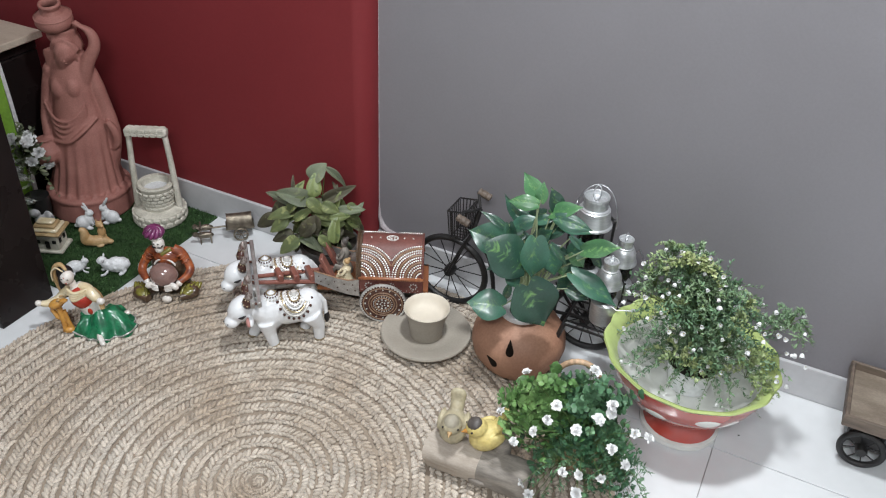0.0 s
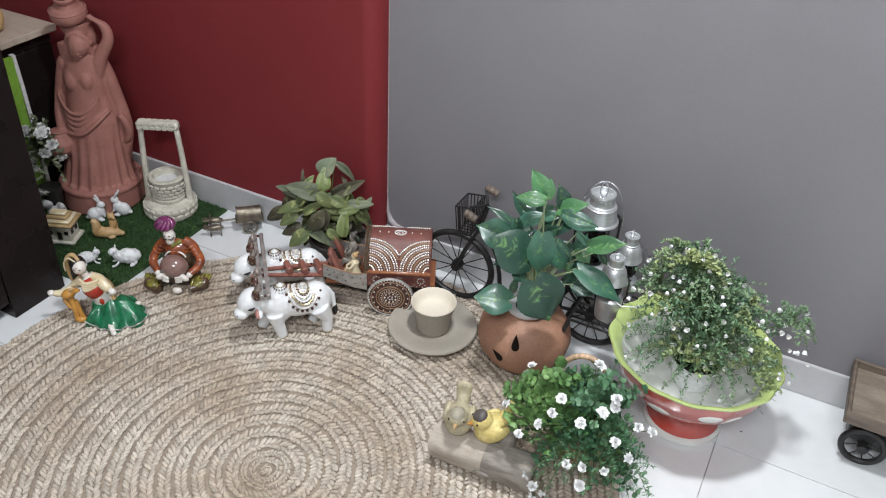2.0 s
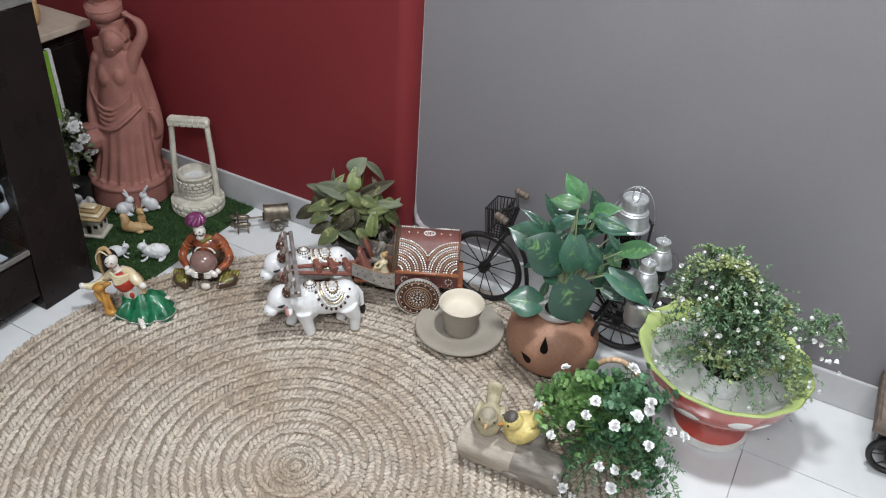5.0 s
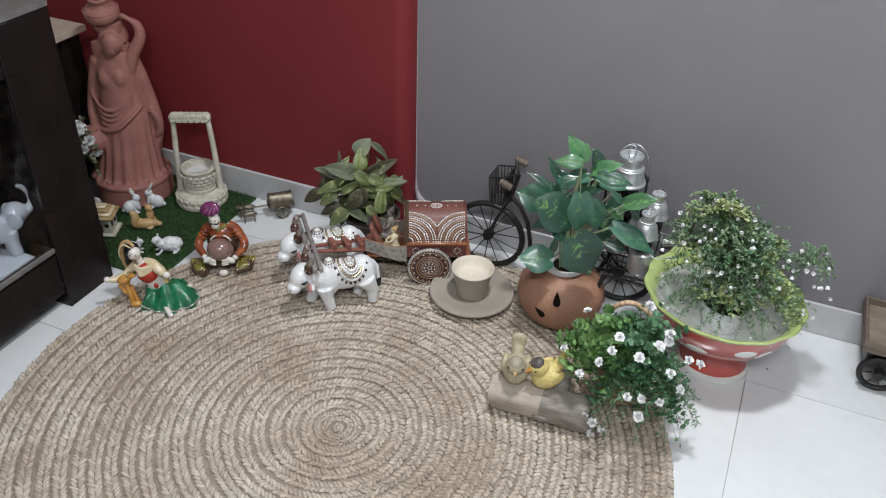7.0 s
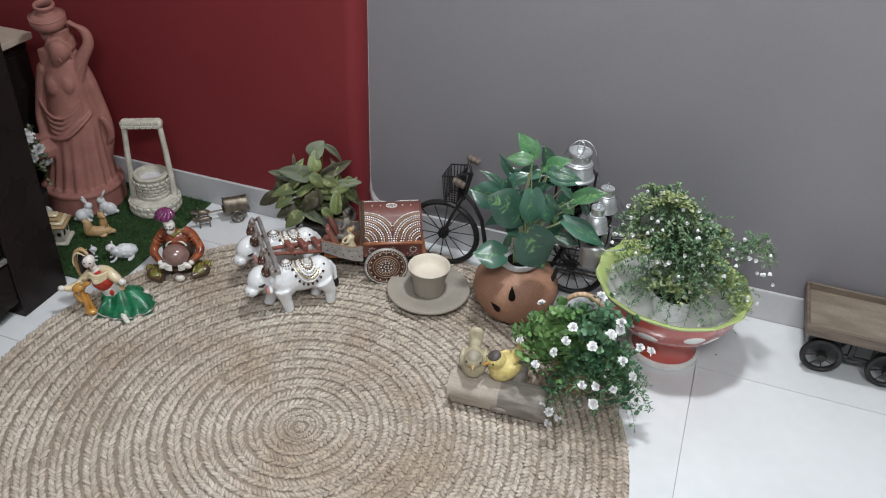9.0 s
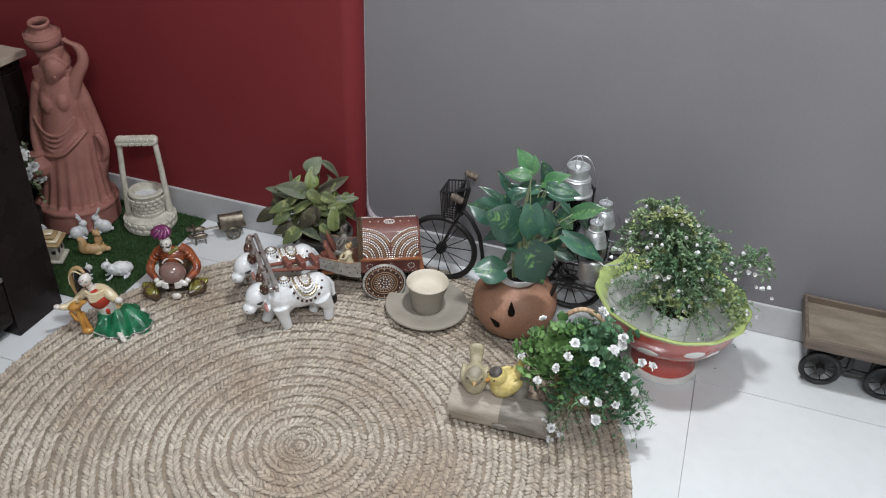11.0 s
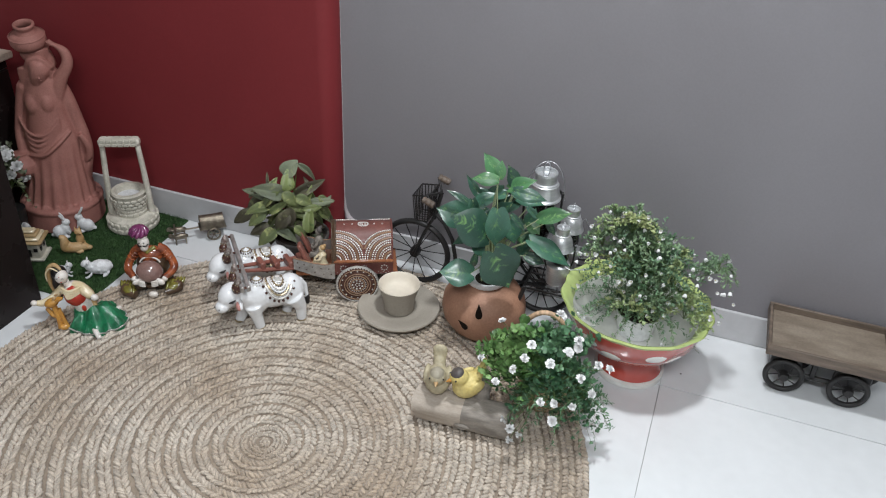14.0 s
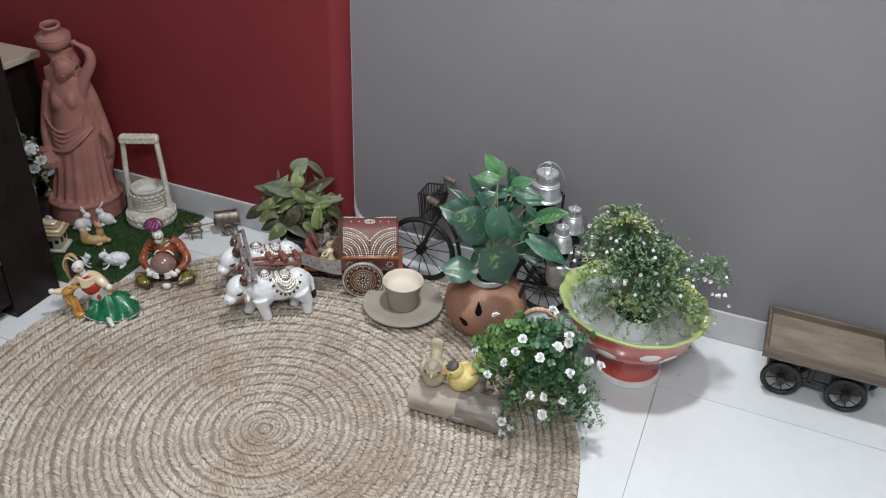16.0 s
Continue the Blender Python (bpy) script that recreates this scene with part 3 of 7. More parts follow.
# ---- terracotta statue ----
def statue():
    def ring(z, rx, ry, cx=0.0, cy=0.0, folds=0, amp=0.0, n=72):
        row = []
        for i in range(n):
            a = 2 * math.pi * i / n
            k = 1 + amp * (0.5 + 0.5 * math.cos(folds * a + 0.6 * math.sin(3 * a))) - amp * 0.5
            row.append((cx + rx * k * math.cos(a), cy + ry * k * math.sin(a), z))
        return row

    g = Geo()
    g.lathe([(0.0, 0), (0.130, 0), (0.134, 0.006), (0.132, 0.066), (0.136, 0.074), (0.134, 0.082), (0.124, 0.086), (0.0, 0.086)], 48)
    body = [ring(0.080, 0.116, 0.110, 0, 0, 18, 0.13), ring(0.100, 0.111, 0.104, 0, 0, 18, 0.12), ring(0.16, 0.101, 0.091, 0.004, 0, 18, 0.09), ring(0.24, 0.092, 0.078, 0.008, 0, 18, 0.06),
            ring(0.30, 0.088, 0.070, 0.010, 0, 18, 0.012), ring(0.345, 0.076, 0.060, 0.012), ring(0.385, 0.066, 0.052, 0.010), ring(0.42, 0.060, 0.046, 0.010), ring(0.450, 0.056, 0.040, 0.008),
            ring(0.472, 0.050, 0.036, 0.003), ring(0.49, 0.030, 0.027, 0.002)]
    g.rings(body)
    for i in range(18):
        a = 2 * math.pi * i / 18
        g.ell(0.012, 0.008, 0.007, pose(0.118 * math.cos(a), 0.112 * math.sin(a), 0.089, 0, 0, math.degrees(a) + 90), u=8, v=6)
    g.tube([(0.002, -0.004, 0.46), (0.0, -0.012, 0.50)], 0.021, 12)
    g.ell(0.0325, 0.032, 0.043, pose(0.002, -0.026, 0.503, 14, 0, 6))
    g.ell(0.018, 0.016, 0.012, pose(0.002, -0.028, 0.472))
    g.ell(0.042, 0.034, 0.054, pose(0.0, 0.010, 0.524))
    for s in (-1, 1):
        g.tube([(0.001, -0.036, 0.549), (s * 0.022, -0.034, 0.541), (s * 0.036, -0.020, 0.515), (s * 0.039, -0.012, 0.485), (s * 0.040, -0.008, 0.455)], [0.005, 0.007, 0.010, 0.012, 0.010], 10)
    g.ell(0.023, 0.020, 0.023, pose(-0.018, -0.034, 0.416))
    g.ell(0.023, 0.020, 0.023, pose(0.028, -0.032, 0.418))
    g.ell(0.052, 0.020, 0.034, pose(0.004, -0.026, 0.42))
    g.tube([(-0.020, 0.022, 0.530), (-0.026, 0.024, 0.48), (-0.034, 0.026, 0.43), (-0.044, 0.024, 0.34)], [0.012, 0.014, 0.015, 0.012], 10)
    g.tube([(0.026, 0.016, 0.528), (0.048, 0.014, 0.48), (0.078, 0.018, 0.41), (0.098, 0.018, 0.33), (0.110, 0.012, 0.26), (0.100, 0.008, 0.18), (0.090, 0.006, 0.10)], [0.014, 0.020, 0.024, 0.024, 0.022, 0.018, 0.012], 12)
    g.tube([(0.106, -0.016, 0.325), (0.124, -0.010, 0.285), (0.122, -0.006, 0.245), (0.108, -0.006, 0.222)], [0.010, 0.014, 0.013, 0.008], 10)
    g.tube([(0.050, 0, 0.430), (0.074, -0.004, 0.472), (0.102, -0.002, 0.516), (0.104, 0.0, 0.552), (0.082, -0.002, 0.598), (0.056, -0.006, 0.642)], [0.025, 0.021, 0.0185, 0.016, 0.013, 0.010], 12)
    g.ell(0.026, 0.024, 0.024, pose(-0.044, 0.0, 0.444))
    g.tube([(-0.050, 0, 0.444), (-0.070, -0.012, 0.39), (-0.080, -0.03, 0.325), (-0.076, -0.05, 0.270)], [0.021, 0.018, 0.016, 0.013], 12)
    g.lathe([(0.0, 0.185), (0.030, 0.189), (0.046, 0.212), (0.047, 0.235), (0.033, 0.256), (0.021, 0.264), (0.027, 0.275), (0.0, 0.275)], 24, pose(-0.084, -0.062, 0))
    for k in range(5):
        g.tube([(-0.070 + 0.003 * k, -0.036, 0.385 - 0.018 * k), (-0.040, -0.060, 0.350 - 0.020 * k), (-0.005, -0.068, 0.338 - 0.018 * k), (0.030, -0.060, 0.352 - 0.012 * k), (0.060, -0.042, 0.385 - 0.006 * k)], [0.004, 0.0055, 0.006, 0.0055, 0.004], 8)
    g.tube([(-0.06, -0.055, 0.265), (0.0, -0.078, 0.272), (0.05, -0.068, 0.31), (0.085, -0.03, 0.345)], [0.006, 0.007, 0.007, 0.006], 8)
    g.lathe([(0.0, 0.530), (0.036, 0.540), (0.038, 0.578), (0.0, 0.586)], 24, pose(-0.004, 0.002, 0))
    for p in g.v:
        rise = min(1.0, max(0.0, (p.z - 0.36) / 0.13)) if p.z < 0.56 else max(0.0, 1 - (p.z - 0.56) / 0.09)
        if abs(p.x) < 0.046 and p.z < 0.60:
            p.x += 0.022 * min(1.0, max(0.0, (p.z - 0.45) / 0.05))
        p.z += 0.045 * rise * rise * (3 - 2 * rise)
    g.ell(0.039, 0.037, 0.036, pose(0.003, 0.004, 0.600))
    skin = fused(g, 0.0032, 3)
    m = pose(0.024, -0.0245, 0.548, 14, 0, 6)
    skin.lathe([(0.0058, -0.007), (0.0044, -0.004), (0.0030, 0.006), (0.0022, 0.013)], 10, m @ pose(0, -0.0285, 0.0, -8))
    for s in (-1, 1):
        skin.tube([(m @ Vector((s * 0.006, -0.0292, 0.0085))), (m @ Vector((s * 0.013, -0.0272, 0.0105))), (m @ Vector((s * 0.020, -0.0225, 0.0085)))], [0.0008, 0.0016, 0.0008], 6)
        skin.ell(0.0050, 0.0016, 0.0016, m @ pose(s * 0.0125, -0.0268, 0.0025, 0, 0, s * 14), u=10, v=6)
    skin.ell(0.0070, 0.0022, 0.0022, m @ pose(0, -0.0275, -0.0165), u=10, v=6)
    skin.ell(0.0022, 0.0022, 0.0022, pose(0.008, -0.0445, 0.474), u=6, v=4)
    pot = Geo()
    pot.lathe([(0.0, 0.580), (0.036, 0.584), (0.050, 0.596), (0.0560, 0.616), (0.0545, 0.640), (0.045, 0.653), (0.030, 0.660), (0.026, 0.668), (0.027, 0.678), (0.033, 0.688), (0.0325, 0.697), (0.028, 0.700), (0.0235, 0.696), (0.0215, 0.676), (0.040, 0.650), (0.046, 0.620), (0.0, 0.600)], 40)
    pot.lathe([(0.0543, 0.640), (0.0562, 0.644), (0.0525, 0.648)], 40)
    for p in pot.v:
        p.x, p.y, p.z = p.x * 0.97, p.y * 0.97, 0.616 + (p.z - 0.580) * 0.70
        p.y, p.z = p.y - 0.20 * (p.z - 0.616), p.z + 0.20 * p.y
    skin.add(pot)
    return solid("terracotta_statue", skin, M["terra"], pose(-0.945, -0.212, 0.0105, 0, 0, 24) @ Matrix(((0.96, 0, 0.034, 0), (0, 0.96, 0, 0), (0, 0, 0.953, 0), (0, 0, 0, 1))), "matte terracotta statue balancing a pot, on turf", "statue", angle=75)


statue()


# ---- wishing well ----
def wishing_well():
    root = thing("wishing_well", pose(-0.703, -0.166, 0.011, 0, 0, 26), "cream painted stone wishing well ornament on turf", "ornament")
    part("base", Geo().lathe([(0.0, 0), (0.080, 0), (0.083, 0.006), (0.078, 0.040), (0.062, 0.046), (0.0, 0.046)], 40), M["cream"], root)
    part("shaft", Geo().lathe([(0.0, 0.045), (0.050, 0.045), (0.048, 0.080), (0.053, 0.118), (0.056, 0.124), (0.053, 0.130), (0.042, 0.129), (0.039, 0.116), (0.038, 0.075), (0.0, 0.075)], 40), M["cream"], root)
    part("water", Geo().lathe([(0.0, 0.108), (0.040, 0.108)], 32), M["resin_w"], root, "white painted inside")
    stone = Geo().box(0.020, 0.008, 0.016, bevel=0.003).mesh("stone", M["cream"])
    brick = Geo().box(0.0175, 0.005, 0.0105, bevel=0.002).mesh("brick", M["cream"])
    for row in range(2):
        for i in range(20):
            a = 2 * math.pi * (i + 0.5 * row) / 20
            part("stone", stone, None, root, at=pose(0.0800 * math.cos(a), 0.0800 * math.sin(a), 0.012 + 0.018 * row, 0, 0, math.degrees(a) + 90))
    for row in range(5):
        for i in range(17):
            a = 2 * math.pi * (i + 0.5 * (row % 2)) / 17
            rr = 0.0490 + 0.0032 * max(0, row - 1)
            part("brick", brick, None, root, at=pose(rr * math.cos(a), rr * math.sin(a), 0.056 + 0.0135 * row, 0, 0, math.degrees(a) + 90))
    for s in (-1, 1):
        g = Geo().tube([(s * 0.066, 0, 0.03), (s * 0.060, 0, 0.20), (s * 0.054, 0, 0.300)], [0.0105, 0.0092, 0.0085], 10)
        part("post", g, M["cream"], root)
    g = Geo().box(0.128, 0.030, 0.026, pose(0, 0, 0.303), bevel=0.006)
    beam = part("beam", g, M["cream"], root)
    brick = Geo().box(0.017, 0.034, 0.012, bevel=0.002).mesh("brick", M["cream"])
    for i in range(6):
        part("brick", brick, None, beam, at=pose(-0.048 + i * 0.019, 0, 0.3090))
        part("brick", brick, None, beam, at=pose(-0.052 + i * 0.019, 0, 0.2965))
    return root


wishing_well()


# ---- turf mat ----
def turf():
    root = thing("turf_mat", pose(0, 0, 0), "rectangle of short green artificial turf", "turf mat")
    x0, x1, y0, y1 = -1.08, -0.556, -0.585, -0.070
    part("backing", Geo().box(x1 - x0, y1 - y0, 0.006, pose((x0 + x1) / 2, (y0 + y1) / 2, 0.0035), bevel=0.001), M["green_t"], root)
    rnd = random.Random(9)
    v, f = [], []
    for i in range(28500):
        x, y = rnd.uniform(x0, x1), rnd.uniform(y0, y1)
        a, w, h = rnd.uniform(0, 6.28), rnd.uniform(0.0008, 0.0014), rnd.uniform(0.005, 0.011)
        lx, ly = rnd.uniform(-0.005, 0.005), rnd.uniform(-0.005, 0.005)
        n = len(v)
        v += [(x - w * math.cos(a), y - w * math.sin(a), 0.006), (x + w * math.cos(a), y + w * math.sin(a), 0.006), (x + lx, y + ly, 0.006 + h)]
        f.append((n, n + 1, n + 2))
    g = Geo()
    g.put(v, f)
    tagged(part("turf_pile", g, M["green_t"], root), kind="stuff")
    return root


turf()


# ---- small animals on the turf ----
def rabbit():
    g = Geo().ell(0.020, 0.015, 0.020, pose(-0.004, 0, 0.020)).ell(0.014, 0.012, 0.018, pose(0.010, 0, 0.028)).ell(0.0115, 0.0095, 0.0105, pose(0.016, 0, 0.048, 0, 20, 0))
    g.ell(0.006, 0.006, 0.006, pose(-0.023, 0, 0.012), u=8, v=6)
    for s in (-1, 1):
        g.ell(0.0040, 0.0030, 0.014, pose(0.008, s * 0.006, 0.066, s * -10, -28, 0), u=8, v=7)
        g.ell(0.010, 0.006, 0.005, pose(0.012, s * 0.009, 0.005), u=8, v=6)
        g.ell(0.004, 0.004, 0.010, pose(0.020, s * 0.006, 0.020, 0, -20, 0), u=8, v=6)
    return fused(g, 0.0018, 3)


rb = rabbit()
for x, y, a in ((-0.856, -0.330, 38), (-0.811, -0.268, 205)):
    solid("rabbit_figurine", rb, M["resin_w"], pose(x, y, 0.0095, 0, 0, a) @ Matrix.Scale(1.15, 4), "small white resin rabbit on turf", "figurine", "rabbits on the turf")


def sheep():
    g = Geo()
    rnd = random.Random(2)
    g.ell(0.036, 0.021, 0.023, pose(-0.004, 0, 0.025))
    for i in range(60):
        a, b = rnd.uniform(0, 6.28), rnd.uniform(-0.7, 1.5)
        g.ell(0.0048, 0.0048, 0.0048, pose(-0.004 + 0.033 * math.cos(a) * math.cos(b), 0.019 * math.sin(a) * math.cos(b), 0.025 + 0.021 * math.sin(b)), u=6, v=5)
    g.ell(0.015, 0.0105, 0.012, pose(0.036, 0, 0.046, 0, 25, 0)).ell(0.013, 0.011, 0.016, pose(0.028, 0, 0.034))
    for s in (-1, 1):
        g.ell(0.0035, 0.009, 0.003, pose(0.030, s * 0.015, 0.053, s * 20, 0, 0), u=8, v=6)
        g.tube([(0.024, s * 0.012, 0.012), (0.036, s * 0.014, 0.003), (0.044, s * 0.014, 0.003)], 0.0042, 8)
        g.tube([(-0.026, s * 0.014, 0.012), (-0.014, s * 0.020, 0.003), (-0.006, s * 0.020, 0.003)], 0.0045, 8)
    return fused(g, 0.002, 4)


sh = sheep()
solid("sheep_figurine", sh, M["resin_w"], pose(-0.610, -0.451, 0.0095, 0, 0, 222), "white woolly resin sheep lying on turf", "figurine", "sheep on the turf")
sm = Geo().add(sh, Matrix.Diagonal((0.72, 0.72, 0.8, 1)))
solid("sheep_figurine", sm, M["resin_w"], pose(-0.706, -0.508, 0.0095, 0, 0, 40), "small white woolly resin lamb on turf", "figurine", "sheep on the turf")


def squirrels():
    g = Geo()
    g.ell(0.030, 0.017, 0.017, pose(0.008, 0, 0.016)).ell(0.018, 0.014, 0.019, pose(-0.010, 0, 0.020)).ell(0.014, 0.012, 0.013, pose(0.036, -0.002, 0.015)).ell(0.010, 0.008, 0.008, pose(0.049, -0.004, 0.012))
    g.tube([(-0.010, 0, 0.010), (-0.022, 0, 0.020), (-0.020, 0, 0.040), (-0.023, 0, 0.056), (-0.033, 0, 0.061)], [0.010, 0.013, 0.014, 0.011, 0.006], 12)
    g.ell(0.013, 0.011, 0.022, pose(0.024, 0.026, 0.030)).ell(0.012, 0.010, 0.011, pose(0.022, 0.024, 0.058)).ell(0.006, 0.005, 0.005, pose(0.030, 0.016, 0.055), u=8, v=6)
    for q in (-1, 1):
        g.ell(0.0032, 0.003, 0.008, pose(0.022 + q * 0.007, 0.025, 0.071), u=6, v=5)
        g.ell(0.012, 0.005, 0.005, pose(0.020, q * 0.014, 0.005), u=8, v=6)
        g.ell(0.0028, 0.0026, 0.006, pose(0.034 + q * 0.004, 0.006 * q, 0.029), u=6, v=5)
    return fused(g, 0.002, 2)


solid("squirrel_figurine", squirrels(), M["tan"], pose(-0.766, -0.386, 0.0095, 0, 0, 40), "pair of tan resin squirrels lying on turf", "figurine")
g = Geo().ell(0.022, 0.018, 0.026, pose(0, 0, 0.03)).ell(0.018, 0.016, 0.018, pose(-0.012, -0.006, 0.062)).ell(0.010, 0.008, 0.010, pose(-0.026, -0.012, 0.056)).ell(0.020, 0.010, 0.030, pose(0.020, 0.006, 0.034))
for s in (-1, 1):
    g.ell(0.006, 0.006, 0.014, pose(-0.004 + s * 0.010, -0.018, 0.014), u=8, v=6)
solid("grey_white_figurine", fused(g, 0.0022, 3), surf("grey_white_resin", (0.62, 0.62, 0.62), (0.22, 0.22, 0.23), scale=60, rough=0.5), pose(-0.965, -0.395, 0.0095, 0, 0, 20), "small grey and white resin animal on turf", "figurine")


def cottage():
    root = thing("toy_cottage", pose(-0.866, -0.452, 0.0095, 0, 0, 24), "small cream resin cottage with a straw coloured roof", "ornament")
    body = Geo().box(0.072, 0.060, 0.058, pose(0, 0, 0.033), bevel=0.004)
    body.box(0.094, 0.076, 0.010, pose(0, 0, 0.005), bevel=0.003)
    part("wall", body, M["cream"], root)
    r = Geo()
    for k in range(4):
        r.box(0.098 - 0.016 * k, 0.082 - 0.018 * k, 0.010, pose(0, 0, 0.066 + 0.009 * k), mi=k % 2, bevel=0.004)
    part("roof", r, [M["straw"], M["creamglaze"]], root, "banded straw roof")
    part("door", Geo().box(0.013, 0.003, 0.026, pose(0.004, -0.0305, 0.027), bevel=0.001), M["dark"], root)
    for x in (-0.022, 0.025):
        part("window", Geo().box(0.012, 0.003, 0.012, pose(x, -0.0305, 0.038), bevel=0.001), M["dark"], root)
    for y in (-0.015, 0.012):
        part("window", Geo().box(0.003, 0.012, 0.014, pose(0.0365, y, 0.037), bevel=0.001), M["dark"], root)
    return root


cottage()


# ---- small metal bullock cart ----
def metal_cart():
    root = thing("metal_bullock_cart", pose(-0.430, -0.112, 0, 0, 0, 222) @ Matrix.Scale(0.98, 4), "small aged metal bullock cart ornament on white tile", "ornament")
    can = Geo()
    rows = [[(x, (0.027 + f) * math.cos(radians(a)), 0.046 + (0.038 + f) * math.sin(radians(a))) for a in range(0, 181, 15)] + [(x, (0.025 + f) * math.cos(radians(a)), 0.046 + (0.036 + f) * math.sin(radians(a))) for a in range(180, -1, -15)] for x, f in ((-0.038, 0.001), (-0.034, 0.0), (0.0, -0.001), (0.034, 0.0), (0.040, 0.002))]
    can.rings(rows)
    part("canopy", can, M["brass"], root)
    part("bed", Geo().box(0.088, 0.050, 0.008, pose(0, 0, 0.042), bevel=0.002), M["brass"], root)
    for s in (-1, 1):
        w = Geo().tube(arc(0, 0.024, 0.021, 0, 345, 23, s * 0.031), 0.0032, 6, closed=True)
        for i in range(6):
            a = radians(60 * i)
            w.tube([(0, s * 0.031, 0.024), (0.021 * math.cos(a), s * 0.031, 0.024 + 0.021 * math.sin(a))], 0.0016, 5)
        part("wheel", w, M["brass"], root)
    part("shaft", Geo().tube([(0.03, 0, 0.042), (0.08, 0, 0.040), (0.135, 0, 0.046)], 0.003, 6), M["brass"], root)
    part("yoke", Geo().tube([(0.122, -0.032, 0.047), (0.122, 0.032, 0.047)], 0.003, 6), M["brass"], root)
    for s in (-1, 1):
        g = Geo().ell(0.026, 0.010, 0.011, pose(0.108, s * 0.022, 0.030)).ell(0.011, 0.007, 0.008, pose(0.138, s * 0.022, 0.036))
        for x in (0.092, 0.124):
            for q in (-0.005, 0.005):
                g.tube([(x, s * 0.022 + q, 0.026), (x, s * 0.022 + q, 0.0)], 0.003, 6)
        g.tube([(0.138, s * 0.022 - 0.004, 0.042), (0.136, s * 0.022 - 0.009, 0.052)], 0.0015, 5).tube([(0.138, s * 0.022 + 0.004, 0.042), (0.136, s * 0.022 + 0.009, 0.052)], 0.0015, 5)
        part("bullock", fused(g, 0.0022, 2), M["brass"], root)
    return root


metal_cart()


# ---- painted cows and cart ----
CART = pose(0.153, -0.180, 0.0135, 0, 0, -154.0)
HEAD = -138.6


def cow():
    g = Geo()
    g.ell(0.086, 0.041, 0.049, pose(-0.010, 0, 0.102)).ell(0.047, 0.044, 0.060, pose(0.046, 0, 0.096)).ell(0.046, 0.043, 0.057, pose(-0.062, 0, 0.101))
    g.tube([(0.055, 0, 0.106), (0.085, 0.006, 0.118), (0.108, 0.012, 0.132)], [0.042, 0.034, 0.029], 14)
    g.ell(0.043, 0.033, 0.036, pose(0.120, 0.018, 0.134, 0, 38, 26)).ell(0.022, 0.023, 0.019, pose(0.148, 0.032, 0.106))
    g.tube([(0.085, 0, 0.100), (0.105, 0, 0.092), (0.12, 0, 0.10)], [0.012, 0.010, 0.008], 8)
    for s in (-1, 1):
        g.tube([(0.056, s * 0.024, 0.085), (0.062 - s * 0.012, s * 0.027, 0.045), (0.068 - s * 0.028, s * 0.028, 0.0)], [0.030, 0.0190, 0.0155], 12)
        g.tube([(-0.068, s * 0.024, 0.09), (-0.078 - s * 0.010, s * 0.026, 0.048), (-0.070 - s * 0.018, s * 0.027, 0.0)], [0.033, 0.0190, 0.0155], 12)
        g.ell(0.009, 0.021, 0.012, pose(0.098, 0.014 + s * 0.042, 0.118, s * -28, 0, 0), u=10, v=7)
    g.tube([(-0.094, 0, 0.135), (-0.112, 0, 0.11), (-0.114, 0.002, 0.06)], [0.008, 0.006, 0.007], 8)
    body = fused(g, 0.0032, 4)
    out = Geo().add(body, mi=0)
    for s in (-1, 1):
        h = pose(0.102, 0.012 + s * 0.024, 0.154, s * -14, -8, 0)
        out.lathe([(0.0, 0), (0.013, 0.002), (0.0165, 0.012), (0.0155, 0.024), (0.010, 0.034), (0.0, 0.036)], 16, h, 1)
        out.lathe([(0.0, 0.032), (0.009, 0.034), (0.011, 0.042), (0.008, 0.052), (0.003, 0.060), (0.0, 0.062)], 14, h, 6)
        for i in range(9):
            a = 6.283 * i / 9
            out.ell(0.0024, 0.0024, 0.0024, h @ pose(0.0155 * math.cos(a), 0.0155 * math.sin(a), 0.018), 3, u=6, v=4)
            out.ell(0.0022, 0.0022, 0.0022, h @ pose(0.011 * math.cos(a), 0.011 * math.sin(a), 0.034), 3, u=6, v=4)
        out.tube([(0.126 - s * 0.016, 0.022 + s * 0.0330, 0.136), (0.134 - s * 0.014, 0.0255 + s * 0.0310, 0.131), (0.142 - s * 0.012, 0.028 + s * 0.0270, 0.130)], [0.0016, 0.0042, 0.0016], 6, mi=4)
        out.ell(0.008, 0.016, 0.0095, pose(0.1040, 0.014 + s * 0.046, 0.117, s * -28, 0, 0), 5, u=10, v=6)
        out.ell(0.002, 0.002, 0.002, pose(0.165 - s * 0.005, 0.041 + s * 0.009, 0.109), 4, u=6, v=4)
        for x in (0.068 - s * 0.028, -0.070 - s * 0.018):
            out.lathe([(0.0152, 0.0), (0.0160, 0.0035), (0.0148, 0.007)], 14, pose(x, s * 0.0275, 0), 3)
    out.ell(0.0085, 0.0095, 0.021, pose(-0.115, 0.002, 0.055), 4, u=10, v=7)

    def on_back(p, q, lift=0.001):
        rr = 0.0430
        return (p, rr * math.sin(q / rr), 0.106 + (rr + lift) * math.cos(q / rr))

    for rad, mi, size in ((0.017, 3, 0.0030), (0.024, 2, 0.0034), (0.031, 0, 0.0030), (0.037, 3, 0.0032), (0.0445, 2, 0.0036)):
        out.tube([on_back(-0.026 + rad * math.cos(6.283 * i / 36) * 0.95, rad * math.sin(6.283 * i / 36) * 1.55, 0.0) for i in range(36)], size, 6, mi=mi, closed=True)
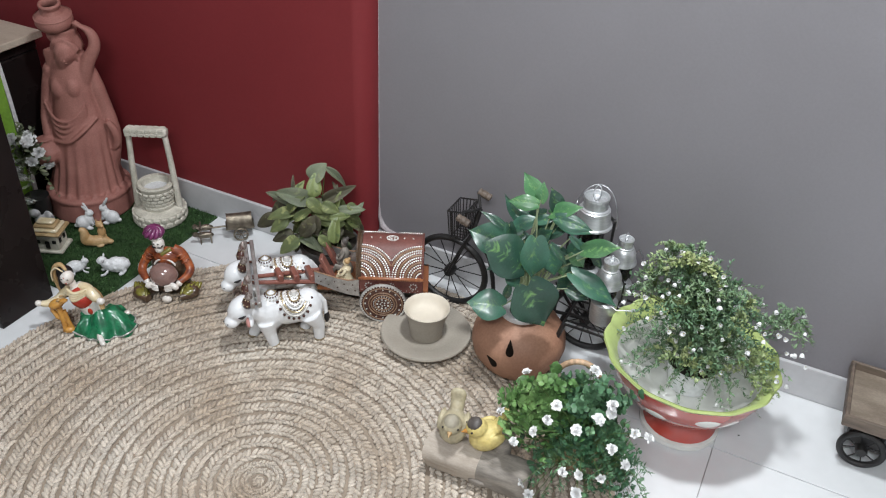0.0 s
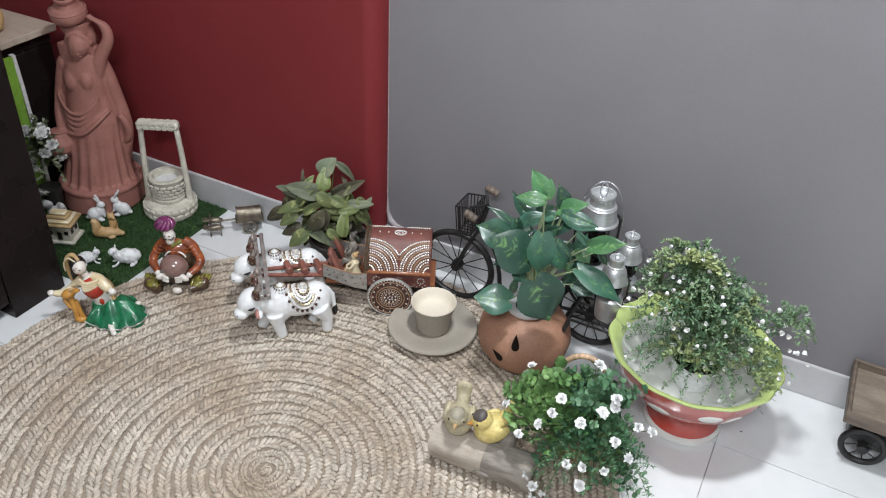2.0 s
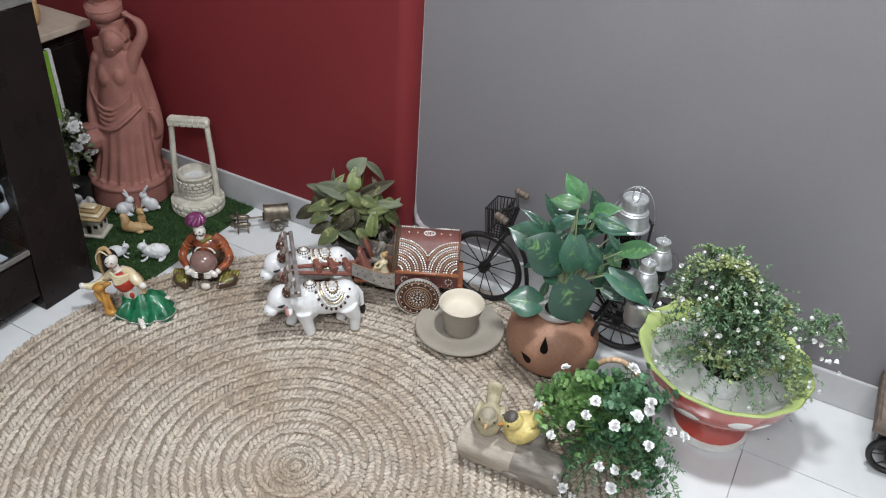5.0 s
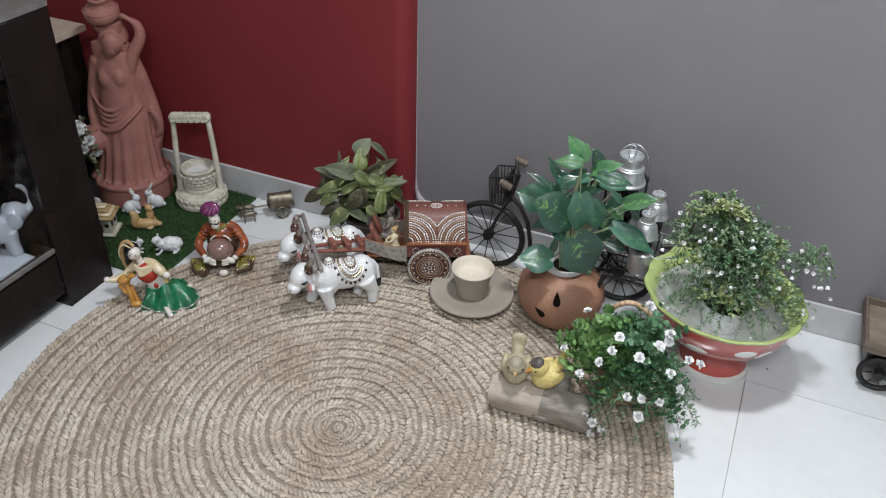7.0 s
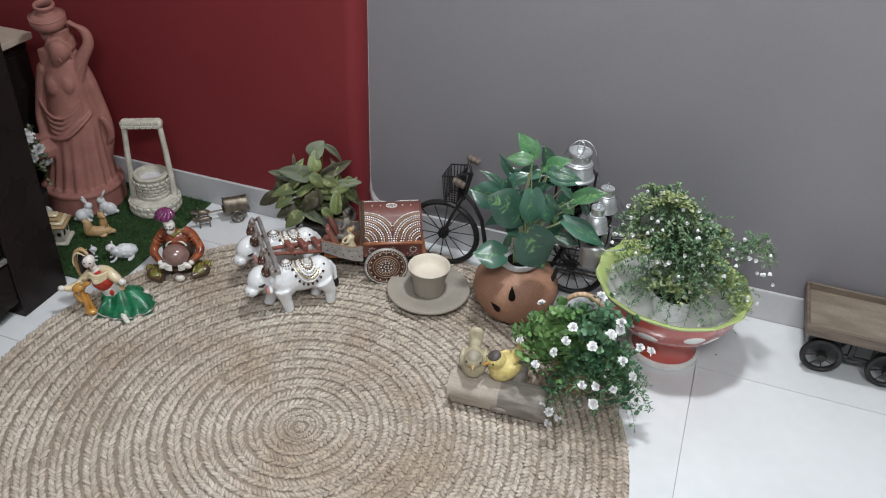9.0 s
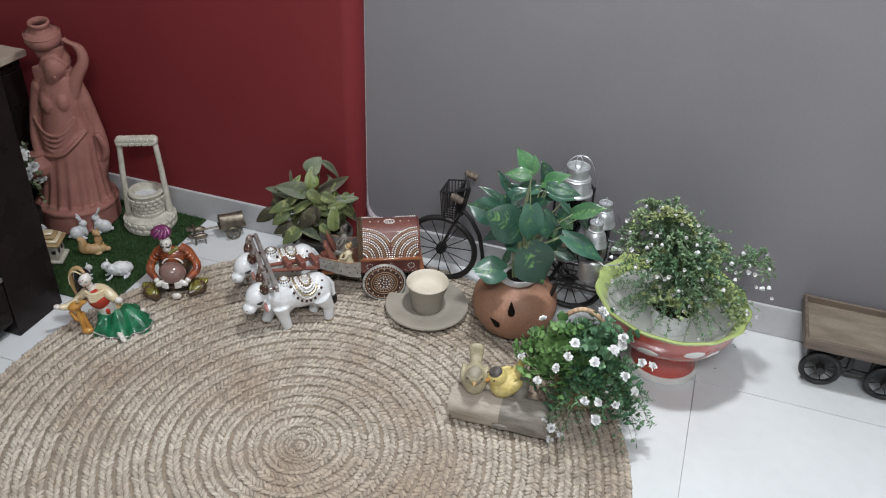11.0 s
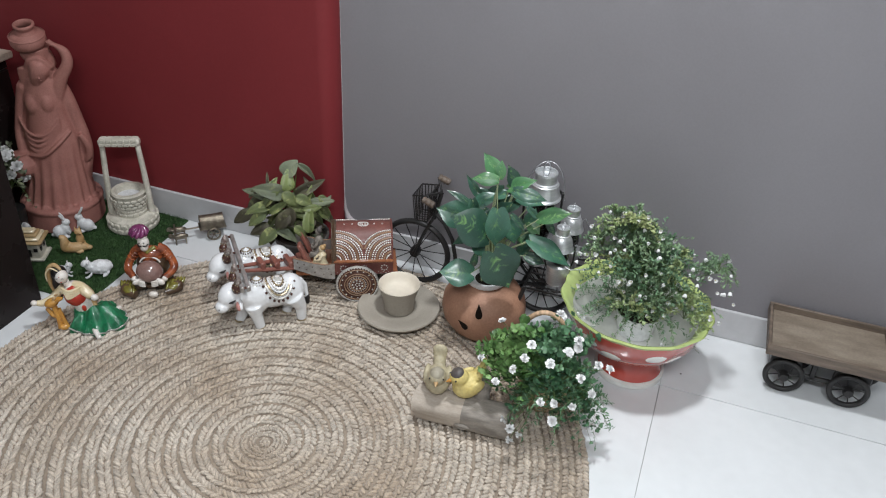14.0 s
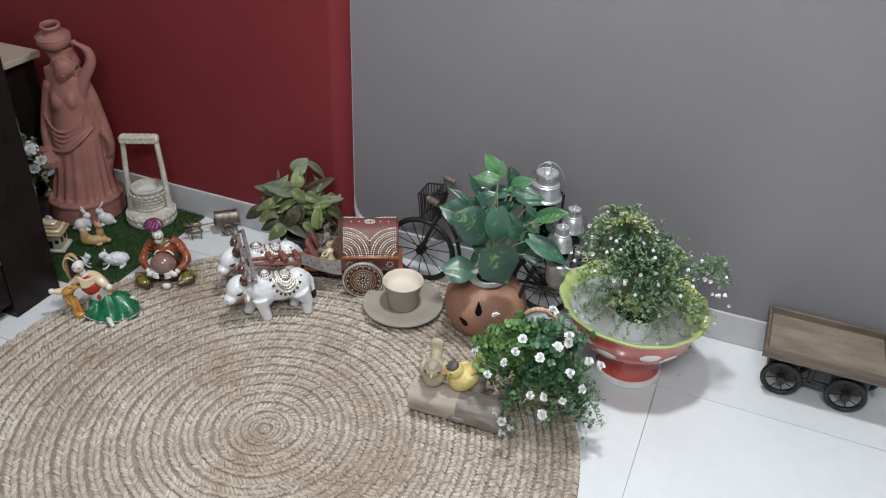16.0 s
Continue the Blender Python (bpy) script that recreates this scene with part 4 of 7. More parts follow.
    for ring, (rad, n, mi, size) in enumerate(((0.012, 10, 2, 0.0032), (0.0205, 18, 1, 0.0024), (0.028, 26, 2, 0.0030), (0.034, 22, 1, 0.0022), (0.040, 36, 2, 0.0026), (0.052, 22, 1, 0.0046))):
        for i in range(n):
            a = 6.283 * i / n
            out.ell(size, size, size, pose(*on_back(-0.026 + rad * math.cos(a) * 0.95, rad * math.sin(a) * 1.55)), mi, u=6, v=4)
    out.lathe([(0.0, 0.012), (0.007, 0.010), (0.011, 0.004), (0.012, -0.004)], 16, pose(-0.026, 0, 0.149), 2)
    out.lathe([(0.022, -0.008), (0.020, 0.004), (0.013, 0.013), (0.006, 0.019), (0.0, 0.024)], 18, pose(0.036, 0, 0.148), 0)
    for k, (rad, z) in enumerate(((0.0215, 0.149), (0.0175, 0.156), (0.0125, 0.161))):
        for i in range(14):
            a = 6.283 * i / 14
            out.ell(0.0026, 0.0026, 0.0026, pose(0.036 + rad * math.cos(a), rad * math.sin(a), z + 0.002), (2, 1, 3)[k], u=6, v=4)
    return out


cow_mats = [M["porc"], M["brownbead"], M["bead"], M["gold"], M["dark"], M["pink"], M["horn"]]
cg = cow()
for x, y in ((-0.015, -0.447), (-0.118, -0.333)):
    solid("cow_figurine", cg, cow_mats, pose(x, y, 0.0135, 0, 0, HEAD) @ Matrix.Scale(0.92, 4), "white glazed cow figurine with beaded horns and saddle cloth", "figurine", "cows drawing the cart")


def bullock_cart():
    root = thing("bullock_cart", CART, "maroon wooden bullock cart ornament covered in silver beads", "cart")
    L, W, Z0, H = 0.083, 0.070, 0.126, 0.090

    def arch(x, s, lift=0.0):
        """A point of the canopy: x along it, s from one foot (0) over the top (0.5) to the other foot (1)."""
        a = math.pi * s
        return (x, (W + lift) * math.cos(a), Z0 + (H + lift) * math.sin(a) ** 0.8)

    n = 24
    rows = [[arch(x, i / n) for i in range(n + 1)] + [arch(x, i / n, -0.004) for i in range(n, -1, -1)] for x in (-L, -L / 2, 0, L / 2, L)]
    can = part("canopy", Geo().rings(rows), M["maroonwood"], root)
    beads, bands = Geo(), Geo()
    unit = Geo().ell(1, 1, 1, u=5, v=3)
    for side in (0, 1):
        for cx in (-L, L):
            for k in range(12):
                rad = 0.017 + 0.0070 * k
                cnt = max(6, int(rad * 1.57 / 0.0056))
                line = []
                for i in range(cnt + 1):
                    a = math.pi / 2 * i / cnt
                    dx, ds = rad * math.cos(a), rad * math.sin(a) / 0.262
                    x = cx + (dx if cx < 0 else -dx)
                    if abs(x) > L or (cx < 0 and x > -0.001) or (cx > 0 and x < 0.001):
                        continue
                    p = arch(x, ds if side == 0 else 1 - ds, 0.0012)
                    line.append(p)
                    if k % 3 != 1:
                        beads.add(unit, Matrix.Translation(p) @ Matrix.Diagonal((0.0029, 0.0026, 0.0029, 1)))
                if k % 3 == 1 and len(line) > 2:
                    bands.tube(line, 0.0026, 5)
    for i in range(20):
        a = 6.283 * i / 20
        beads.add(unit, Matrix.Translation(arch(0.0145 * math.cos(a), 0.48 + 0.042 * math.sin(a), 0.001)) @ Matrix.Diagonal((0.0027, 0.0027, 0.0027, 1)))
    for i in range(5):
        beads.add(unit, Matrix.Translation(arch(0.0068 * math.cos(1.2566 * i), 0.48 + 0.020 * math.sin(1.2566 * i), 0.001)) @ Matrix.Diagonal((0.0030, 0.0030, 0.0025, 1)))
    for x in (-0.056, -0.032, 0.032, 0.056):
        beads.add(unit, Matrix.Translation(arch(x, 0.48, 0.001)) @ Matrix.Diagonal((0.0027, 0.0027, 0.0027, 1)))
    tagged(part("beadwork", beads, M["bead"], can, "rows of silver white beads"), kind="stuff")
    tagged(part("gold_banding", bands, M["ochre"], can, "brown gold bands"), kind="stuff")
    part("rim", Geo().tube([arch(L + 0.002, i / n, -0.002) for i in range(n + 1)], 0.0072, 8), M["umber"], can)
    part("rim", Geo().tube([arch(-L, i / n, 0.001) for i in range(n + 1)], 0.003, 8), M["maroonwood"], can)
    mouth = [[arch(L + d, i / n, f) for i in range(n + 1)] + [arch(L + d, i / n, f - 0.003) for i in range(n, -1, -1)] for d, f in ((0.0, 0.0005), (0.006, 0.0012), (0.011, 0.003))]
    part("mouth", Geo().rings(mouth), M["umber"], can, "dark brown mouth of the canopy")
    part("bed", Geo().box(0.30, 0.126, 0.010, pose(0.05, 0, 0.082), bevel=0.002), M["orangewood"], root)
    for s in (-1, 1):
        sd = Geo().box(0.172, 0.008, 0.046, pose(0, s * 0.066, 0.104), bevel=0.002)
        side = part("side_board", sd, M["maroonwood"], root)
        orn = Geo()
        for cx in (-0.06, 0.0, 0.06):
            for i in range(8):
                a = 6.283 * i / 8
                orn.add(unit, Matrix.Translation((cx + 0.009 * math.cos(a), s * 0.071, 0.105 + 0.009 * math.sin(a))) @ Matrix.Diagonal((0.0026, 0.001, 0.0026, 1)))
        for i in range(22):
            orn.add(unit, Matrix.Translation((-0.08 + 0.0075 * i, s * 0.071, 0.085 + 0.006 * (i % 2))) @ Matrix.Diagonal((0.0016, 0.001, 0.0016, 1)))
        tagged(part("studs", orn, M["bead"], side), kind="stuff")
        part("rail", Geo().box(0.176, 0.014, 0.010, pose(0, s * 0.070, 0.130), bevel=0.003), M["orangewood"], root)
        rows = [[(x, s * 0.066, z0), (x, s * 0.066, z0 + h), (x, s * 0.0695, z0 + h), (x, s * 0.0695, z0)] for x, z0, h in ((0.086, 0.066, 0.056), (0.115, 0.070, 0.046), (0.15, 0.082, 0.042), (0.182, 0.096, 0.040), (0.204, 0.106, 0.037))]
        board = part("front_board", Geo().rings(rows), M["foil"], root, "silver foil front board")
        dots = Geo()
        for i in range(5):
            for j in (0.32, 0.70):
                q = (i + 0.5 + 0.3 * (j > 0.5)) / 5.5 * (len(rows) - 1)
                k = min(int(q), len(rows) - 2)
                low, high = (Vector(rows[k][n]).lerp(Vector(rows[k + 1][n]), q - k) for n in (3, 2))
                dots.add(unit, Matrix.Translation(low.lerp(high, j) + Vector((0, s * 0.0004 if s > 0 else -0.0038, 0))) @ Matrix.Diagonal((0.0024, 0.0010, 0.0024, 1)))
        tagged(part("studs", dots, M["brownbead"], board), kind="stuff")
        part("trim", Geo().tube([(0.086, s * 0.068, 0.122), (0.115, s * 0.068, 0.117), (0.15, s * 0.068, 0.125), (0.204, s * 0.068, 0.144)], 0.0022, 6), M["ochre"], root)
        wh = Geo().lathe([(0.0, 0.007), (0.057, 0.006), (0.0625, 0.004), (0.0635, 0), (0.0625, -0.004), (0.0, -0.006)], 36, pose(0.020, s * 0.090, 0.0635, 90 if s < 0 else -90))
        wheel = part("wheel", wh, M["brownbead"], root)
        part("tyre", Geo().tube([(0.020 + 0.0607 * math.cos(6.283 * i / 40), s * 0.093, 0.0635 + 0.0607 * math.sin(6.283 * i / 40)) for i in range(40)], 0.0036, 6, closed=True), M["foil"], wheel, "silver foil tyre")
        ring = Geo()
        at = pose(0.020, s * 0.0975, 0.0635, 90)
        for rad, cnt, sz in ((0.0590, 44, 0.0029), (0.0475, 16, 0.0027), (0.025, 22, 0.0019), (0.0150, 9, 0.0034), (0.006, 5, 0.0024)):
            for i in range(cnt):
                a = 6.283 * i / cnt
                ring.add(unit, at @ Matrix.Translation((rad * math.cos(a), rad * math.sin(a), 0)) @ Matrix.Diagonal((sz, sz, 0.0013, 1)))
        tagged(part("studs", ring, M["bead"], wheel), kind="stuff")
        for rad in (0.0525, 0.038, 0.031, 0.0205):
            part("band", Geo().tube([(at @ Vector((rad * math.cos(6.283 * i / 32), rad * math.sin(6.283 * i / 32), 0))) for i in range(32)], 0.0015, 5, closed=True), M["ochre"], wheel)
    part("axle", Geo().tube([(0.020, -0.084, 0.0635), (0.020, 0.084, 0.0635)], 0.006, 10), M["orangewood"], root)
    part("axle_block", Geo().box(0.03, 0.12, 0.03, pose(0.030, 0, 0.066), bevel=0.003), M["orangewood"], root)
    yoke = Vector((0.358, 0.116, 0.155))
    across = Vector((0.266, -0.964, 0.0))
    for s in (-1, 1):
        end = yoke - across * s * 0.012 - Vector((0, 0, 0.012))
        part("shaft", Geo().tube([(0.13, s * 0.035, 0.090), (0.20, s * 0.027 + 0.034, 0.104), (0.28, s * 0.020 + 0.075, 0.124), end], [0.0068, 0.0066, 0.0062, 0.0055], 8), M["redwood"], root)
        part("slat", Geo().box(0.012, 0.030, 0.085, pose(0.172, s * 0.038 + 0.01, 0.140, 0, 22, 0), bevel=0.003), M["redwood"], root)
    for i in range(4):
        k = 0.16 + 0.18 * i
        c = Vector((0.15, 0.01, 0.098)).lerp(yoke, k)
        part("peg", Geo().box(0.016, 0.060 - 0.006 * i, 0.026, Matrix.Translation(c) @ pose(0, 0, 0, 0, 0, 25), bevel=0.003), M["redwood"], root)
    for k in (-1, 1):
        bar = Geo().box(0.0105, 0.282, 0.017, Matrix.Translation(yoke + Vector((0, 0, 0.012))) @ pose(0, 0, 0, 0, 0, 15.4) @ pose(k * 0.0085, 0, 0), bevel=0.002)
        part("yoke", bar, M["foil"], root, "silver foil covered yoke board")
    for k in (-0.135, -0.045, 0.045, 0.135):
        part("yoke_pin", Geo().tube([Matrix.Translation(yoke + Vector((0, 0, 0.012))) @ pose(0, 0, 0, 0, 0, 15.4) @ Vector((x, k, 0.002)) for x in (-0.009, 0.009)], 0.0036, 8), M["brownbead"], root)
    return root


bullock_cart()
def cart_doll(slim, tall):
    g = Geo().lathe([(0.0, 0.0), (0.021, 0.001), (0.022, 0.008), (0.016, 0.020), (0.011, 0.031), (0.012, 0.042), (0.013, 0.050), (0.008, 0.057), (0.005, 0.061), (0.0, 0.062)], 16)
    g.ell(0.0085, 0.008, 0.0105, pose(0.001, 0, 0.069)).ell(0.0092, 0.0088, 0.0085, pose(-0.002, 0, 0.073), 1).ell(0.005, 0.005, 0.005, pose(-0.008, 0, 0.080), 1, u=8, v=6)
    for q in (-1, 1):
        g.tube([(0, q * 0.011, 0.053), (0.008, q * 0.016, 0.041), (0.018, q * 0.010, 0.033), (0.022, q * 0.004, 0.034)], [0.0045, 0.0042, 0.0036, 0.0034], 8)
        g.tube([(0.004, q * 0.009, 0.012), (0.024, q * 0.012, 0.017), (0.032, q * 0.010, 0.004)], [0.008, 0.0068, 0.005], 8)
    return Geo().add(g, Matrix.Diagonal((slim, slim, tall, 1)))


for x, y, tall, mats, lab in ((0.132, -0.014, 1.36, [M["bark"], M["slate"]], "small grey-brown seated doll in the cart"), (0.122, 0.040, 1.0, [M["creamglaze"], M["tan"]], "small tan gold seated doll in the cart")):
    solid("cart_doll", cart_doll(1.0, tall), mats, CART @ pose(x, y, 0.0872), lab, "doll", "dolls in the cart")


# ---- seated dolls ----
def drummer():
    g = Geo()
    g.ell(0.064, 0.046, 0.020, pose(0.0, 0.0, 0.018), 0)
    g.ell(0.056, 0.034, 0.056, pose(0, 0.010, 0.085), 0)
    g.ell(0.042, 0.028, 0.030, pose(0, 0.0, 0.122), 1)
    for s in (-1, 1):
        g.tube([(s * 0.024, 0.002, 0.148), (s * 0.046, 0.002, 0.136), (s * 0.062, -0.004, 0.112), (s * 0.073, -0.014, 0.090), (s * 0.070, -0.032, 0.078), (s * 0.049, -0.055, 0.066)], [0.0165, 0.0150, 0.0135, 0.0140, 0.0130, 0.0100], 12, mi=1)
        for q, k in ((0.25, 0.0155), (0.42, 0.0148), (0.60, 0.0142)):
            c = Vector((s * 0.024, 0.002, 0.148)).lerp(Vector((s * 0.073, -0.012, 0.092)), q) + Vector((s * 0.006, 0, 0))
            g.tube([c + k * Vector((0.82 * math.cos(6.283 * i / 14), math.sin(6.283 * i / 14), s * 0.55 * math.cos(6.283 * i / 14))) for i in range(14)], 0.0022, 5, mi=1, closed=True)
        g.ell(0.010, 0.010, 0.010, pose(s * 0.049, -0.058, 0.063), 2)
        g.ell(0.019, 0.009, 0.011, pose(s * 0.034, -0.070, 0.060, 0, s * 12, s * -18), 2)
        for k in range(4):
            g.tube([(s * 0.030, -0.076, 0.067 - 0.0055 * k), (s * 0.018, -0.080, 0.065 - 0.0055 * k), (s * 0.010, -0.079, 0.063 - 0.0055 * k)], [0.0040, 0.0038, 0.0028], 6, mi=2)
        fwd = -0.018 if s < 0 else 0.0
        g.tube([(s * 0.020, -0.02, 0.020), (s * 0.066, -0.026 + fwd, 0.024), (s * 0.084, -0.042 + fwd, 0.018), (s * 0.046, -0.064 + fwd, 0.014)], [0.017, 0.019, 0.017, 0.013], 12, mi=0)
        g.ell(0.028, 0.021, 0.017, pose(s * 0.070, -0.044 + fwd, 0.021, 0, 0, s * 30), 3)
        for k in range(5):
            g.tube([(s * (0.050 + 0.010 * k), fwd - 0.066 + 0.006 * k, 0.024 - 0.002 * k), (s * (0.056 + 0.010 * k), fwd - 0.040 + 0.004 * k, 0.042 - 0.003 * k), (s * (0.060 + 0.010 * k), fwd - 0.012, 0.036)], [0.004, 0.0068, 0.004], 6, mi=3)
    g.ell(0.016, 0.011, 0.012, pose(0.010, -0.078, 0.014), 2)
    g.ell(0.043, 0.038, 0.037, pose(0.0, -0.044, 0.082, 0, 12, 0), 4, u=22, v=14)
    g.tube([(-0.022, -0.004, 0.152), (-0.004, -0.020, 0.142), (0.018, -0.004, 0.152)], 0.008, 8, mi=3)
    g.tube([(0.034 * math.cos(radians(a)), -0.024, 0.094 + 0.032 * math.sin(radians(a))) for a in range(20, 161, 14)], 0.0030, 6, mi=2)
    g.ell(0.018, 0.019, 0.024, pose(-0.014, -0.010, 0.174, 0, -10, 0), 2)
    g.ell(0.0135, 0.013, 0.014, pose(-0.012, -0.016, 0.158), 2)
    for s in (-1, 1):
        g.tube([(-0.014 + s * 0.003, -0.030, 0.171), (-0.014 + s * 0.012, -0.026, 0.168), (-0.014 + s * 0.016, -0.018, 0.173)], 0.0022, 6, mi=6)
        g.ell(0.0030, 0.002, 0.002, pose(-0.015 + s * 0.007, -0.0285, 0.182), 6, u=6, v=4)
    g.ell(0.0195, 0.0195, 0.007, pose(-0.018, -0.006, 0.192, 0, -14, 0), 2)
    g.ell(0.021, 0.022, 0.017, pose(-0.026, -0.002, 0.208), 7)
    for k in range(10):
        a = 6.283 * k / 10
        g.tube([(-0.026 + 0.020 * math.cos(a), -0.002 + 0.020 * math.sin(a), 0.197), (-0.026 + 0.026 * math.cos(a + 0.4), -0.002 + 0.026 * math.sin(a + 0.4), 0.208), (-0.026 + 0.016 * math.cos(a + 0.9), -0.002 + 0.016 * math.sin(a + 0.9), 0.222), (-0.026, -0.002, 0.227)], [0.0045, 0.0075, 0.0065, 0.004], 8, mi=7)
    mats = [M["umber"], M["orange"], M["skin"], M["olive"], M["drum"], M["mustard"], M["dark"], M["purple"]]
    return solid("drummer_doll", g, mats, pose(-0.419, -0.435, 0.0145, 0, 0, 24) @ Matrix.Scale(0.90, 4), "glazed resin doll in a purple turban hugging a drum", "doll", angle=70)


drummer()


def reclining():
    g = Geo()
    g.tube([(0.026, 0.004, 0.026), (0.022, 0.003, 0.060), (0.004, 0.002, 0.104), (-0.016, 0.004, 0.134)], [0.038, 0.031, 0.034, 0.020], 16, mi=0)
    g.tube([(0.014, 0.001, 0.082), (0.010, -0.001, 0.090), (0.003, -0.003, 0.104), (-0.006, -0.001, 0.118), (-0.012, 0.002, 0.127)], [0.030, 0.0335, 0.0365, 0.031, 0.024], 18, mi=1)
    g.tube([(-0.034, -0.020, 0.121), (-0.020, -0.030, 0.126), (0.0, -0.034, 0.122), (0.018, -0.027, 0.116)], [0.003, 0.004, 0.004, 0.003], 8, mi=4)
    for k in range(12):
        g.ell(0.0022, 0.0022, 0.0022, pose(0.015 + 0.0295 * math.cos(radians(195 + 13.6 * k)), 0.001 + 0.0295 * math.sin(radians(195 + 13.6 * k)), 0.083), 7, u=6, v=4)
    g.tube([(-0.012, 0.0, 0.128), (-0.018, -0.002, 0.152)], 0.011, 10, mi=0)
    g.ell(0.0195, 0.020, 0.0235, pose(-0.024, -0.008, 0.174, 0, 16, 0), 0, u=18, v=12)
    g.ell(0.024, 0.022, 0.025, pose(-0.033, 0.002, 0.181), 2)
    g.tube([(-0.020, -0.010, 0.200), (-0.042, 0.004, 0.209), (-0.064, 0.008, 0.192), (-0.072, 0.012, 0.160), (-0.070, 0.016, 0.120), (-0.058, 0.014, 0.080)], [0.004, 0.007, 0.0075, 0.0075, 0.007, 0.006], 12, mi=3)
    g.tube([(-0.028, -0.016, 0.198), (-0.052, -0.008, 0.204), (-0.070, -0.004, 0.182), (-0.074, 0.0, 0.150)], [0.002, 0.003, 0.003, 0.002], 8, mi=4)
    g.tube([(-0.046, 0.010, 0.170), (-0.052, 0.010, 0.130), (-0.048, 0.006, 0.090)], [0.014, 0.012, 0.008], 10, mi=2)
    g.ell(0.0016, 0.0016, 0.0016, pose(-0.024, -0.0282, 0.184), 1, u=6, v=4)
    for s in (-1, 1):
        g.ell(0.0038, 0.0015, 0.0014, pose(-0.023 + s * 0.0085, -0.0265, 0.177), 2, u=6, v=4)
    g.ell(0.0034, 0.0015, 0.0014, pose(-0.021, -0.0265, 0.163), 1, u=6, v=4)
    g.tube([(-0.030, 0.0, 0.126), (-0.050, -0.006, 0.108), (-0.066, -0.018, 0.094), (-0.090, -0.030, 0.088), (-0.106, -0.036, 0.092)], [0.014, 0.0135, 0.013, 0.0115, 0.0085], 12, mi=4)
    g.ell(0.011, 0.009, 0.010, pose(-0.113, -0.038, 0.093), 0)
    g.tube([(0.004, 0.002, 0.134), (0.024, -0.004, 0.132), (0.040, -0.014, 0.122), (0.054, -0.020, 0.112), (0.061, -0.024, 0.108)], [0.0150, 0.0165, 0.0165, 0.0150, 0.0105], 12, mi=4)
    g.ell(0.0125, 0.010, 0.0115, pose(0.069, -0.027, 0.106), 0)
    for k in range(4):
        g.tube([(-0.026 + 0.004 * k, -0.022 - 0.004 * k, 0.140 - 0.006 * k), (-0.006, -0.032 - 0.002 * k, 0.132 - 0.007 * k), (0.016, -0.028, 0.136 - 0.006 * k), (0.030, -0.016, 0.140 - 0.004 * k)], [0.004, 0.0058, 0.0058, 0.004], 8, mi=4)
    g.tube([(0.034, 0.006, 0.122), (0.046, 0.008, 0.096), (0.050, 0.004, 0.066), (0.058, -0.006, 0.052)], [0.010, 0.012, 0.011, 0.006], 10, mi=3)
    g.ell(0.008, 0.003, 0.012, pose(0.030, -0.027, 0.064), 1, u=10, v=6)
    top = []
    for i in range(9):
        r = i / 8
        row = []
        for j in range(49):
            a = radians(-152 + 194 * j / 48)
            reach = 0.026 + r * (0.053 + 0.046 * math.cos(a + 0.45))
            x, y = 0.030 + reach * math.cos(a), -0.004 + reach * math.sin(a) * 0.80
            wave = r * (0.0085 * (1 - 1.6 * abs(math.sin(3.6 * a + 1.1 * r))) + 0.0050 * (1 - 1.8 * abs(math.sin(6.5 * a + 1 + 2.6 * r)))) + 0.009 * noise.noise(Vector((x * 46, y * 46, 1.7)))
            knee = 0.032 * math.exp(-((x - 0.062) / 0.022) ** 2 - ((y + 0.040) / 0.024) ** 2) + 0.028 * math.exp(-((x - 0.095) / 0.03) ** 2 - ((y + 0.010) / 0.03) ** 2)
            row.append((x + wave * math.cos(a), y + wave * math.sin(a), max(0.003, 0.006 + 0.040 * (1 - r) ** 0.8 + 0.016 * math.sin(3.14 * r) + knee * (1 - 0.6 * r) + 1.1 * wave * (1 if r > 0.2 else 0))))
        top.append(row)
    n = len(top[0])
    verts = [p for row in top for p in row] + [(p[0], p[1], 0.0) for p in top[-1]]
    faces = [(i * n + j, i * n + j + 1, (i + 1) * n + j + 1, (i + 1) * n + j) for i in range(9) for j in range(n - 1)]
    g.put(verts, faces, mi=6)
    g.ell(0.044, 0.038, 0.036, pose(0.028, -0.002, 0.028), 6)
    g.tube([(p[0], p[1], max(0.003, p[2])) for p in top[-1]], 0.0026, 6, mi=7)
    g.tube([(0.062, -0.056, 0.018), (0.072, -0.082, 0.014), (0.082, -0.098, 0.008)], [0.011, 0.010, 0.007], 10, mi=0)
    g.ell(0.011, 0.008, 0.007, pose(0.084, -0.100, 0.008, 0, 0, -40), 0)
    g.ell(0.010, 0.008, 0.007, pose(0.122, 0.012, 0.036, 0, 0, 20), 0)
    g.tube([(-0.044, -0.050, 0.006), (-0.046, -0.048, 0.034), (-0.052, -0.042, 0.070), (-0.060, -0.036, 0.094)], [0.010, 0.008, 0.0085, 0.012], 10, mi=5)
    g.tube([(-0.028, -0.046, 0.008), (-0.034, -0.044, 0.034), (-0.044, -0.040, 0.072)], [0.009, 0.007, 0.008], 10, mi=5)
    g.ell(0.017, 0.013, 0.011, pose(-0.034, -0.050, 0.010), 5)
    g.ell(0.024, 0.016, 0.015, pose(-0.058, -0.042, 0.098, 0, -24, 10), 5)
    g.tube([(-0.040, -0.046, 0.040), (-0.062, -0.044, 0.052), (-0.078, -0.040, 0.076)], [0.006, 0.008, 0.006], 8, mi=5)
    g.tube([(-0.046, -0.042, 0.104), (-0.030, -0.046, 0.116), (-0.020, -0.046, 0.118)], [0.009, 0.008, 0.004], 8, mi=5)
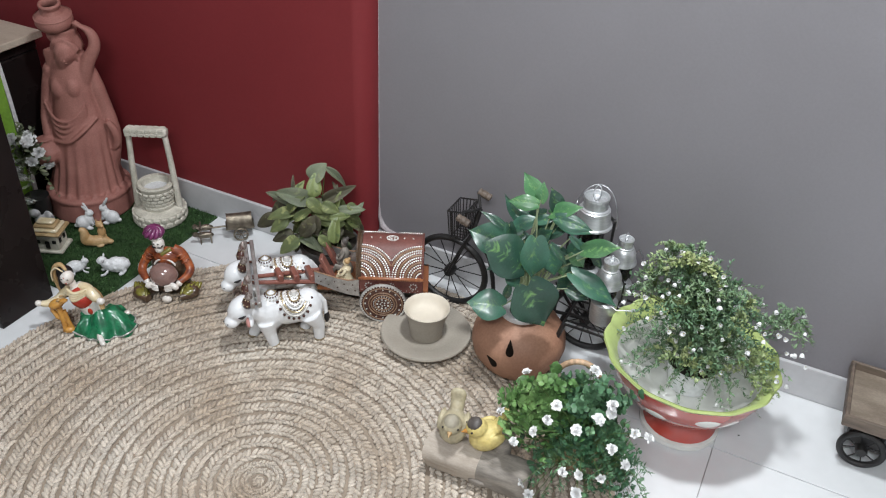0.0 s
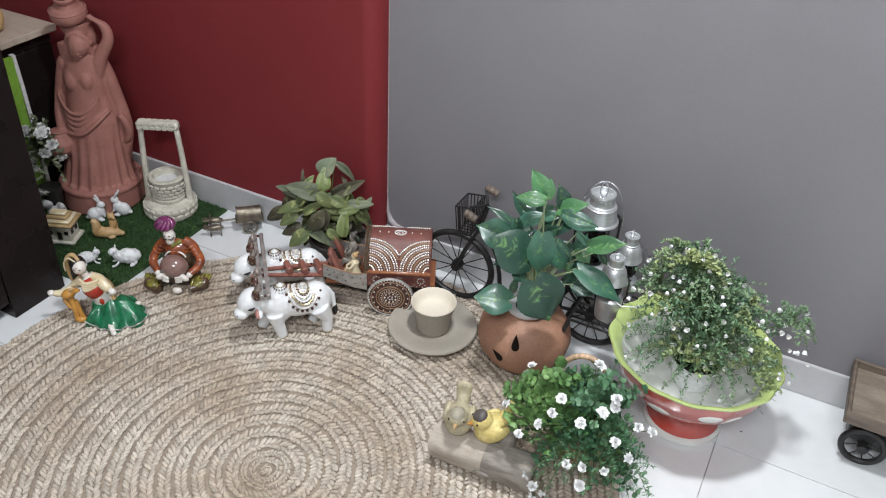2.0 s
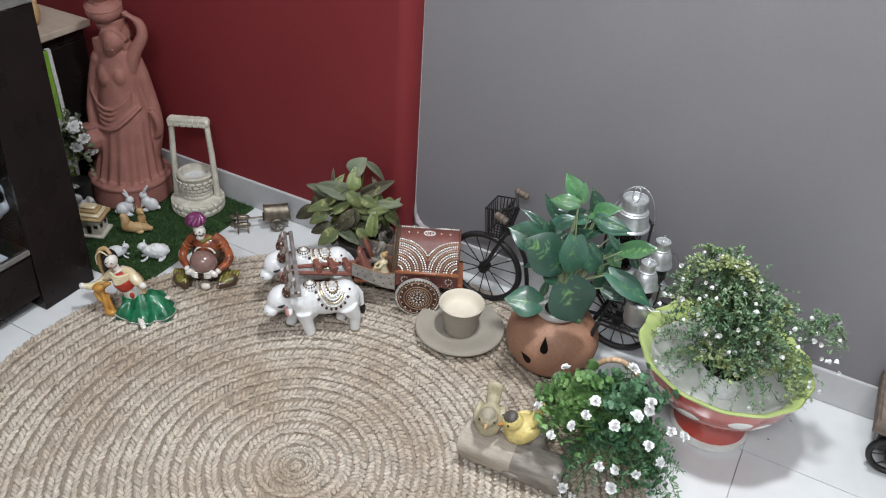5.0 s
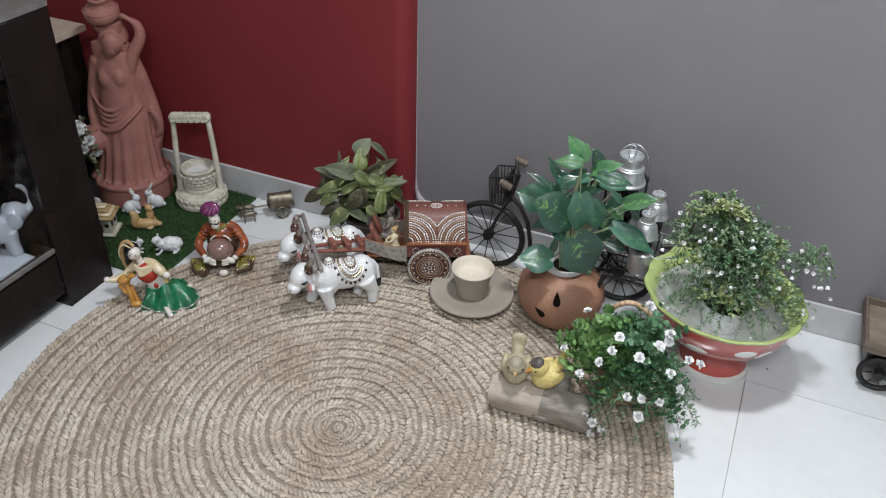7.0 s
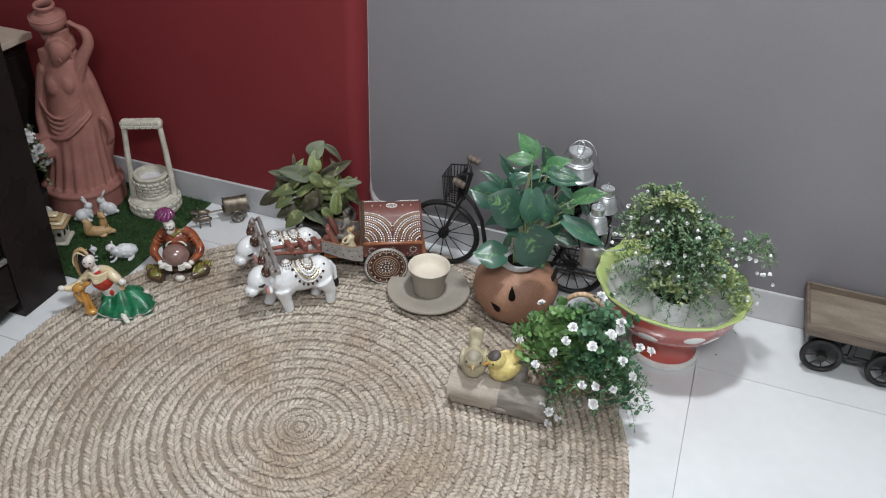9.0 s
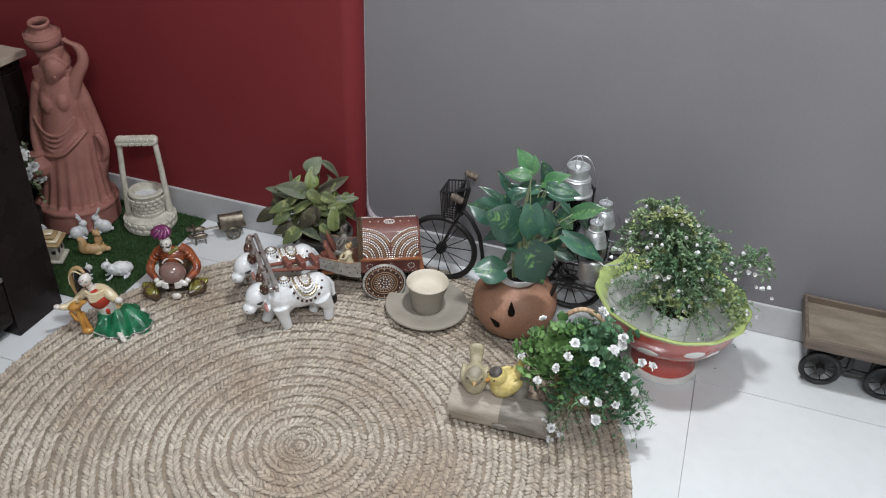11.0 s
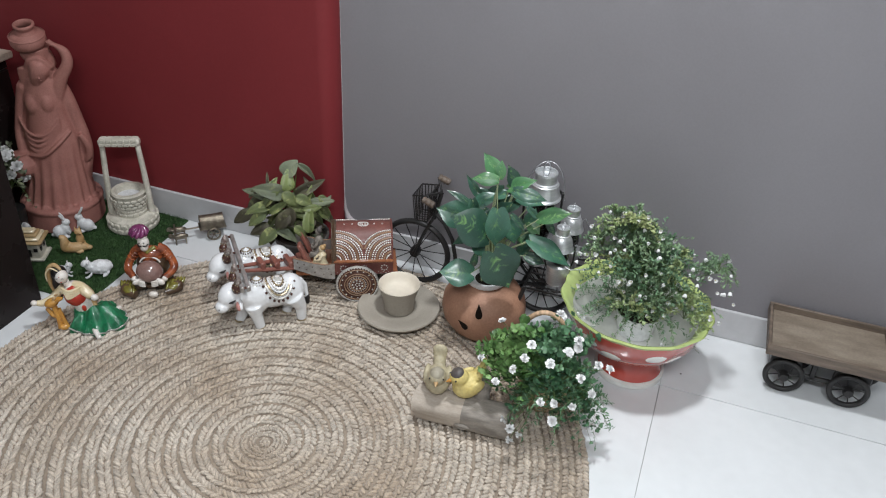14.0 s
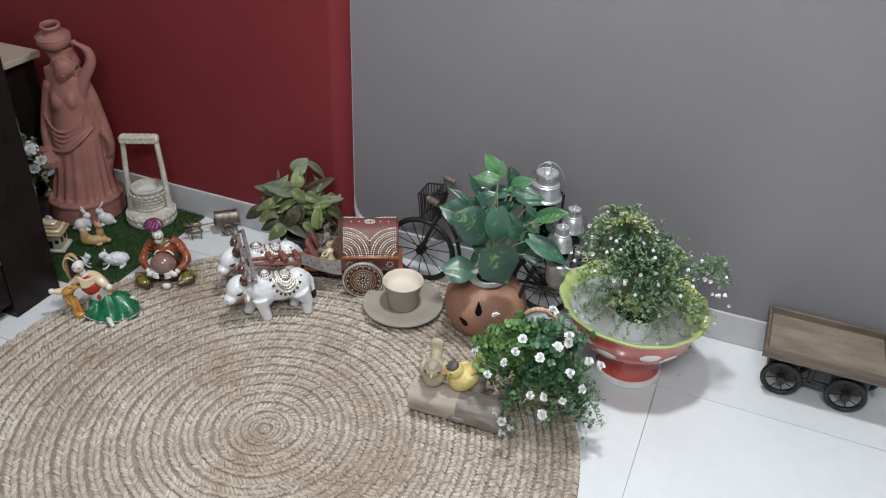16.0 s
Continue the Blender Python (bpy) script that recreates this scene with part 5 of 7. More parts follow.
    for q in (-1, 1):
        g.ell(0.008, 0.003, 0.004, pose(-0.044, -0.042 + q * 0.010, 0.120, q * 20, -30, 0), 3, u=8, v=5)
    mats = [M["skin"], M["redpaint"], M["dark"], M["tan"], M["creamglaze"], M["mustard"], M["emerald"], M["foil"]]
    return solid("reclining_doll", g, mats, pose(-0.508, -0.660, 0.0145, 0, 0, 24) @ Matrix.Scale(0.88, 4), "glazed resin doll in an emerald skirt beside a small deer", "doll", angle=70)


reclining()


# ---- cup and saucer ----
def saucer():
    return solid("clay_saucer", Geo().lathe([(0.0, 0.0), (0.085, 0.0), (0.100, 0.006), (0.118, 0.019), (0.121, 0.025), (0.119, 0.029), (0.114, 0.030), (0.098, 0.026), (0.074, 0.020), (0.064, 0.016), (0.0, 0.0155)], 56), M["clay"], pose(0.310, -0.276, 0.0135), "wide grey clay saucer on the jute rug", "saucer")


saucer()
cup = Geo().lathe([(0.0, 0.0), (0.041, 0.0), (0.0435, 0.003), (0.0445, 0.022), (0.048, 0.046), (0.0545, 0.070), (0.0600, 0.084), (0.0612, 0.088)], 48)
cup.lathe([(0.0612, 0.088), (0.0600, 0.0905), (0.0578, 0.089), (0.0535, 0.078), (0.0475, 0.066), (0.039, 0.060), (0.0, 0.058)], 48, mi=1)
solid("clay_cup", cup, [M["clay"], M["clayin"]], pose(0.310, -0.276, 0.0295), "grey clay cup, cream inside, on a clay saucer", "cup")


# ---- miniature bicycle ----
def wheel_parts(parent, name, c, r, tyre, spokes, hub):
    """A spoked wheel in the plane of x and z about c."""
    w = part(name, Geo().tube([(c[0] + r * math.cos(6.283 * i / 40), c[1], c[2] + r * math.sin(6.283 * i / 40)) for i in range(40)], tyre, 10, closed=True), M["black"], parent)
    part("hub", Geo().lathe([(0.0, -hub), (hub * 0.8, -hub), (hub, -hub * 0.5), (hub, hub * 0.5), (hub * 0.8, hub), (0.0, hub)], 14, pose(c[0], c[1], c[2], 90)), M["black"], w)
    for i in range(spokes):
        a = 6.283 * (i + 0.3) / spokes
        part("spoke", Geo().tube([(c[0] + hub * 0.8 * math.cos(a), c[1] + hub * 0.4 * (-1) ** i, c[2] + hub * 0.8 * math.sin(a)), (c[0] + r * math.cos(a), c[1], c[2] + r * math.sin(a))], 0.0016, 5), M["black"], w)
    return w


def bicycle():
    root = thing("miniature_bicycle", pose(-0.003, -0.013, 0), "black iron miniature bicycle planter with wooden grips", "bicycle ornament")
    y = -0.078
    wheel_parts(root, "front_wheel", (0.290, y, 0.1145), 0.105, 0.0088, 14, 0.016)
    wheel_parts(root, "rear_wheel", (0.688, y, 0.101), 0.092, 0.0088, 14, 0.016)
    fork = Geo()
    for s in (-1, 1):
        fork.tube([(0.288, y + s * 0.017, 0.112), (0.318, y + s * 0.015, 0.19), (0.344, y + s * 0.008, 0.245), (0.352, y, 0.27)], 0.0042, 8)
    part("fork", fork, M["black"], root)
    part("head_tube", Geo().tube([(0.346, y, 0.245), (0.366, y, 0.335)], 0.0068, 10), M["black"], root)
    part("frame_tube", Geo().tube([(0.350, y, 0.262), (0.382, y - 0.004, 0.235), (0.408, y - 0.006, 0.19), (0.418, y, 0.13), (0.425, y, 0.075)], 0.0062, 10), M["black"], root)
    part("frame_tube", Geo().tube([(0.425, y, 0.075), (0.52, y, 0.09), (0.60, y, 0.15)], 0.006, 10), M["black"], root)
    part("frame_tube", Geo().tube([(0.425, y, 0.075), (0.55, y, 0.085), (0.688, y, 0.098)], 0.005, 10), M["black"], root)
    for s in (-1, 1):
        part("stay", Geo().tube([(0.688, y + s * 0.018, 0.098), (0.64, y + s * 0.02, 0.15), (0.60, y + s * 0.02, 0.20)], 0.004, 8), M["black"], root)
    bar = Geo().tube([(0.352, -0.160, 0.350), (0.345, -0.140, 0.356), (0.356, -0.11, 0.345), (0.366, y, 0.338), (0.352, -0.055, 0.352), (0.344, -0.045, 0.364), (0.352, -0.040, 0.362)], 0.0042, 8)
    part("handlebar", bar, M["black"], root)
    for p, d in (((0.342, -0.166, 0.354), (0.9, -0.10, -0.25)), ((0.344, -0.042, 0.366), (0.9, 0.05, -0.35))):
        grip = Geo().lathe([(0.0, -0.002), (0.009, 0.0), (0.010, 0.006), (0.0085, 0.009), (0.0105, 0.012), (0.0105, 0.022), (0.009, 0.025), (0.0105, 0.028), (0.009, 0.036), (0.0, 0.038)], 14, Matrix.Translation(p) @ Vector(d).to_track_quat("Z", "Y").to_matrix().to_4x4())
        part("grip", grip, M["wood"], root, "turned brown wooden grip")
    basket = part("basket", Geo().tube([(0.297, -0.130, 0.338), (0.347, -0.130, 0.346), (0.347, -0.055, 0.346), (0.297, -0.055, 0.338)], 0.0024, 6, closed=True), M["black"], root)
    low = [(0.304, -0.126, 0.255), (0.342, -0.126, 0.258), (0.342, -0.060, 0.258), (0.304, -0.060, 0.255)]
    part("bottom_ring", Geo().tube(low, 0.0022, 6, closed=True), M["black"], basket)
    top = [(0.297, -0.130, 0.338), (0.347, -0.130, 0.346), (0.347, -0.055, 0.346), (0.297, -0.055, 0.338)]
    for k in range(4):
        a0, a1, b0, b1 = Vector(top[k]), Vector(top[(k + 1) % 4]), Vector(low[k]), Vector(low[(k + 1) % 4])
        cnt = 5 if k % 2 == 0 else 6
        for i in range(cnt):
            part("wire", Geo().tube([a0.lerp(a1, i / cnt), b0.lerp(b1, i / cnt)], 0.0017, 5), M["black"], basket)
    for i in range(1, 5):
        part("wire", Geo().tube([Vector(low[0]).lerp(Vector(low[3]), i / 5), Vector(low[1]).lerp(Vector(low[2]), i / 5)], 0.0015, 5), M["black"], basket)
    rack = part("rack", Geo().tube([(0.672, -0.245, 0.198), (0.81, -0.245, 0.198), (0.81, -0.040, 0.198), (0.672, -0.040, 0.198)], 0.004, 8, closed=True), M["black"], root)
    for i in range(7):
        part("bar", Geo().box(0.138, 0.006, 0.004, pose(0.741, -0.230 + 0.030 * i, 0.199), bevel=0.001), M["black"], rack)
    for p0, p1 in (((0.674, -0.243, 0.198), (0.622, -0.235, 0.0)), ((0.674, -0.042, 0.198), (0.60, -0.05, 0.0))):
        part("leg", Geo().tube([p0, p1], 0.0062, 8), M["black"], root)
    return root


bicycle()


def lantern(x, y, z, top, rc, rs, a, label, tank, neck, dome):
    """A tin hurricane lantern: z its foot, top its cap's top, rc and rs the radii of cap and shoulder; tank, neck and dome are shares of its height."""
    h = top - z
    hat = neck + dome
    root = thing("tin_lantern", pose(x, y, z, 0, 0, a), label, "lantern", "tin lanterns")
    part("tank", Geo().lathe([(0.0, 0.0), (rs * 0.92, 0.0), (rs * 0.98, 0.004), (rs * 1.05, h * tank * 0.75), (rs * 1.06, h * tank * 0.9), (rs * 0.78, h * tank), (0.0, h * tank)], 28), M["steel"], root)
    part("globe", Geo().lathe([(rs * 0.62, h * tank), (rs * 0.82, h * (tank * 0.6 + neck * 0.4)), (rs * 0.74, h * neck)], 28), M["glass"], root, "glass globe darkened for the shade under the shoulder")
    part("burner", Geo().lathe([(0.0, h * tank), (rs * 0.35, h * tank), (rs * 0.2, h * (tank + 0.06)), (0.0, h * (tank + 0.07))], 16), M["black"], root)
    part("shoulder", Geo().lathe([(rs * 0.80, h * (neck + 0.01)), (rs * 1.08, h * (neck - 0.006)), (rs * 1.14, h * neck), (rs * 1.13, h * (neck + dome * 0.07)), (rs * 1.03, h * (neck + dome * 0.14)), (rs * 0.99, h * (neck + dome * 0.40)), (rs * 0.90, h * (neck + dome * 0.66)), (rc * 1.26, h * (neck + dome * 0.86)), (rc * 1.16, h * (neck + dome * 0.90)), (rc * 1.17, h * (hat - 0.008)), (rc * 1.0, h * hat)], 36), M["steel"], root)
    part("cap", Geo().lathe([(rc * 0.98, h * (hat - 0.01)), (rc * 0.97, h * 0.97), (rc * 1.05, h * 0.982), (rc * 1.03, h), (rc * 0.93, h * 0.996), (rc * 0.91, h * 0.955), (0.0, h * 0.95)], 36), M["steel"], root)
    part("ring", Geo().tube([(rc * 0.3 * math.cos(6.283 * i / 16), 0, h * 0.95 + rc * 0.70 + rc * 0.72 * math.sin(6.283 * i / 16)) for i in range(16)], rc * 0.055, 6, closed=True), M["wire"], root)
    for s in (-1, 1):
        part("side_tube", Geo().tube([(s * rs * 0.95, 0, h * tank * 0.6), (s * rs * 1.26, 0, h * tank), (s * rs * 1.26, 0, h * (neck + 0.02)), (s * rs * 1.0, 0, h * (neck + dome * 0.4))], rs * 0.08, 8), M["black"], root)
        part("hook", Geo().lathe([(0.0, -0.004), (rs * 0.13, -0.003), (rs * 0.13, 0.003), (0.0, 0.004)], 10, pose(s * rs * 1.26, 0, h * (neck + 0.03), 0, 90, 0)), M["black"], root)
    return root


big = lantern(0.667, -0.120, 0.2025, 0.486, 0.0300, 0.0415, 25, "large silver tin hurricane lantern with a wire bail", 0.30, 0.725, 0.175)
part("bail", Geo().tube([(0.058 * math.cos(radians(a)), -0.004, 0.175 + 0.142 * math.sin(radians(a)) ** 0.85) for a in range(6, 175, 8)], 0.0013, 6), M["wire"], big)
sml = lantern(0.752, -0.108, 0.2025, 0.386, 0.0180, 0.0305, 60, "small silver tin hurricane lantern with a fallen wire bail", 0.34, 0.640, 0.250)
part("bail", Geo().tube([(0.036, 0, 0.12), (0.052, -0.004, 0.135), (0.056, -0.03, 0.10), (0.05, -0.06, 0.06), (0.02, -0.07, 0.05), (-0.02, -0.06, 0.06), (-0.036, 0, 0.12)], 0.0016, 6), M["wire"], sml)
sm2 = lantern(0.746, -0.204, 0.2025, 0.378, 0.0175, 0.0305, 20, "small silver tin hurricane lantern with a fallen wire bail", 0.38, 0.630, 0.255)
part("bail", Geo().tube([(0.036, 0, 0.12), (0.066, -0.015, 0.122), (0.086, -0.040, 0.106), (0.070, -0.062, 0.085), (0.020, -0.062, 0.082), (-0.030, -0.03, 0.10), (-0.036, 0, 0.12)], 0.0016, 6), M["wire"], sm2)


# ---- pothos in a clay pot ----
def clay_pot():
    root = thing("clay_pot", pose(0.560, -0.252, 0.0135, 0, 0, 15) @ Matrix.Diagonal((0.955, 0.955, 1, 1)), "round brown clay pot with teardrop holes on the rug", "pot")
    prof = [(0.0, 0.0), (0.062, 0.0), (0.068, 0.004), (0.098, 0.030), (0.118, 0.060), (0.1245, 0.088), (0.120, 0.118), (0.102, 0.146), (0.074, 0.162), (0.056, 0.168), (0.053, 0.172), (0.050, 0.168), (0.070, 0.155), (0.098, 0.138), (0.112, 0.11), (0.112, 0.07), (0.09, 0.035), (0.0, 0.012)]
    body = part("body", Geo().lathe(prof, 56), M["matki"], root)

    def hole(a, z, length, turn, k):
        r = 0.1262
        for i in range(len(prof) - 1):
            if prof[i][1] <= z <= prof[i + 1][1] and prof[i][0] > 0.06 and i < 10:
                s = (z - prof[i][1]) / (prof[i + 1][1] - prof[i][1])
                r = prof[i][0] + s * (prof[i + 1][0] - prof[i][0])
                nz = -(prof[i + 1][0] - prof[i][0])
                nr = prof[i + 1][1] - prof[i][1]
        tilt = math.degrees(math.atan2(nz, nr))
        m = pose(0, 0, 0, 0, 0, a) @ pose(r - 0.0006, 0, z, 0, -tilt, 0) @ pose(0, 0, 0, turn, 0, 0)
        g = Geo()
        out = [(0.0012 + 0.0 * i, k * length * 0.32 * math.sin(6.283 * i / 20) * (0.5 - 0.5 * math.cos(3.1416 * min(1, (i if i <= 10 else 20 - i) / 10.0)) + 0.12), length * 0.5 * math.cos(6.283 * i / 20)) for i in range(20)]
        inn = [(-0.002, p[1], p[2]) for p in out]
        g.rings([inn, out], m)
        part("hole", g, M["hole"], body, "dark teardrop hole")

    hole(-97, 0.137, 0.042, 8, 1.0)
    hole(-117, 0.092, 0.036, 62, 1.0)
    part("inner_pot", Geo().lathe([(0.0, 0.10), (0.036, 0.10), (0.047, 0.174), (0.0575, 0.176), (0.0585, 0.182), (0.0575, 0.190), (0.053, 0.191), (0.049, 0.180), (0.0, 0.178)], 32), M["plastic_w"], root, "white plastic inner pot")
    return root


clay_pot()


def leaf_meshes(name, material, length, width, heart, droop, fold):
    """Three leaves of one kind: rounded at the base, drawn out to a tip, arched across, with a sunk midrib and side veins."""
    out = []
    for k in range(3):
        g, n = Geo(), 14
        verts, faces = [], []
        side_at = (-1.0, -0.72, -0.38, -0.06, 0.06, 0.38, 0.72, 1.0)
        for i in range(n + 1):
            s = i / n
            if heart > 0.6:
                w = width / 2 * (1.03 - 0.06 * k) * math.sin(math.pi * (0.19 + 0.81 * s)) ** (1.0 + 0.25 * s) + 0.0004
            else:
                ea, eb = 0.52 - 0.24 * heart, 0.80 - 0.12 * heart
                w = width / 2 * (1.04 - 0.07 * k) * 1.04 * ((s + 0.003) * (ea + eb) / ea) ** ea * ((1.001 - s) * (ea + eb) / eb) ** eb
            x = length * s
            z = -(droop + 0.07 * k) * length * s * s
            lobe = 0.16 * heart * width * max(0.0, 1 - s * 2.6) ** 1.3
            for q in side_at:
                vein = 0.006 * length * math.cos(2 * math.pi * (6 * s - 1.6 * abs(q))) * (abs(q) > 0.1) * (abs(q) < 0.9)
                roll = fold * w * (1.1 * abs(q) - (0.55 + 0.3 * k) * q * q)
                wave = 0.020 * length * math.sin(9 * s + 2.1 * k + (2 if q > 0 else 0)) * abs(q) ** 2
                verts.append((x - lobe * math.sin(2.6 * abs(q)), q * w, z + roll + vein + wave + (0.004 * length if abs(q) > 0.1 else 0)))
        m = len(side_at)
        for i in range(n):
            for j in range(m - 1):
                faces.append((i * m + j, (i + 1) * m + j, (i + 1) * m + j + 1, i * m + j + 1))
        g.put(verts, faces)
        out.append(g.mesh(name, material, 75))
    return out


# each leaf: foot and tip, both as across, up and towards the room; width
POTHOS_TOP = [
    (0.006, 0.513, 0.0, -0.036, 0.572, -0.01, 0.042), (0.007, 0.509, 0, 0.01, 0.557, 0, 0.031), (0.001, 0.514, 0.02, -0.062, 0.52, 0.03, 0.04), (0.05, 0.484, -0.01, 0.03, 0.542, -0.01, 0.037),
    (0.035, 0.482, 0.0, 0.095, 0.525, 0.02, 0.042), (0.049, 0.485, 0.02, 0.126, 0.485, 0.05, 0.043), (-0.07, 0.371, -0.02, -0.152, 0.398, -0.01, 0.067), (-0.056, 0.42, 0.0, -0.124, 0.467, 0.0, 0.022),
    (-0.015, 0.374, 0.06, -0.094, 0.44, 0.09, 0.105), (0.009, 0.443, 0.05, 0.014, 0.34, 0.07, 0.066), (0.008, 0.350, 0.11, 0.061, 0.266, 0.14, 0.112), (-0.049, 0.267, 0.09, -0.125, 0.28, 0.11, 0.075),
    (0.119, 0.415, 0.03, 0.196, 0.454, 0.05, 0.044),
]
POTHOS_LOW = [
    (0.103, 0.354, 0.04, 0.215, 0.311, 0.07, 0.057), (0.046, 0.432, 0.05, 0.092, 0.392, 0.06, 0.021), (0.011, 0.389, -0.05, 0.085, 0.429, -0.04, 0.036), (0.087, 0.441, 0.02, 0.125, 0.408, 0.03, 0.018),
    (0.142, 0.395, 0.01, 0.168, 0.362, 0.02, 0.023), (0.095, 0.385, 0.0, 0.126, 0.362, 0.02, 0.036), (0.097, 0.28, 0, 0.148, 0.271, 0.02, 0.036), (-0.041, 0.335, 0.05, -0.015, 0.314, 0.07, 0.041),
    (-0.039, 0.419, -0.05, -0.079, 0.484, -0.05, 0.024), (0.043, 0.405, 0.02, 0.061, 0.333, 0.04, 0.057), (-0.043, 0.407, -0.02, -0.036, 0.432, -0.02, 0.013), (0.068, 0.357, 0.0, 0.083, 0.329, 0.02, 0.031),
    (-0.038, 0.307, 0.06, -0.047, 0.252, 0.06, 0.021),
]


def potted_leaves(root, rows, meshes, stem_mat, base, width, seed, stem_r):
    """Leaves on stems from the pot's mouth, with x across and -y towards the room."""
    rnd = random.Random(seed)
    for i, (u, v, w, tu, tv, tw, wide) in enumerate(rows):
        p, tip = Vector((u, -w, v)), Vector((tu, -tw, tv))
        d = tip - p
        k = d.length / 0.1
        d.normalize()
        face = Vector((rnd.uniform(-0.25, 0.30), -0.78, 0.76 + rnd.uniform(-0.3, 0.3)))
        z = (face - d * face.dot(d)).normalized()
        m = Matrix((d, z.cross(d), z)).transposed().to_4x4()
        part("leaf", meshes[i % len(meshes)], None, root, at=Matrix.Translation(p) @ m @ Matrix.Diagonal((k, wide / width, k, 1)))
        b = Vector((base[0] + rnd.uniform(-0.018, 0.018), base[1] + rnd.uniform(-0.018, 0.018), base[2]))
        mid = b.lerp(p, 0.55) + Vector((0.15 * (b.x - p.x), 0, 0.03))
        part("stem", Geo().tube([b, b.lerp(mid, 0.6), mid, mid.lerp(p, 0.55), p], [stem_r * 1.2, stem_r * 1.1, stem_r, stem_r * 0.9, stem_r * 0.7], 6), stem_mat, root)


def fillers(rnd, count, across, up, near, size, slim):
    """Leaves of chance in the heart of a plant."""
    rows = []
    for i in range(count):
        u, v, w, n = rnd.uniform(*across), rnd.uniform(*up), rnd.uniform(*near), rnd.uniform(*size)
        a = radians(rnd.choice((-150, -120, -75, -40, -15, 30, 70, 150, 200)) + rnd.uniform(-15, 15))
        rows.append((u, v, w, u + n * math.cos(a), v + n * math.sin(a), w + rnd.uniform(0, 0.03), n * slim * rnd.uniform(0.8, 1.2)))
    return rows


def pothos():
    root = thing("pothos_plant", pose(0.565, -0.252, 0.0, 0, 0, 14.9), "glossy green pothos with yellow flecked leaves in a clay pot", "plant")
    part("soil", Geo().lathe([(0.0, 0.194), (0.030, 0.1935), (0.038, 0.1925)], 20), M["soil"], root)
    dark, young = (leaf_meshes("leaf", M[k], 0.1, 0.084, 0.75, 0.12, 0.34) for k in ("leaf_p", "leaf_q"))
    broad = leaf_meshes("leaf", M["leaf_p"], 0.1, 0.092, 1.15, 0.10, 0.26)
    rows = POTHOS_TOP + POTHOS_LOW + fillers(random.Random(17), 22, (-0.06, 0.11), (0.28, 0.45), (-0.06, 0.01), (0.045, 0.075), 0.55)
    me = [(young if i in (0, 1, 2, 4, 12, 18, 24) else broad if i in (6, 8, 10, 11) else dark)[i % 3] for i in range(len(rows))]
    potted_leaves(root, rows, me, M["palestem"], (0, 0, 0.192), 0.084, 3, 0.0021)
    return root


pothos()

CROTON_TOP = [
    (-0.038, 0.334, 0, -0.006, 0.378, 0, 0.04), (0.0, 0.363, -0.01, 0.069, 0.319, 0.0, 0.018), (-0.034, 0.294, 0.03, -0.023, 0.352, 0.03, 0.038), (-0.044, 0.284, 0.03, -0.119, 0.324, 0.05, 0.039),
    (-0.118, 0.294, 0.0, -0.152, 0.272, 0.01, 0.015), (-0.046, 0.306, 0.06, 0.0, 0.276, 0.08, 0.031), (-0.007, 0.265, 0, 0.069, 0.313, 0.01, 0.028), (-0.008, 0.284, 0.05, 0.033, 0.273, 0.07, 0.028),
    (0.059, 0.265, 0.02, 0.099, 0.243, 0.03, 0.024), (-0.087, 0.251, 0.04, -0.152, 0.258, 0.06, 0.028), (-0.104, 0.24, 0.05, -0.146, 0.217, 0.08, 0.029),
]
CROTON_LOW = [
    (-0.139, 0.217, 0.0, -0.205, 0.189, 0.01, 0.035), (0.024, 0.186, 0.09, 0.024, 0.261, 0.08, 0.028), (-0.034, 0.237, 0.06, -0.075, 0.191, 0.08, 0.036), (0.01, 0.246, 0.06, 0.058, 0.258, 0.07, 0.025),
    (-0.076, 0.184, 0.07, -0.125, 0.166, 0.1, 0.032), (-0.092, 0.184, 0.04, -0.145, 0.182, 0.06, 0.031), (-0.018, 0.213, 0.1, 0.022, 0.181, 0.11, 0.025), (0.07, 0.188, 0.0, 0.111, 0.162, 0.0, 0.021),
    (-0.089, 0.301, 0.0, -0.088, 0.338, 0.0, 0.009), (0.034, 0.287, 0.0, 0.026, 0.319, 0.0, 0.012), (-0.027, 0.255, 0.06, -0.035, 0.2, 0.08, 0.032),
]


def croton():
    pot = thing("grey_pot", pose(-0.069, -0.156, 0.0), "small round dark grey plastic plant pot on white tile", "pot")
    part("body", Geo().lathe([(0.0, 0.0), (0.060, 0.0), (0.074, 0.06), (0.082, 0.118), (0.086, 0.120), (0.086, 0.128), (0.079, 0.128), (0.077, 0.11), (0.0, 0.11)], 36), M["plastic_g"], pot)
    part("soil", Geo().lathe([(0.0, 0.118), (0.04, 0.116), (0.076, 0.114)], 24), M["soil"], pot)
    root = thing("croton_plant", pose(-0.069, -0.160, 0.0, 0, 0, 30.6), "bushy dull green and yellow artificial plant in a grey pot", "plant")
    tones = [leaf_meshes("leaf", M[k], 0.1, 0.056, 0.35, 0.46, 1.05) for k in ("leaf_g", "leaf_c", "leaf_y", "leaf_d", "leaf_c", "leaf_g", "leaf_d")]
    rows = CROTON_TOP + CROTON_LOW + fillers(random.Random(8), 60, (-0.11, 0.06), (0.14, 0.27), (-0.05, 0.05), (0.045, 0.075), 0.36)
    order = (0, 5, 2, 0, 3, 1, 3, 1, 4, 1, 4, 3, 2, 3, 2, 4, 6, 1, 3, 6, 6, 3)
    me = [tones[order[i] if i < len(order) else (i * 3) % 7][i % 3] for i in range(len(rows))]
    potted_leaves(root, rows, me, M["stem"], (0, 0, 0.115), 0.047, 5, 0.0016)
    return root


croton()


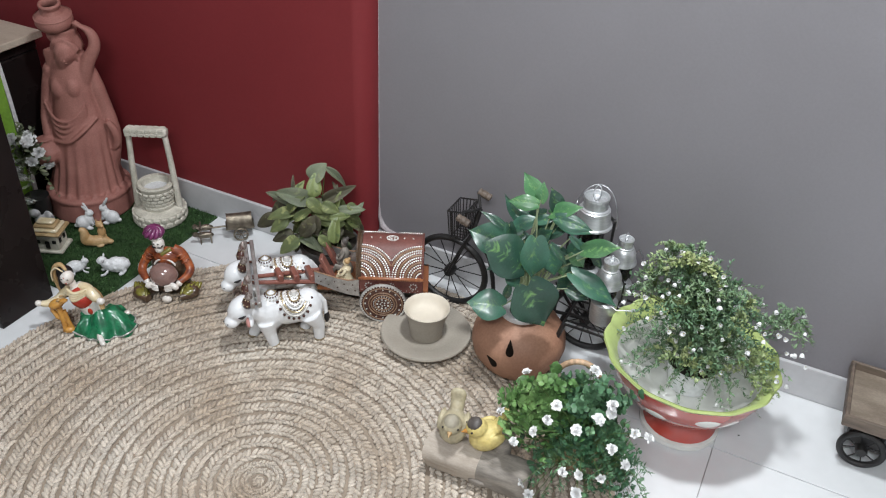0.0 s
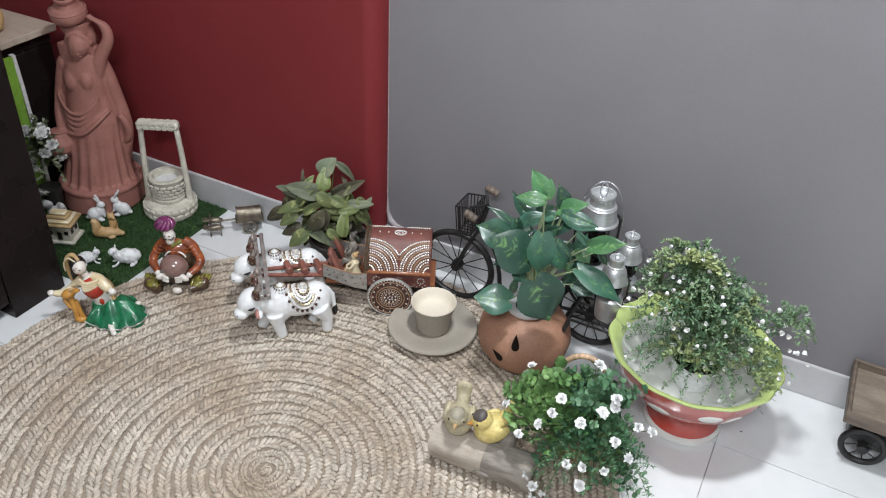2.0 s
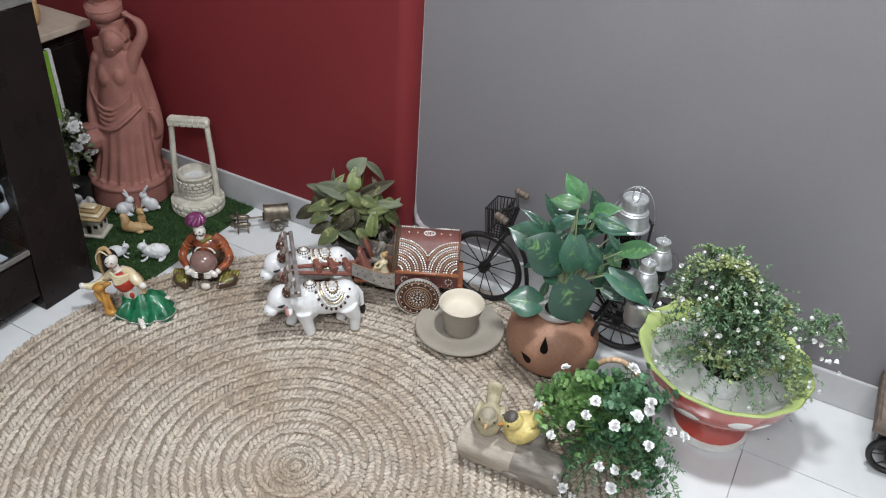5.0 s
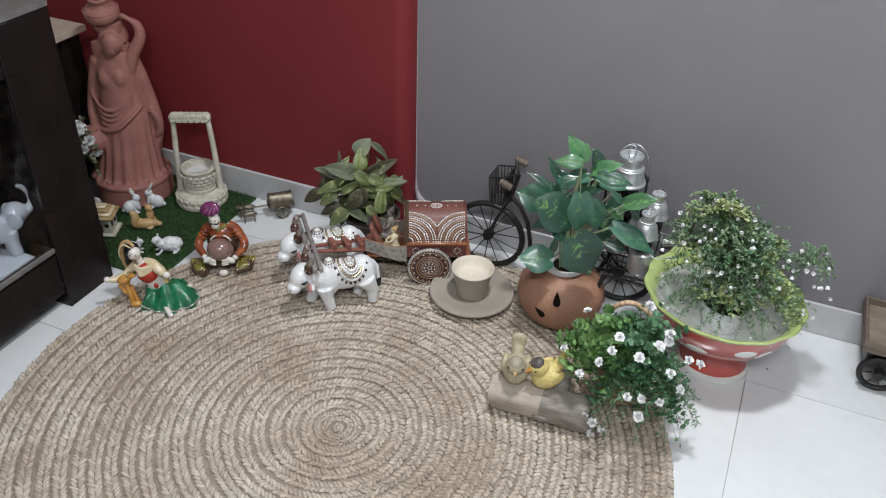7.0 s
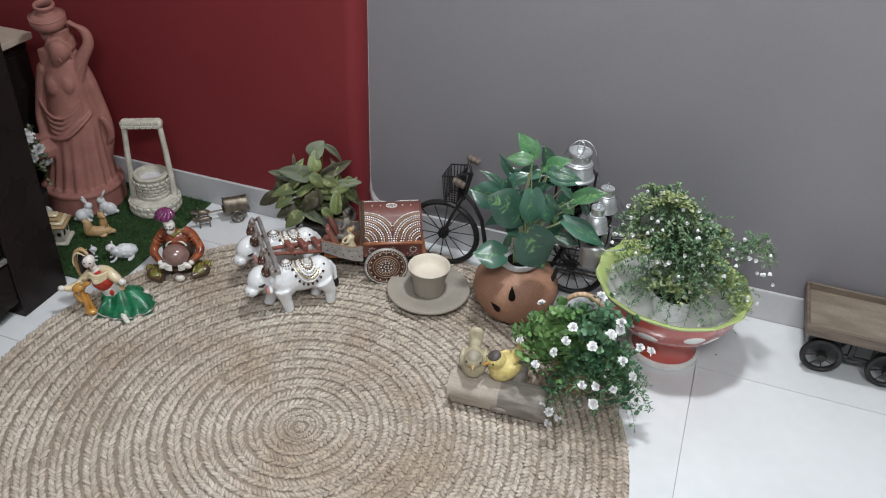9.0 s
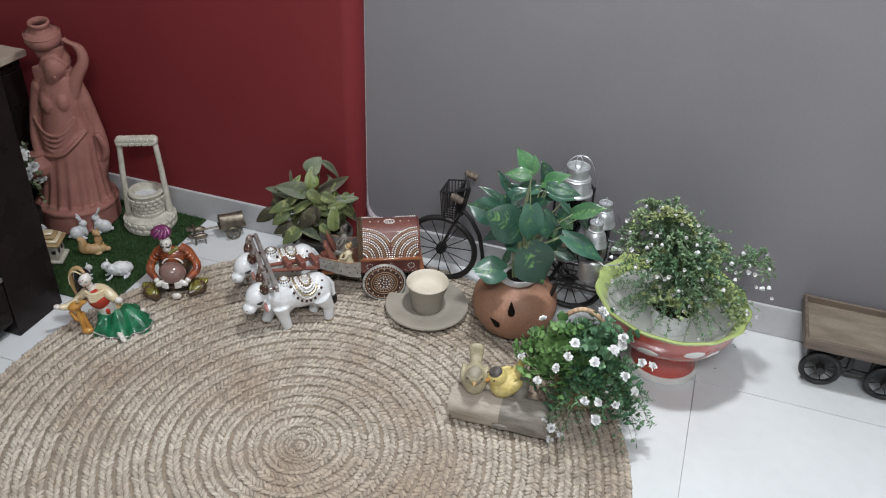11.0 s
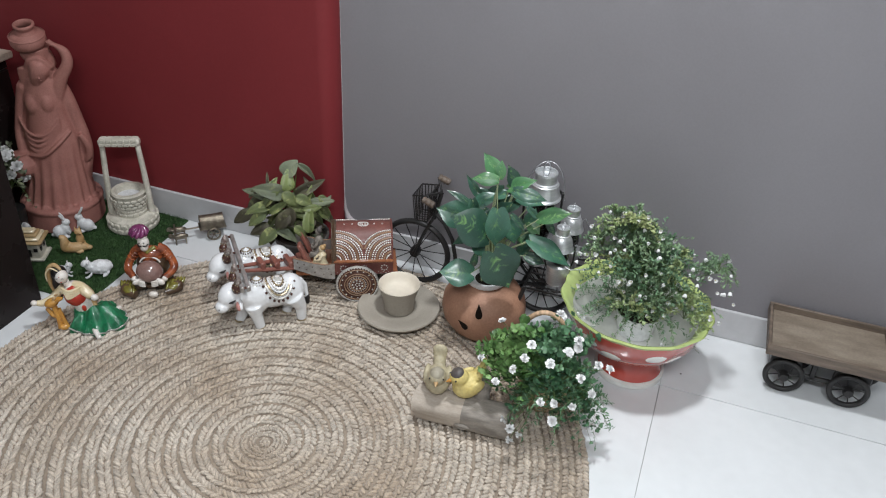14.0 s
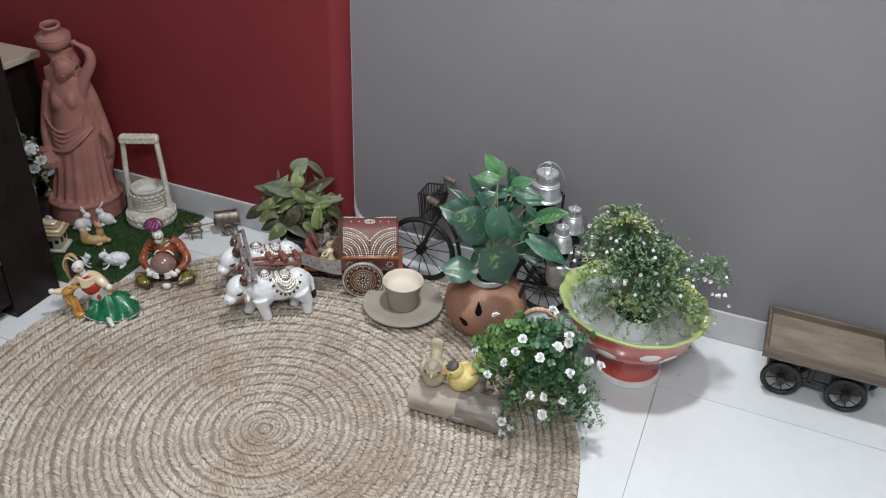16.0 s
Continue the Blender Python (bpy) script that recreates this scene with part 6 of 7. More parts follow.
# ---- log with birds ----
def resin_log():
    root = thing("resin_log", pose(0.512, -0.636, 0.0125, 0, 0, 2) @ Matrix.Diagonal((0.90, 0.90, 0.90, 1)), "grey brown resin log lying on the jute rug", "log ornament")
    rnd = random.Random(12)
    rows = []
    for i in range(25):
        x = 0.27 * i / 24
        row = []
        for j in range(40):
            a = 6.283 * j / 40
            r = 0.048 + 0.0022 * math.sin(5 * a + 9 * x) + 0.0026 * noise.noise(Vector((x * 14, 3 * math.cos(a), 3 * math.sin(a)))) + (0.003 if i in (0, 24) else 0)
            row.append((x + 0.006 * math.sin(2 * a) * (1 if i in (0, 24) else 0), r * math.cos(a), 0.0485 + r * math.sin(a)))
        rows.append(row)
    body = Geo().rings(rows[:13], mi=1, caps=False)
    body.rings(rows[12:], mi=0, caps=False)
    part("bark", body, [M["bark"], M["cutwood"]], root, angle=70)
    part("cut_end", Geo().lathe([(0.0, 0.004), (0.030, 0.005), (0.045, 0.001)], 32, pose(0.004, 0, 0.0485, 0, -90, 0)), M["cutwood"], root, "pale cut end")
    part("cut_end", Geo().lathe([(0.0, 0.004), (0.030, 0.005), (0.045, 0.001)], 32, pose(0.266, 0, 0.0485, 0, 90, 0)), M["cutwood"], root)
    part("stump", Geo().lathe([(0.026, -0.014), (0.022, 0.01), (0.021, 0.034), (0.017, 0.036), (0.0, 0.033)], 18, pose(0.172, 0.030, 0.094, -12, 6, 0) @ Matrix.Diagonal((1, 1, 1.9, 1))), M["bark"], root)
    part("knot", Geo().lathe([(0.0, 0.001), (0.010, 0.004), (0.014, 0.002), (0.016, -0.003)], 16, pose(0.140, -0.0455, 0.032, 105, 0, 0) @ Matrix.Diagonal((1.5, 0.7, 1, 1))), M["bark"], root)
    return root


resin_log()


def bird(tail):
    """tail: half width and height of the raised tail."""
    g = Geo()
    g.ell(0.040, 0.033, 0.034, pose(0, 0, 0.036, 0, -18, 0)).ell(0.024, 0.023, 0.022, pose(-0.024, 0, 0.066)).ell(0.024, 0.016, 0.014, pose(0.030, 0, 0.064, 0, -60, 0))
    for k in range(4):
        g.ell(0.0075, tail[0] * (0.82 + 0.06 * k), tail[1] * 0.34, pose(0.034 + 0.0022 * k, 0, 0.060 + tail[1] * (0.12 + 0.22 * k), 0, 10, 0), u=12, v=8)
    for s in (-1, 1):
        g.ell(0.026, 0.007, 0.017, pose(0.010, s * 0.029, 0.044, 0, -25, s * -8))
    out = Geo().add(fused(g, 0.0025, 3))
    out.ell(0.0175, 0.0170, 0.0115, pose(-0.029, 0, 0.0785, 0, -28, 0), 1, u=14, v=9)
    out.lathe([(0.0, 0.014), (0.004, 0.006), (0.006, 0.0)], 10, pose(-0.045, 0, 0.063, 0, -100, 0), 2)
    for s in (-1, 1):
        out.ell(0.0028, 0.0022, 0.0028, pose(-0.040, s * 0.0165, 0.070), 3, u=8, v=6)
    return out


LOG_TOP = 0.0975
solid("bird_figurine", bird((0.012, 0.044)), [M["birdy"], M["slate"], M["mustard"], M["dark"]], pose(0.632, -0.618, LOG_TOP, 0, 0, 42), "yellow painted bird with a slate cap, perched on the log", "figurine", "birds on the log")
solid("bird_figurine", bird((0.0195, 0.045)), [M["birdg"], M["birdcap"], M["tan"], M["dark"]], pose(0.558, -0.628, LOG_TOP, 0, 0, 104), "olive grey painted bird perched on the log", "figurine", "birds on the log")


# ---- foliage ----
def sprays(g, rnd, origin, count, radius, drop, leaf_len, leaf_w, per, stem, up=0.0, squash=1.0, round_leaf=False, mats=(0, 1), front=0.0):
    """Thin arching stems from origin with small leaves along them. radius: reach in x, y and z."""
    tips = []
    for i in range(count):
        a = rnd.uniform(0, 6.283)
        e = rnd.uniform(-0.35, 1.45) + up
        reach = rnd.uniform(0.55, 1.0) ** 0.6
        d = Vector((math.cos(a) * math.cos(e) * radius[0], math.sin(a) * math.cos(e) * radius[1] - front * rnd.random(), math.sin(e) * radius[2])) * reach
        p0 = Vector(origin)
        p1 = p0 + d * 0.5 + Vector((0, 0, 0.045))
        p2 = p0 + d + Vector((0, 0, -drop * rnd.random() * max(0.0, math.cos(e))))
        pts = [p0.lerp(p1, s).lerp(p1.lerp(p2, s), s) for s in (0, 0.2, 0.4, 0.6, 0.8, 1.0)]
        g.tube(pts, [stem, stem, stem * 0.9, stem * 0.8, stem * 0.7, stem * 0.4], 4, mi=mats[1])
        for k in range(per):
            s = 0.28 + 0.72 * (k + rnd.random()) / per
            q = p0.lerp(p1, s).lerp(p1.lerp(p2, s), s)
            tang = (p2 - p0).normalized()
            o = Vector((rnd.gauss(0, 1), rnd.gauss(0, 1), rnd.gauss(0.5, 0.8))).normalized()
            L, W = leaf_len * rnd.uniform(0.7, 1.25), leaf_w * rnd.uniform(0.75, 1.2)
            m = aim(q, tang * 0.4 + o, rnd.uniform(-0.8, 0.8))
            if round_leaf:
                g.put([(0, 0, 0), (L * 0.3, W * 0.45, 0.001), (L * 0.75, W * 0.42, 0.0005), (L, 0, -0.001), (L * 0.75, -W * 0.42, 0.0005), (L * 0.3, -W * 0.45, 0.001)], [(0, 1, 2, 3), (0, 3, 4, 5)], m, mats[0])
            else:
                g.put([(0, 0, 0), (L * 0.45, W * 0.5, 0.0006), (L, 0, -0.001), (L * 0.45, -W * 0.5, 0.0006)], [(0, 1, 2), (0, 2, 3)], m, mats[0])
        tips.append((p2, (p2 - p1).normalized()))
    return tips


def whorls(g, rnd, origin, count, radius, drop, leaf, per, up=0.0):
    """Arching stems with rings of small round leaves at steps along them and a rosette at the tip."""
    for i in range(count):
        a, e = rnd.uniform(0, 6.283), rnd.uniform(-0.35, 1.45) + up
        reach = rnd.uniform(0.5, 1.0) ** 0.6
        d = Vector((math.cos(a) * math.cos(e) * radius[0], math.sin(a) * math.cos(e) * radius[1], math.sin(e) * radius[2])) * reach
        p0 = Vector(origin)
        p1 = p0 + d * 0.5 + Vector((0, 0, 0.04))
        p2 = p0 + d + Vector((0, 0, -drop * rnd.random() * max(0.0, math.cos(e))))
        g.tube([p0.lerp(p1, s).lerp(p1.lerp(p2, s), s) for s in (0, 0.25, 0.5, 0.75, 1.0)], [0.0009, 0.0008, 0.0008, 0.0007, 0.0004], 4, mi=1)
        for k in range(per):
            s = 0.40 + 0.60 * (k + (0.5 * rnd.random() if k < per - 1 else 1.0)) / per
            s = min(s, 1.0)
            q = p0.lerp(p1, s).lerp(p1.lerp(p2, s), s)
            axis = ((p1 - p0) * (1 - s) + (p2 - p1) * s).normalized()
            base = axis.to_track_quat("Z", "Y").to_matrix().to_4x4()
            n = rnd.choice((4, 5, 6))
            open_up = rnd.uniform(15, 50)
            turn = rnd.uniform(0, 360)
            for j in range(n):
                L = leaf * rnd.uniform(0.65, 1.15) * (0.85 if k == per - 1 else 1.0)
                m = Matrix.Translation(q) @ base @ pose(0, 0, 0, 0, 0, turn + 360 * j / n + rnd.uniform(-15, 15)) @ pose(0, 0, 0, rnd.uniform(-20, 20), -open_up + rnd.uniform(-15, 15), 0)
                W = L * 0.80
                g.put([(L * 0.12, 0, 0), (L * 0.40, W * 0.42, L * 0.06), (L * 0.80, W * 0.46, L * 0.05), (L, 0, -L * 0.08), (L * 0.80, -W * 0.46, L * 0.05), (L * 0.40, -W * 0.42, L * 0.06)], [(0, 1, 2, 3), (0, 3, 4, 5)], m, 0)


def double_flower(seed=0):
    g = Geo()
    rnd = random.Random(seed)
    for ring, (n, r, tilt) in enumerate(((8, 0.0142, 10), (8, 0.0126, 30), (7, 0.0102, 50), (5, 0.0072, 68))):
        for i in range(n):
            tilt += rnd.uniform(-9, 9)
            r *= rnd.uniform(0.93, 1.07)
            g.blade(r, r * 0.74, pose(0, 0, 0.0015 * ring, 0, 0, 360 * (i + 0.5 * ring) / n + rnd.uniform(-14, 14)) @ pose(0, 0, 0, 0, -tilt, 0), 0, n=5, droop=rnd.uniform(-0.2, 0.35), fold=0.5, oval=True)
    g.ell(0.0015, 0.0015, 0.0015, pose(0, 0, 0.004), 1, u=6, v=4)
    return g.mesh("flower", [M["petal"], M["yellow"]], 60)


# each bloom: across, up, towards the room
BLOOMS = [
    (-0.127, 0.345, 0.05), (0.0, 0.374, 0.03), (-0.053, 0.349, 0.12), (-0.064, 0.325, 0.14), (-0.085, 0.297, 0.15), (-0.123, 0.244, 0.14), (-0.163, 0.256, 0.08), (0.046, 0.363, 0.10),
    (0.049, 0.345, 0.10), (0.027, 0.358, 0.14), (0.061, 0.292, 0.14), (0.098, 0.287, 0.08), (0.125, 0.264, 0.06), (0.015, 0.182, 0.17), (-0.016, 0.242, 0.18), (0.015, 0.236, 0.17),
    (0.054, 0.208, 0.14), (-0.094, 0.145, 0.15), (-0.079, 0.119, 0.15), (-0.056, 0.106, 0.15), (-0.076, 0.074, 0.14), (0.092, 0.219, 0.10), (-0.007, 0.33, 0.15),
]


def flower_basket():
    bx = thing("wicker_basket", pose(0.791, -0.467, 0.0125, 0, 0, 8.7), "small round wicker basket with an arched handle", "basket")
    body = Geo()
    for k in range(9):
        z = 0.006 + 0.011 * k
        r = 0.050 + 0.0018 * k
        body.tube([((r + 0.0025 * math.cos(15 * 6.283 * i / 90 + 3.14 * (k % 2))) * math.cos(6.283 * i / 90), (r + 0.0025 * math.cos(15 * 6.283 * i / 90 + 3.14 * (k % 2))) * math.sin(6.283 * i / 90), z) for i in range(90)], 0.0055, 6, closed=True)
    body.lathe([(0.0, 0.001), (0.05, 0.001), (0.05, 0.004), (0.0, 0.004)], 24)
    part("woven_body", body, M["wicker"], bx)
    hd = Geo()
    core = [(-0.014 + 0.074 * math.cos(radians(a)), 0.0, 0.08 + 0.198 * math.sin(radians(a)) ** 0.7) for a in range(0, 181, 4)]
    hd.tube(core, 0.0055, 8)
    for k, p in enumerate(core[:-1]):
        d = (Vector(core[k + 1]) - Vector(p)).normalized()
        hd.lathe([(0.0060, -0.0035), (0.0068, 0.0), (0.0060, 0.0035)], 10, Matrix.Translation(Vector(p).lerp(Vector(core[k + 1]), 0.5)) @ d.to_track_quat("Z", "Y").to_matrix().to_4x4())
    part("handle", hd, M["wicker"], bx, "wrapped cane handle")
    root = thing("white_flower_bush", pose(0.821, -0.546, 0.0, 0, 0, 8.7), "dark green artificial bush with double white flowers", "flowering plant")
    rnd = random.Random(21)
    g = Geo()
    whorls(g, rnd, (0.0, 0.01, 0.16), 125, (0.155, 0.130, 0.175), 0.08, 0.0172, 5)
    whorls(g, rnd, (0.02, -0.04, 0.17), 40, (0.140, 0.11, 0.12), 0.10, 0.0120, 5, up=-0.3)
    tagged(part("foliage", g, [M["leaf_b"], M["stem"]], root, "mass of small round blue green leaves", angle=180), kind="stuff")
    g = Geo()
    whorls(g, rnd, (-0.085, -0.005, 0.205), 64, (0.105, 0.10, 0.115), 0.05, 0.0185, 5)
    tagged(part("foliage", g, [M["leaf_n"], M["stem"]], root, "sprigs of fresh green round leaves", angle=180), kind="stuff")
    thin = Geo()
    sprays(thin, rnd, (0.06, -0.05, 0.15), 22, (0.13, 0.12, 0.05), 0.10, 0.014, 0.0032, 22, 0.0007, up=-0.5)
    sprays(thin, rnd, (-0.03, -0.07, 0.14), 16, (0.09, 0.10, 0.05), 0.09, 0.010, 0.0045, 20, 0.0007, up=-0.5)
    tagged(part("fern_foliage", thin, [M["leaf_b"], M["stem"]], root, "thin drooping fern sprigs", angle=180), kind="stuff")
    kinds = [double_flower(k) for k in range(4)]
    for u, v, w in BLOOMS:
        fm = rnd.choice(kinds)
        p = Vector((u, -w, v))
        d = (p - Vector((0, 0.0, 0.17))).normalized() + Vector((rnd.uniform(-0.7, 0.7), -0.15 + rnd.uniform(-0.5, 0.5), 0.35 + rnd.uniform(-0.5, 0.5)))
        k = rnd.uniform(0.70, 0.94)
        part("flower", fm, None, root, at=Matrix.Translation(p) @ d.to_track_quat("Z", "Y").to_matrix().to_4x4() @ Matrix.Diagonal((k, k, k, 1)))
        c = Vector((u * 0.3, -w * 0.3, 0.14 + 0.3 * (v - 0.14)))
        part("flower_stem", Geo().tube([c, c.lerp(p, 0.5) + Vector((0, 0, 0.012)), p], 0.0008, 5), M["stem"], root)
    return root


flower_basket()


# ---- pedestal bowl ----
BOWL = pose(0.984, -0.238, 0.0)
TIP = Matrix(((1, 0, 0, -0.013), (0, 1, 0, -0.006), (-0.030, -0.017, 1, 0.006), (0, 0, 0, 1)))


def pedestal_bowl():
    root = thing("pedestal_bowl", BOWL, "glazed red pedestal bowl with white petals and a lime rim", "bowl")

    def wavy(a, r, z):
        k = max(0.0, (r - 0.15) / 0.05)
        return 0.0030 * k * math.cos(13 * a), 0.0020 * k * math.cos(13 * a + 0.5)

    part("foot_ring", Geo().lathe([(0.0, 0.0), (0.090, 0.0), (0.0945, 0.004), (0.0945, 0.016), (0.089, 0.020), (0.0, 0.020)], 48), M["whiteglaze"], root, "white glazed foot ring")
    part("pedestal", Geo().lathe([(0.087, 0.0195), (0.084, 0.026), (0.078, 0.040), (0.074, 0.062), (0.074, 0.086), (0.080, 0.106)], 48), M["redglaze"], root, "coral red pedestal")
    part("outside", Geo().lathe([(0.074, 0.086), (0.108, 0.098), (0.144, 0.122), (0.167, 0.154), (0.181, 0.188), (0.189, 0.213)], 96, TIP, wave=wavy), M["redglaze"], root)
    part("inside", Geo().lathe([(0.0, 0.112), (0.060, 0.114), (0.096, 0.122), (0.128, 0.144), (0.150, 0.172), (0.164, 0.196)], 96, TIP, wave=wavy), M["whiteglaze"], root, "white glazed inside")
    part("rim", Geo().lathe([(0.189, 0.211), (0.194, 0.217), (0.1985, 0.223), (0.1965, 0.228), (0.190, 0.2255), (0.180, 0.216), (0.171, 0.206), (0.1635, 0.195)], 128, TIP, wave=wavy), M["lime"], root, "wavy lime green rim")
    prof = [(0.108, 0.098), (0.144, 0.122), (0.167, 0.154), (0.181, 0.188), (0.189, 0.213)]

    def outside(q):
        """A point of the bowl's outer profile, q along its slope from 0 to 0.13."""
        for (r0, z0), (r1, z1) in zip(prof, prof[1:]):
            d = math.hypot(r1 - r0, z1 - z0)
            if q <= d:
                return r0 + (r1 - r0) * q / d, z0 + (z1 - z0) * q / d, (z1 - z0) / d, -(r1 - r0) / d
            q -= d
        return prof[-1] + (0.9, -0.44)

    for pair in range(6):
        for da, q0 in ((-122, 0.098), (-101, 0.074)):
            a0 = radians(60 * pair + da)
            rows = []
            for rho, lift in ((0.02, 0.0016), (0.4, 0.0016), (0.8, 0.0015), (1.0, -0.0006)):
                row = []
                for t in range(24):
                    r, z, nr, nz = outside(q0 + 0.017 * rho * math.sin(6.283 * t / 24))
                    a = a0 + 0.029 * rho * math.cos(6.283 * t / 24) / r
                    dr, dz = wavy(a, r, z)
                    row.append(((r + dr + nr * lift) * math.cos(a), (r + dr + nr * lift) * math.sin(a), z + dz + nz * lift))
                rows.append(row)
            part("petal", Geo().rings(rows, TIP, caps=False), M["whiteglaze"], root, "white painted petal")
    return root


pedestal_bowl()


def bell_flower():
    g = Geo()
    g.lathe([(0.0012, 0.0), (0.0042, 0.002), (0.0052, 0.006), (0.0062, 0.0095)], 8, wave=lambda a, r, z: (0.0008 * math.cos(5 * a) if z > 0.008 else 0, 0))
    g.ell(0.0014, 0.0014, 0.0014, pose(0, 0, 0.004), 1, u=5, v=4)
    return g.mesh("flower", [M["petal"], M["yellow"]], 60)


def bell_plant():
    pot = thing("white_pot", BOWL @ pose(-0.004, 0.010, 0.1205), "small white plastic pot standing in the bowl", "pot")
    part("body", Geo().lathe([(0.0, 0.0), (0.046, 0.0), (0.054, 0.045), (0.059, 0.062), (0.060, 0.068), (0.057, 0.069), (0.054, 0.058), (0.0, 0.056)], 32), M["plastic_w"], pot)
    part("soil", Geo().lathe([(0.0, 0.064), (0.03, 0.0635), (0.055, 0.062)], 20), M["soil"], pot)
    root = thing("bell_flower_bush", BOWL @ pose(-0.002, 0.010, 0.010, 0, 0, 3), "feathery green artificial bush with tiny white bell flowers", "flowering plant")
    rnd = random.Random(33)
    g = Geo()
    tips = sprays(g, rnd, (-0.005, 0.0, 0.205), 105, (0.195, 0.170, 0.255), 0.04, 0.0130, 0.0044, 36, 0.0006, up=0.12)
    tips += sprays(g, rnd, (-0.025, 0.0, 0.29), 64, (0.195, 0.14, 0.165), 0.02, 0.0115, 0.0052, 32, 0.0006, up=0.0, round_leaf=True)
    tagged(part("foliage", g, [M["leaf_k"], M["stem"]], root, "deep green inner sprigs, darkened for the shade inside the bush", angle=180), kind="stuff")
    g = Geo()
    tips += sprays(g, rnd, (-0.02, 0.0, 0.345), 52, (0.185, 0.12, 0.110), 0.02, 0.0105, 0.0048, 26, 0.0005, up=0.1)
    tips += sprays(g, rnd, (0.05, -0.02, 0.23), 34, (0.17, 0.12, 0.14), 0.10, 0.012, 0.0045, 34, 0.0006, up=-0.1)
    tips += sprays(g, rnd, (0.0, -0.035, 0.195), 54, (0.115, 0.055, 0.080), 0.03, 0.0125, 0.0042, 26, 0.0006, up=0.1)
    tips += sprays(g, rnd, (-0.055, 0.01, 0.405), 30, (0.105, 0.07, 0.075), 0.02, 0.0105, 0.0048, 24, 0.0005, up=0.0)
    tips += sprays(g, rnd, (-0.125, 0.0, 0.355), 20, (0.065, 0.06, 0.065), 0.03, 0.0110, 0.0046, 22, 0.0005, up=0.0)
    g.tube([(-0.01, 0, 0.24), (-0.03, 0.005, 0.33), (-0.055, 0.01, 0.405)], 0.0011, 5, mi=1)
    tips += sprays(g, rnd, (-0.105, 0.01, 0.415), 22, (0.062, 0.05, 0.058), 0.02, 0.0105, 0.0048, 22, 0.0005, up=0.0)
    g.tube([(-0.012, 0, 0.24), (-0.06, 0.005, 0.34), (-0.105, 0.01, 0.415)], 0.0011, 5, mi=1)
    g.tube([(-0.015, 0, 0.24), (-0.07, 0.0, 0.31), (-0.125, 0.0, 0.355)], 0.0011, 5, mi=1)
    tips += sprays(g, rnd, (0.165, 0.01, 0.335), 24, (0.075, 0.06, 0.055), 0.05, 0.0115, 0.0046, 26, 0.0006, up=-0.1)
    g.tube([(0.02, 0, 0.22), (0.09, 0.005, 0.30), (0.165, 0.01, 0.335)], 0.0012, 5, mi=1)
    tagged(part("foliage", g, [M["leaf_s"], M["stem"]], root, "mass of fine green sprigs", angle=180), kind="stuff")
    g = Geo()
    for o, n, r in (((-0.060, -0.02, 0.425), 16, (0.075, 0.05, 0.05)), ((-0.075, -0.02, 0.300), 11, (0.09, 0.07, 0.08)), ((0.11, -0.06, 0.225), 13, (0.085, 0.05, 0.08)), ((-0.03, -0.08, 0.225), 10, (0.10, 0.05, 0.06)), ((0.07, -0.02, 0.35), 8, (0.06, 0.05, 0.05))):
        sprays(g, rnd, o, n, r, 0.03, 0.0120, 0.0062, 24, 0.0005, up=0.1, round_leaf=n in (11, 16))
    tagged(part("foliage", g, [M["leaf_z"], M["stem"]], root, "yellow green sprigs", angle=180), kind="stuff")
    fm = bell_flower()
    for p, d in rnd.sample(tips, 118) + tips[-12:]:
        q = p + Vector((rnd.uniform(-0.01, 0.01), rnd.uniform(-0.02, 0.0), rnd.uniform(-0.012, 0.006)))
        n = Vector((rnd.uniform(-0.6, 0.6), -0.7, rnd.uniform(-0.9, 0.5)))
        part("flower", fm, None, root, at=Matrix.Translation(q) @ n.to_track_quat("Z", "Y").to_matrix().to_4x4() @ Matrix.Scale(rnd.uniform(0.70, 1.0), 4))
    return root


bell_plant()


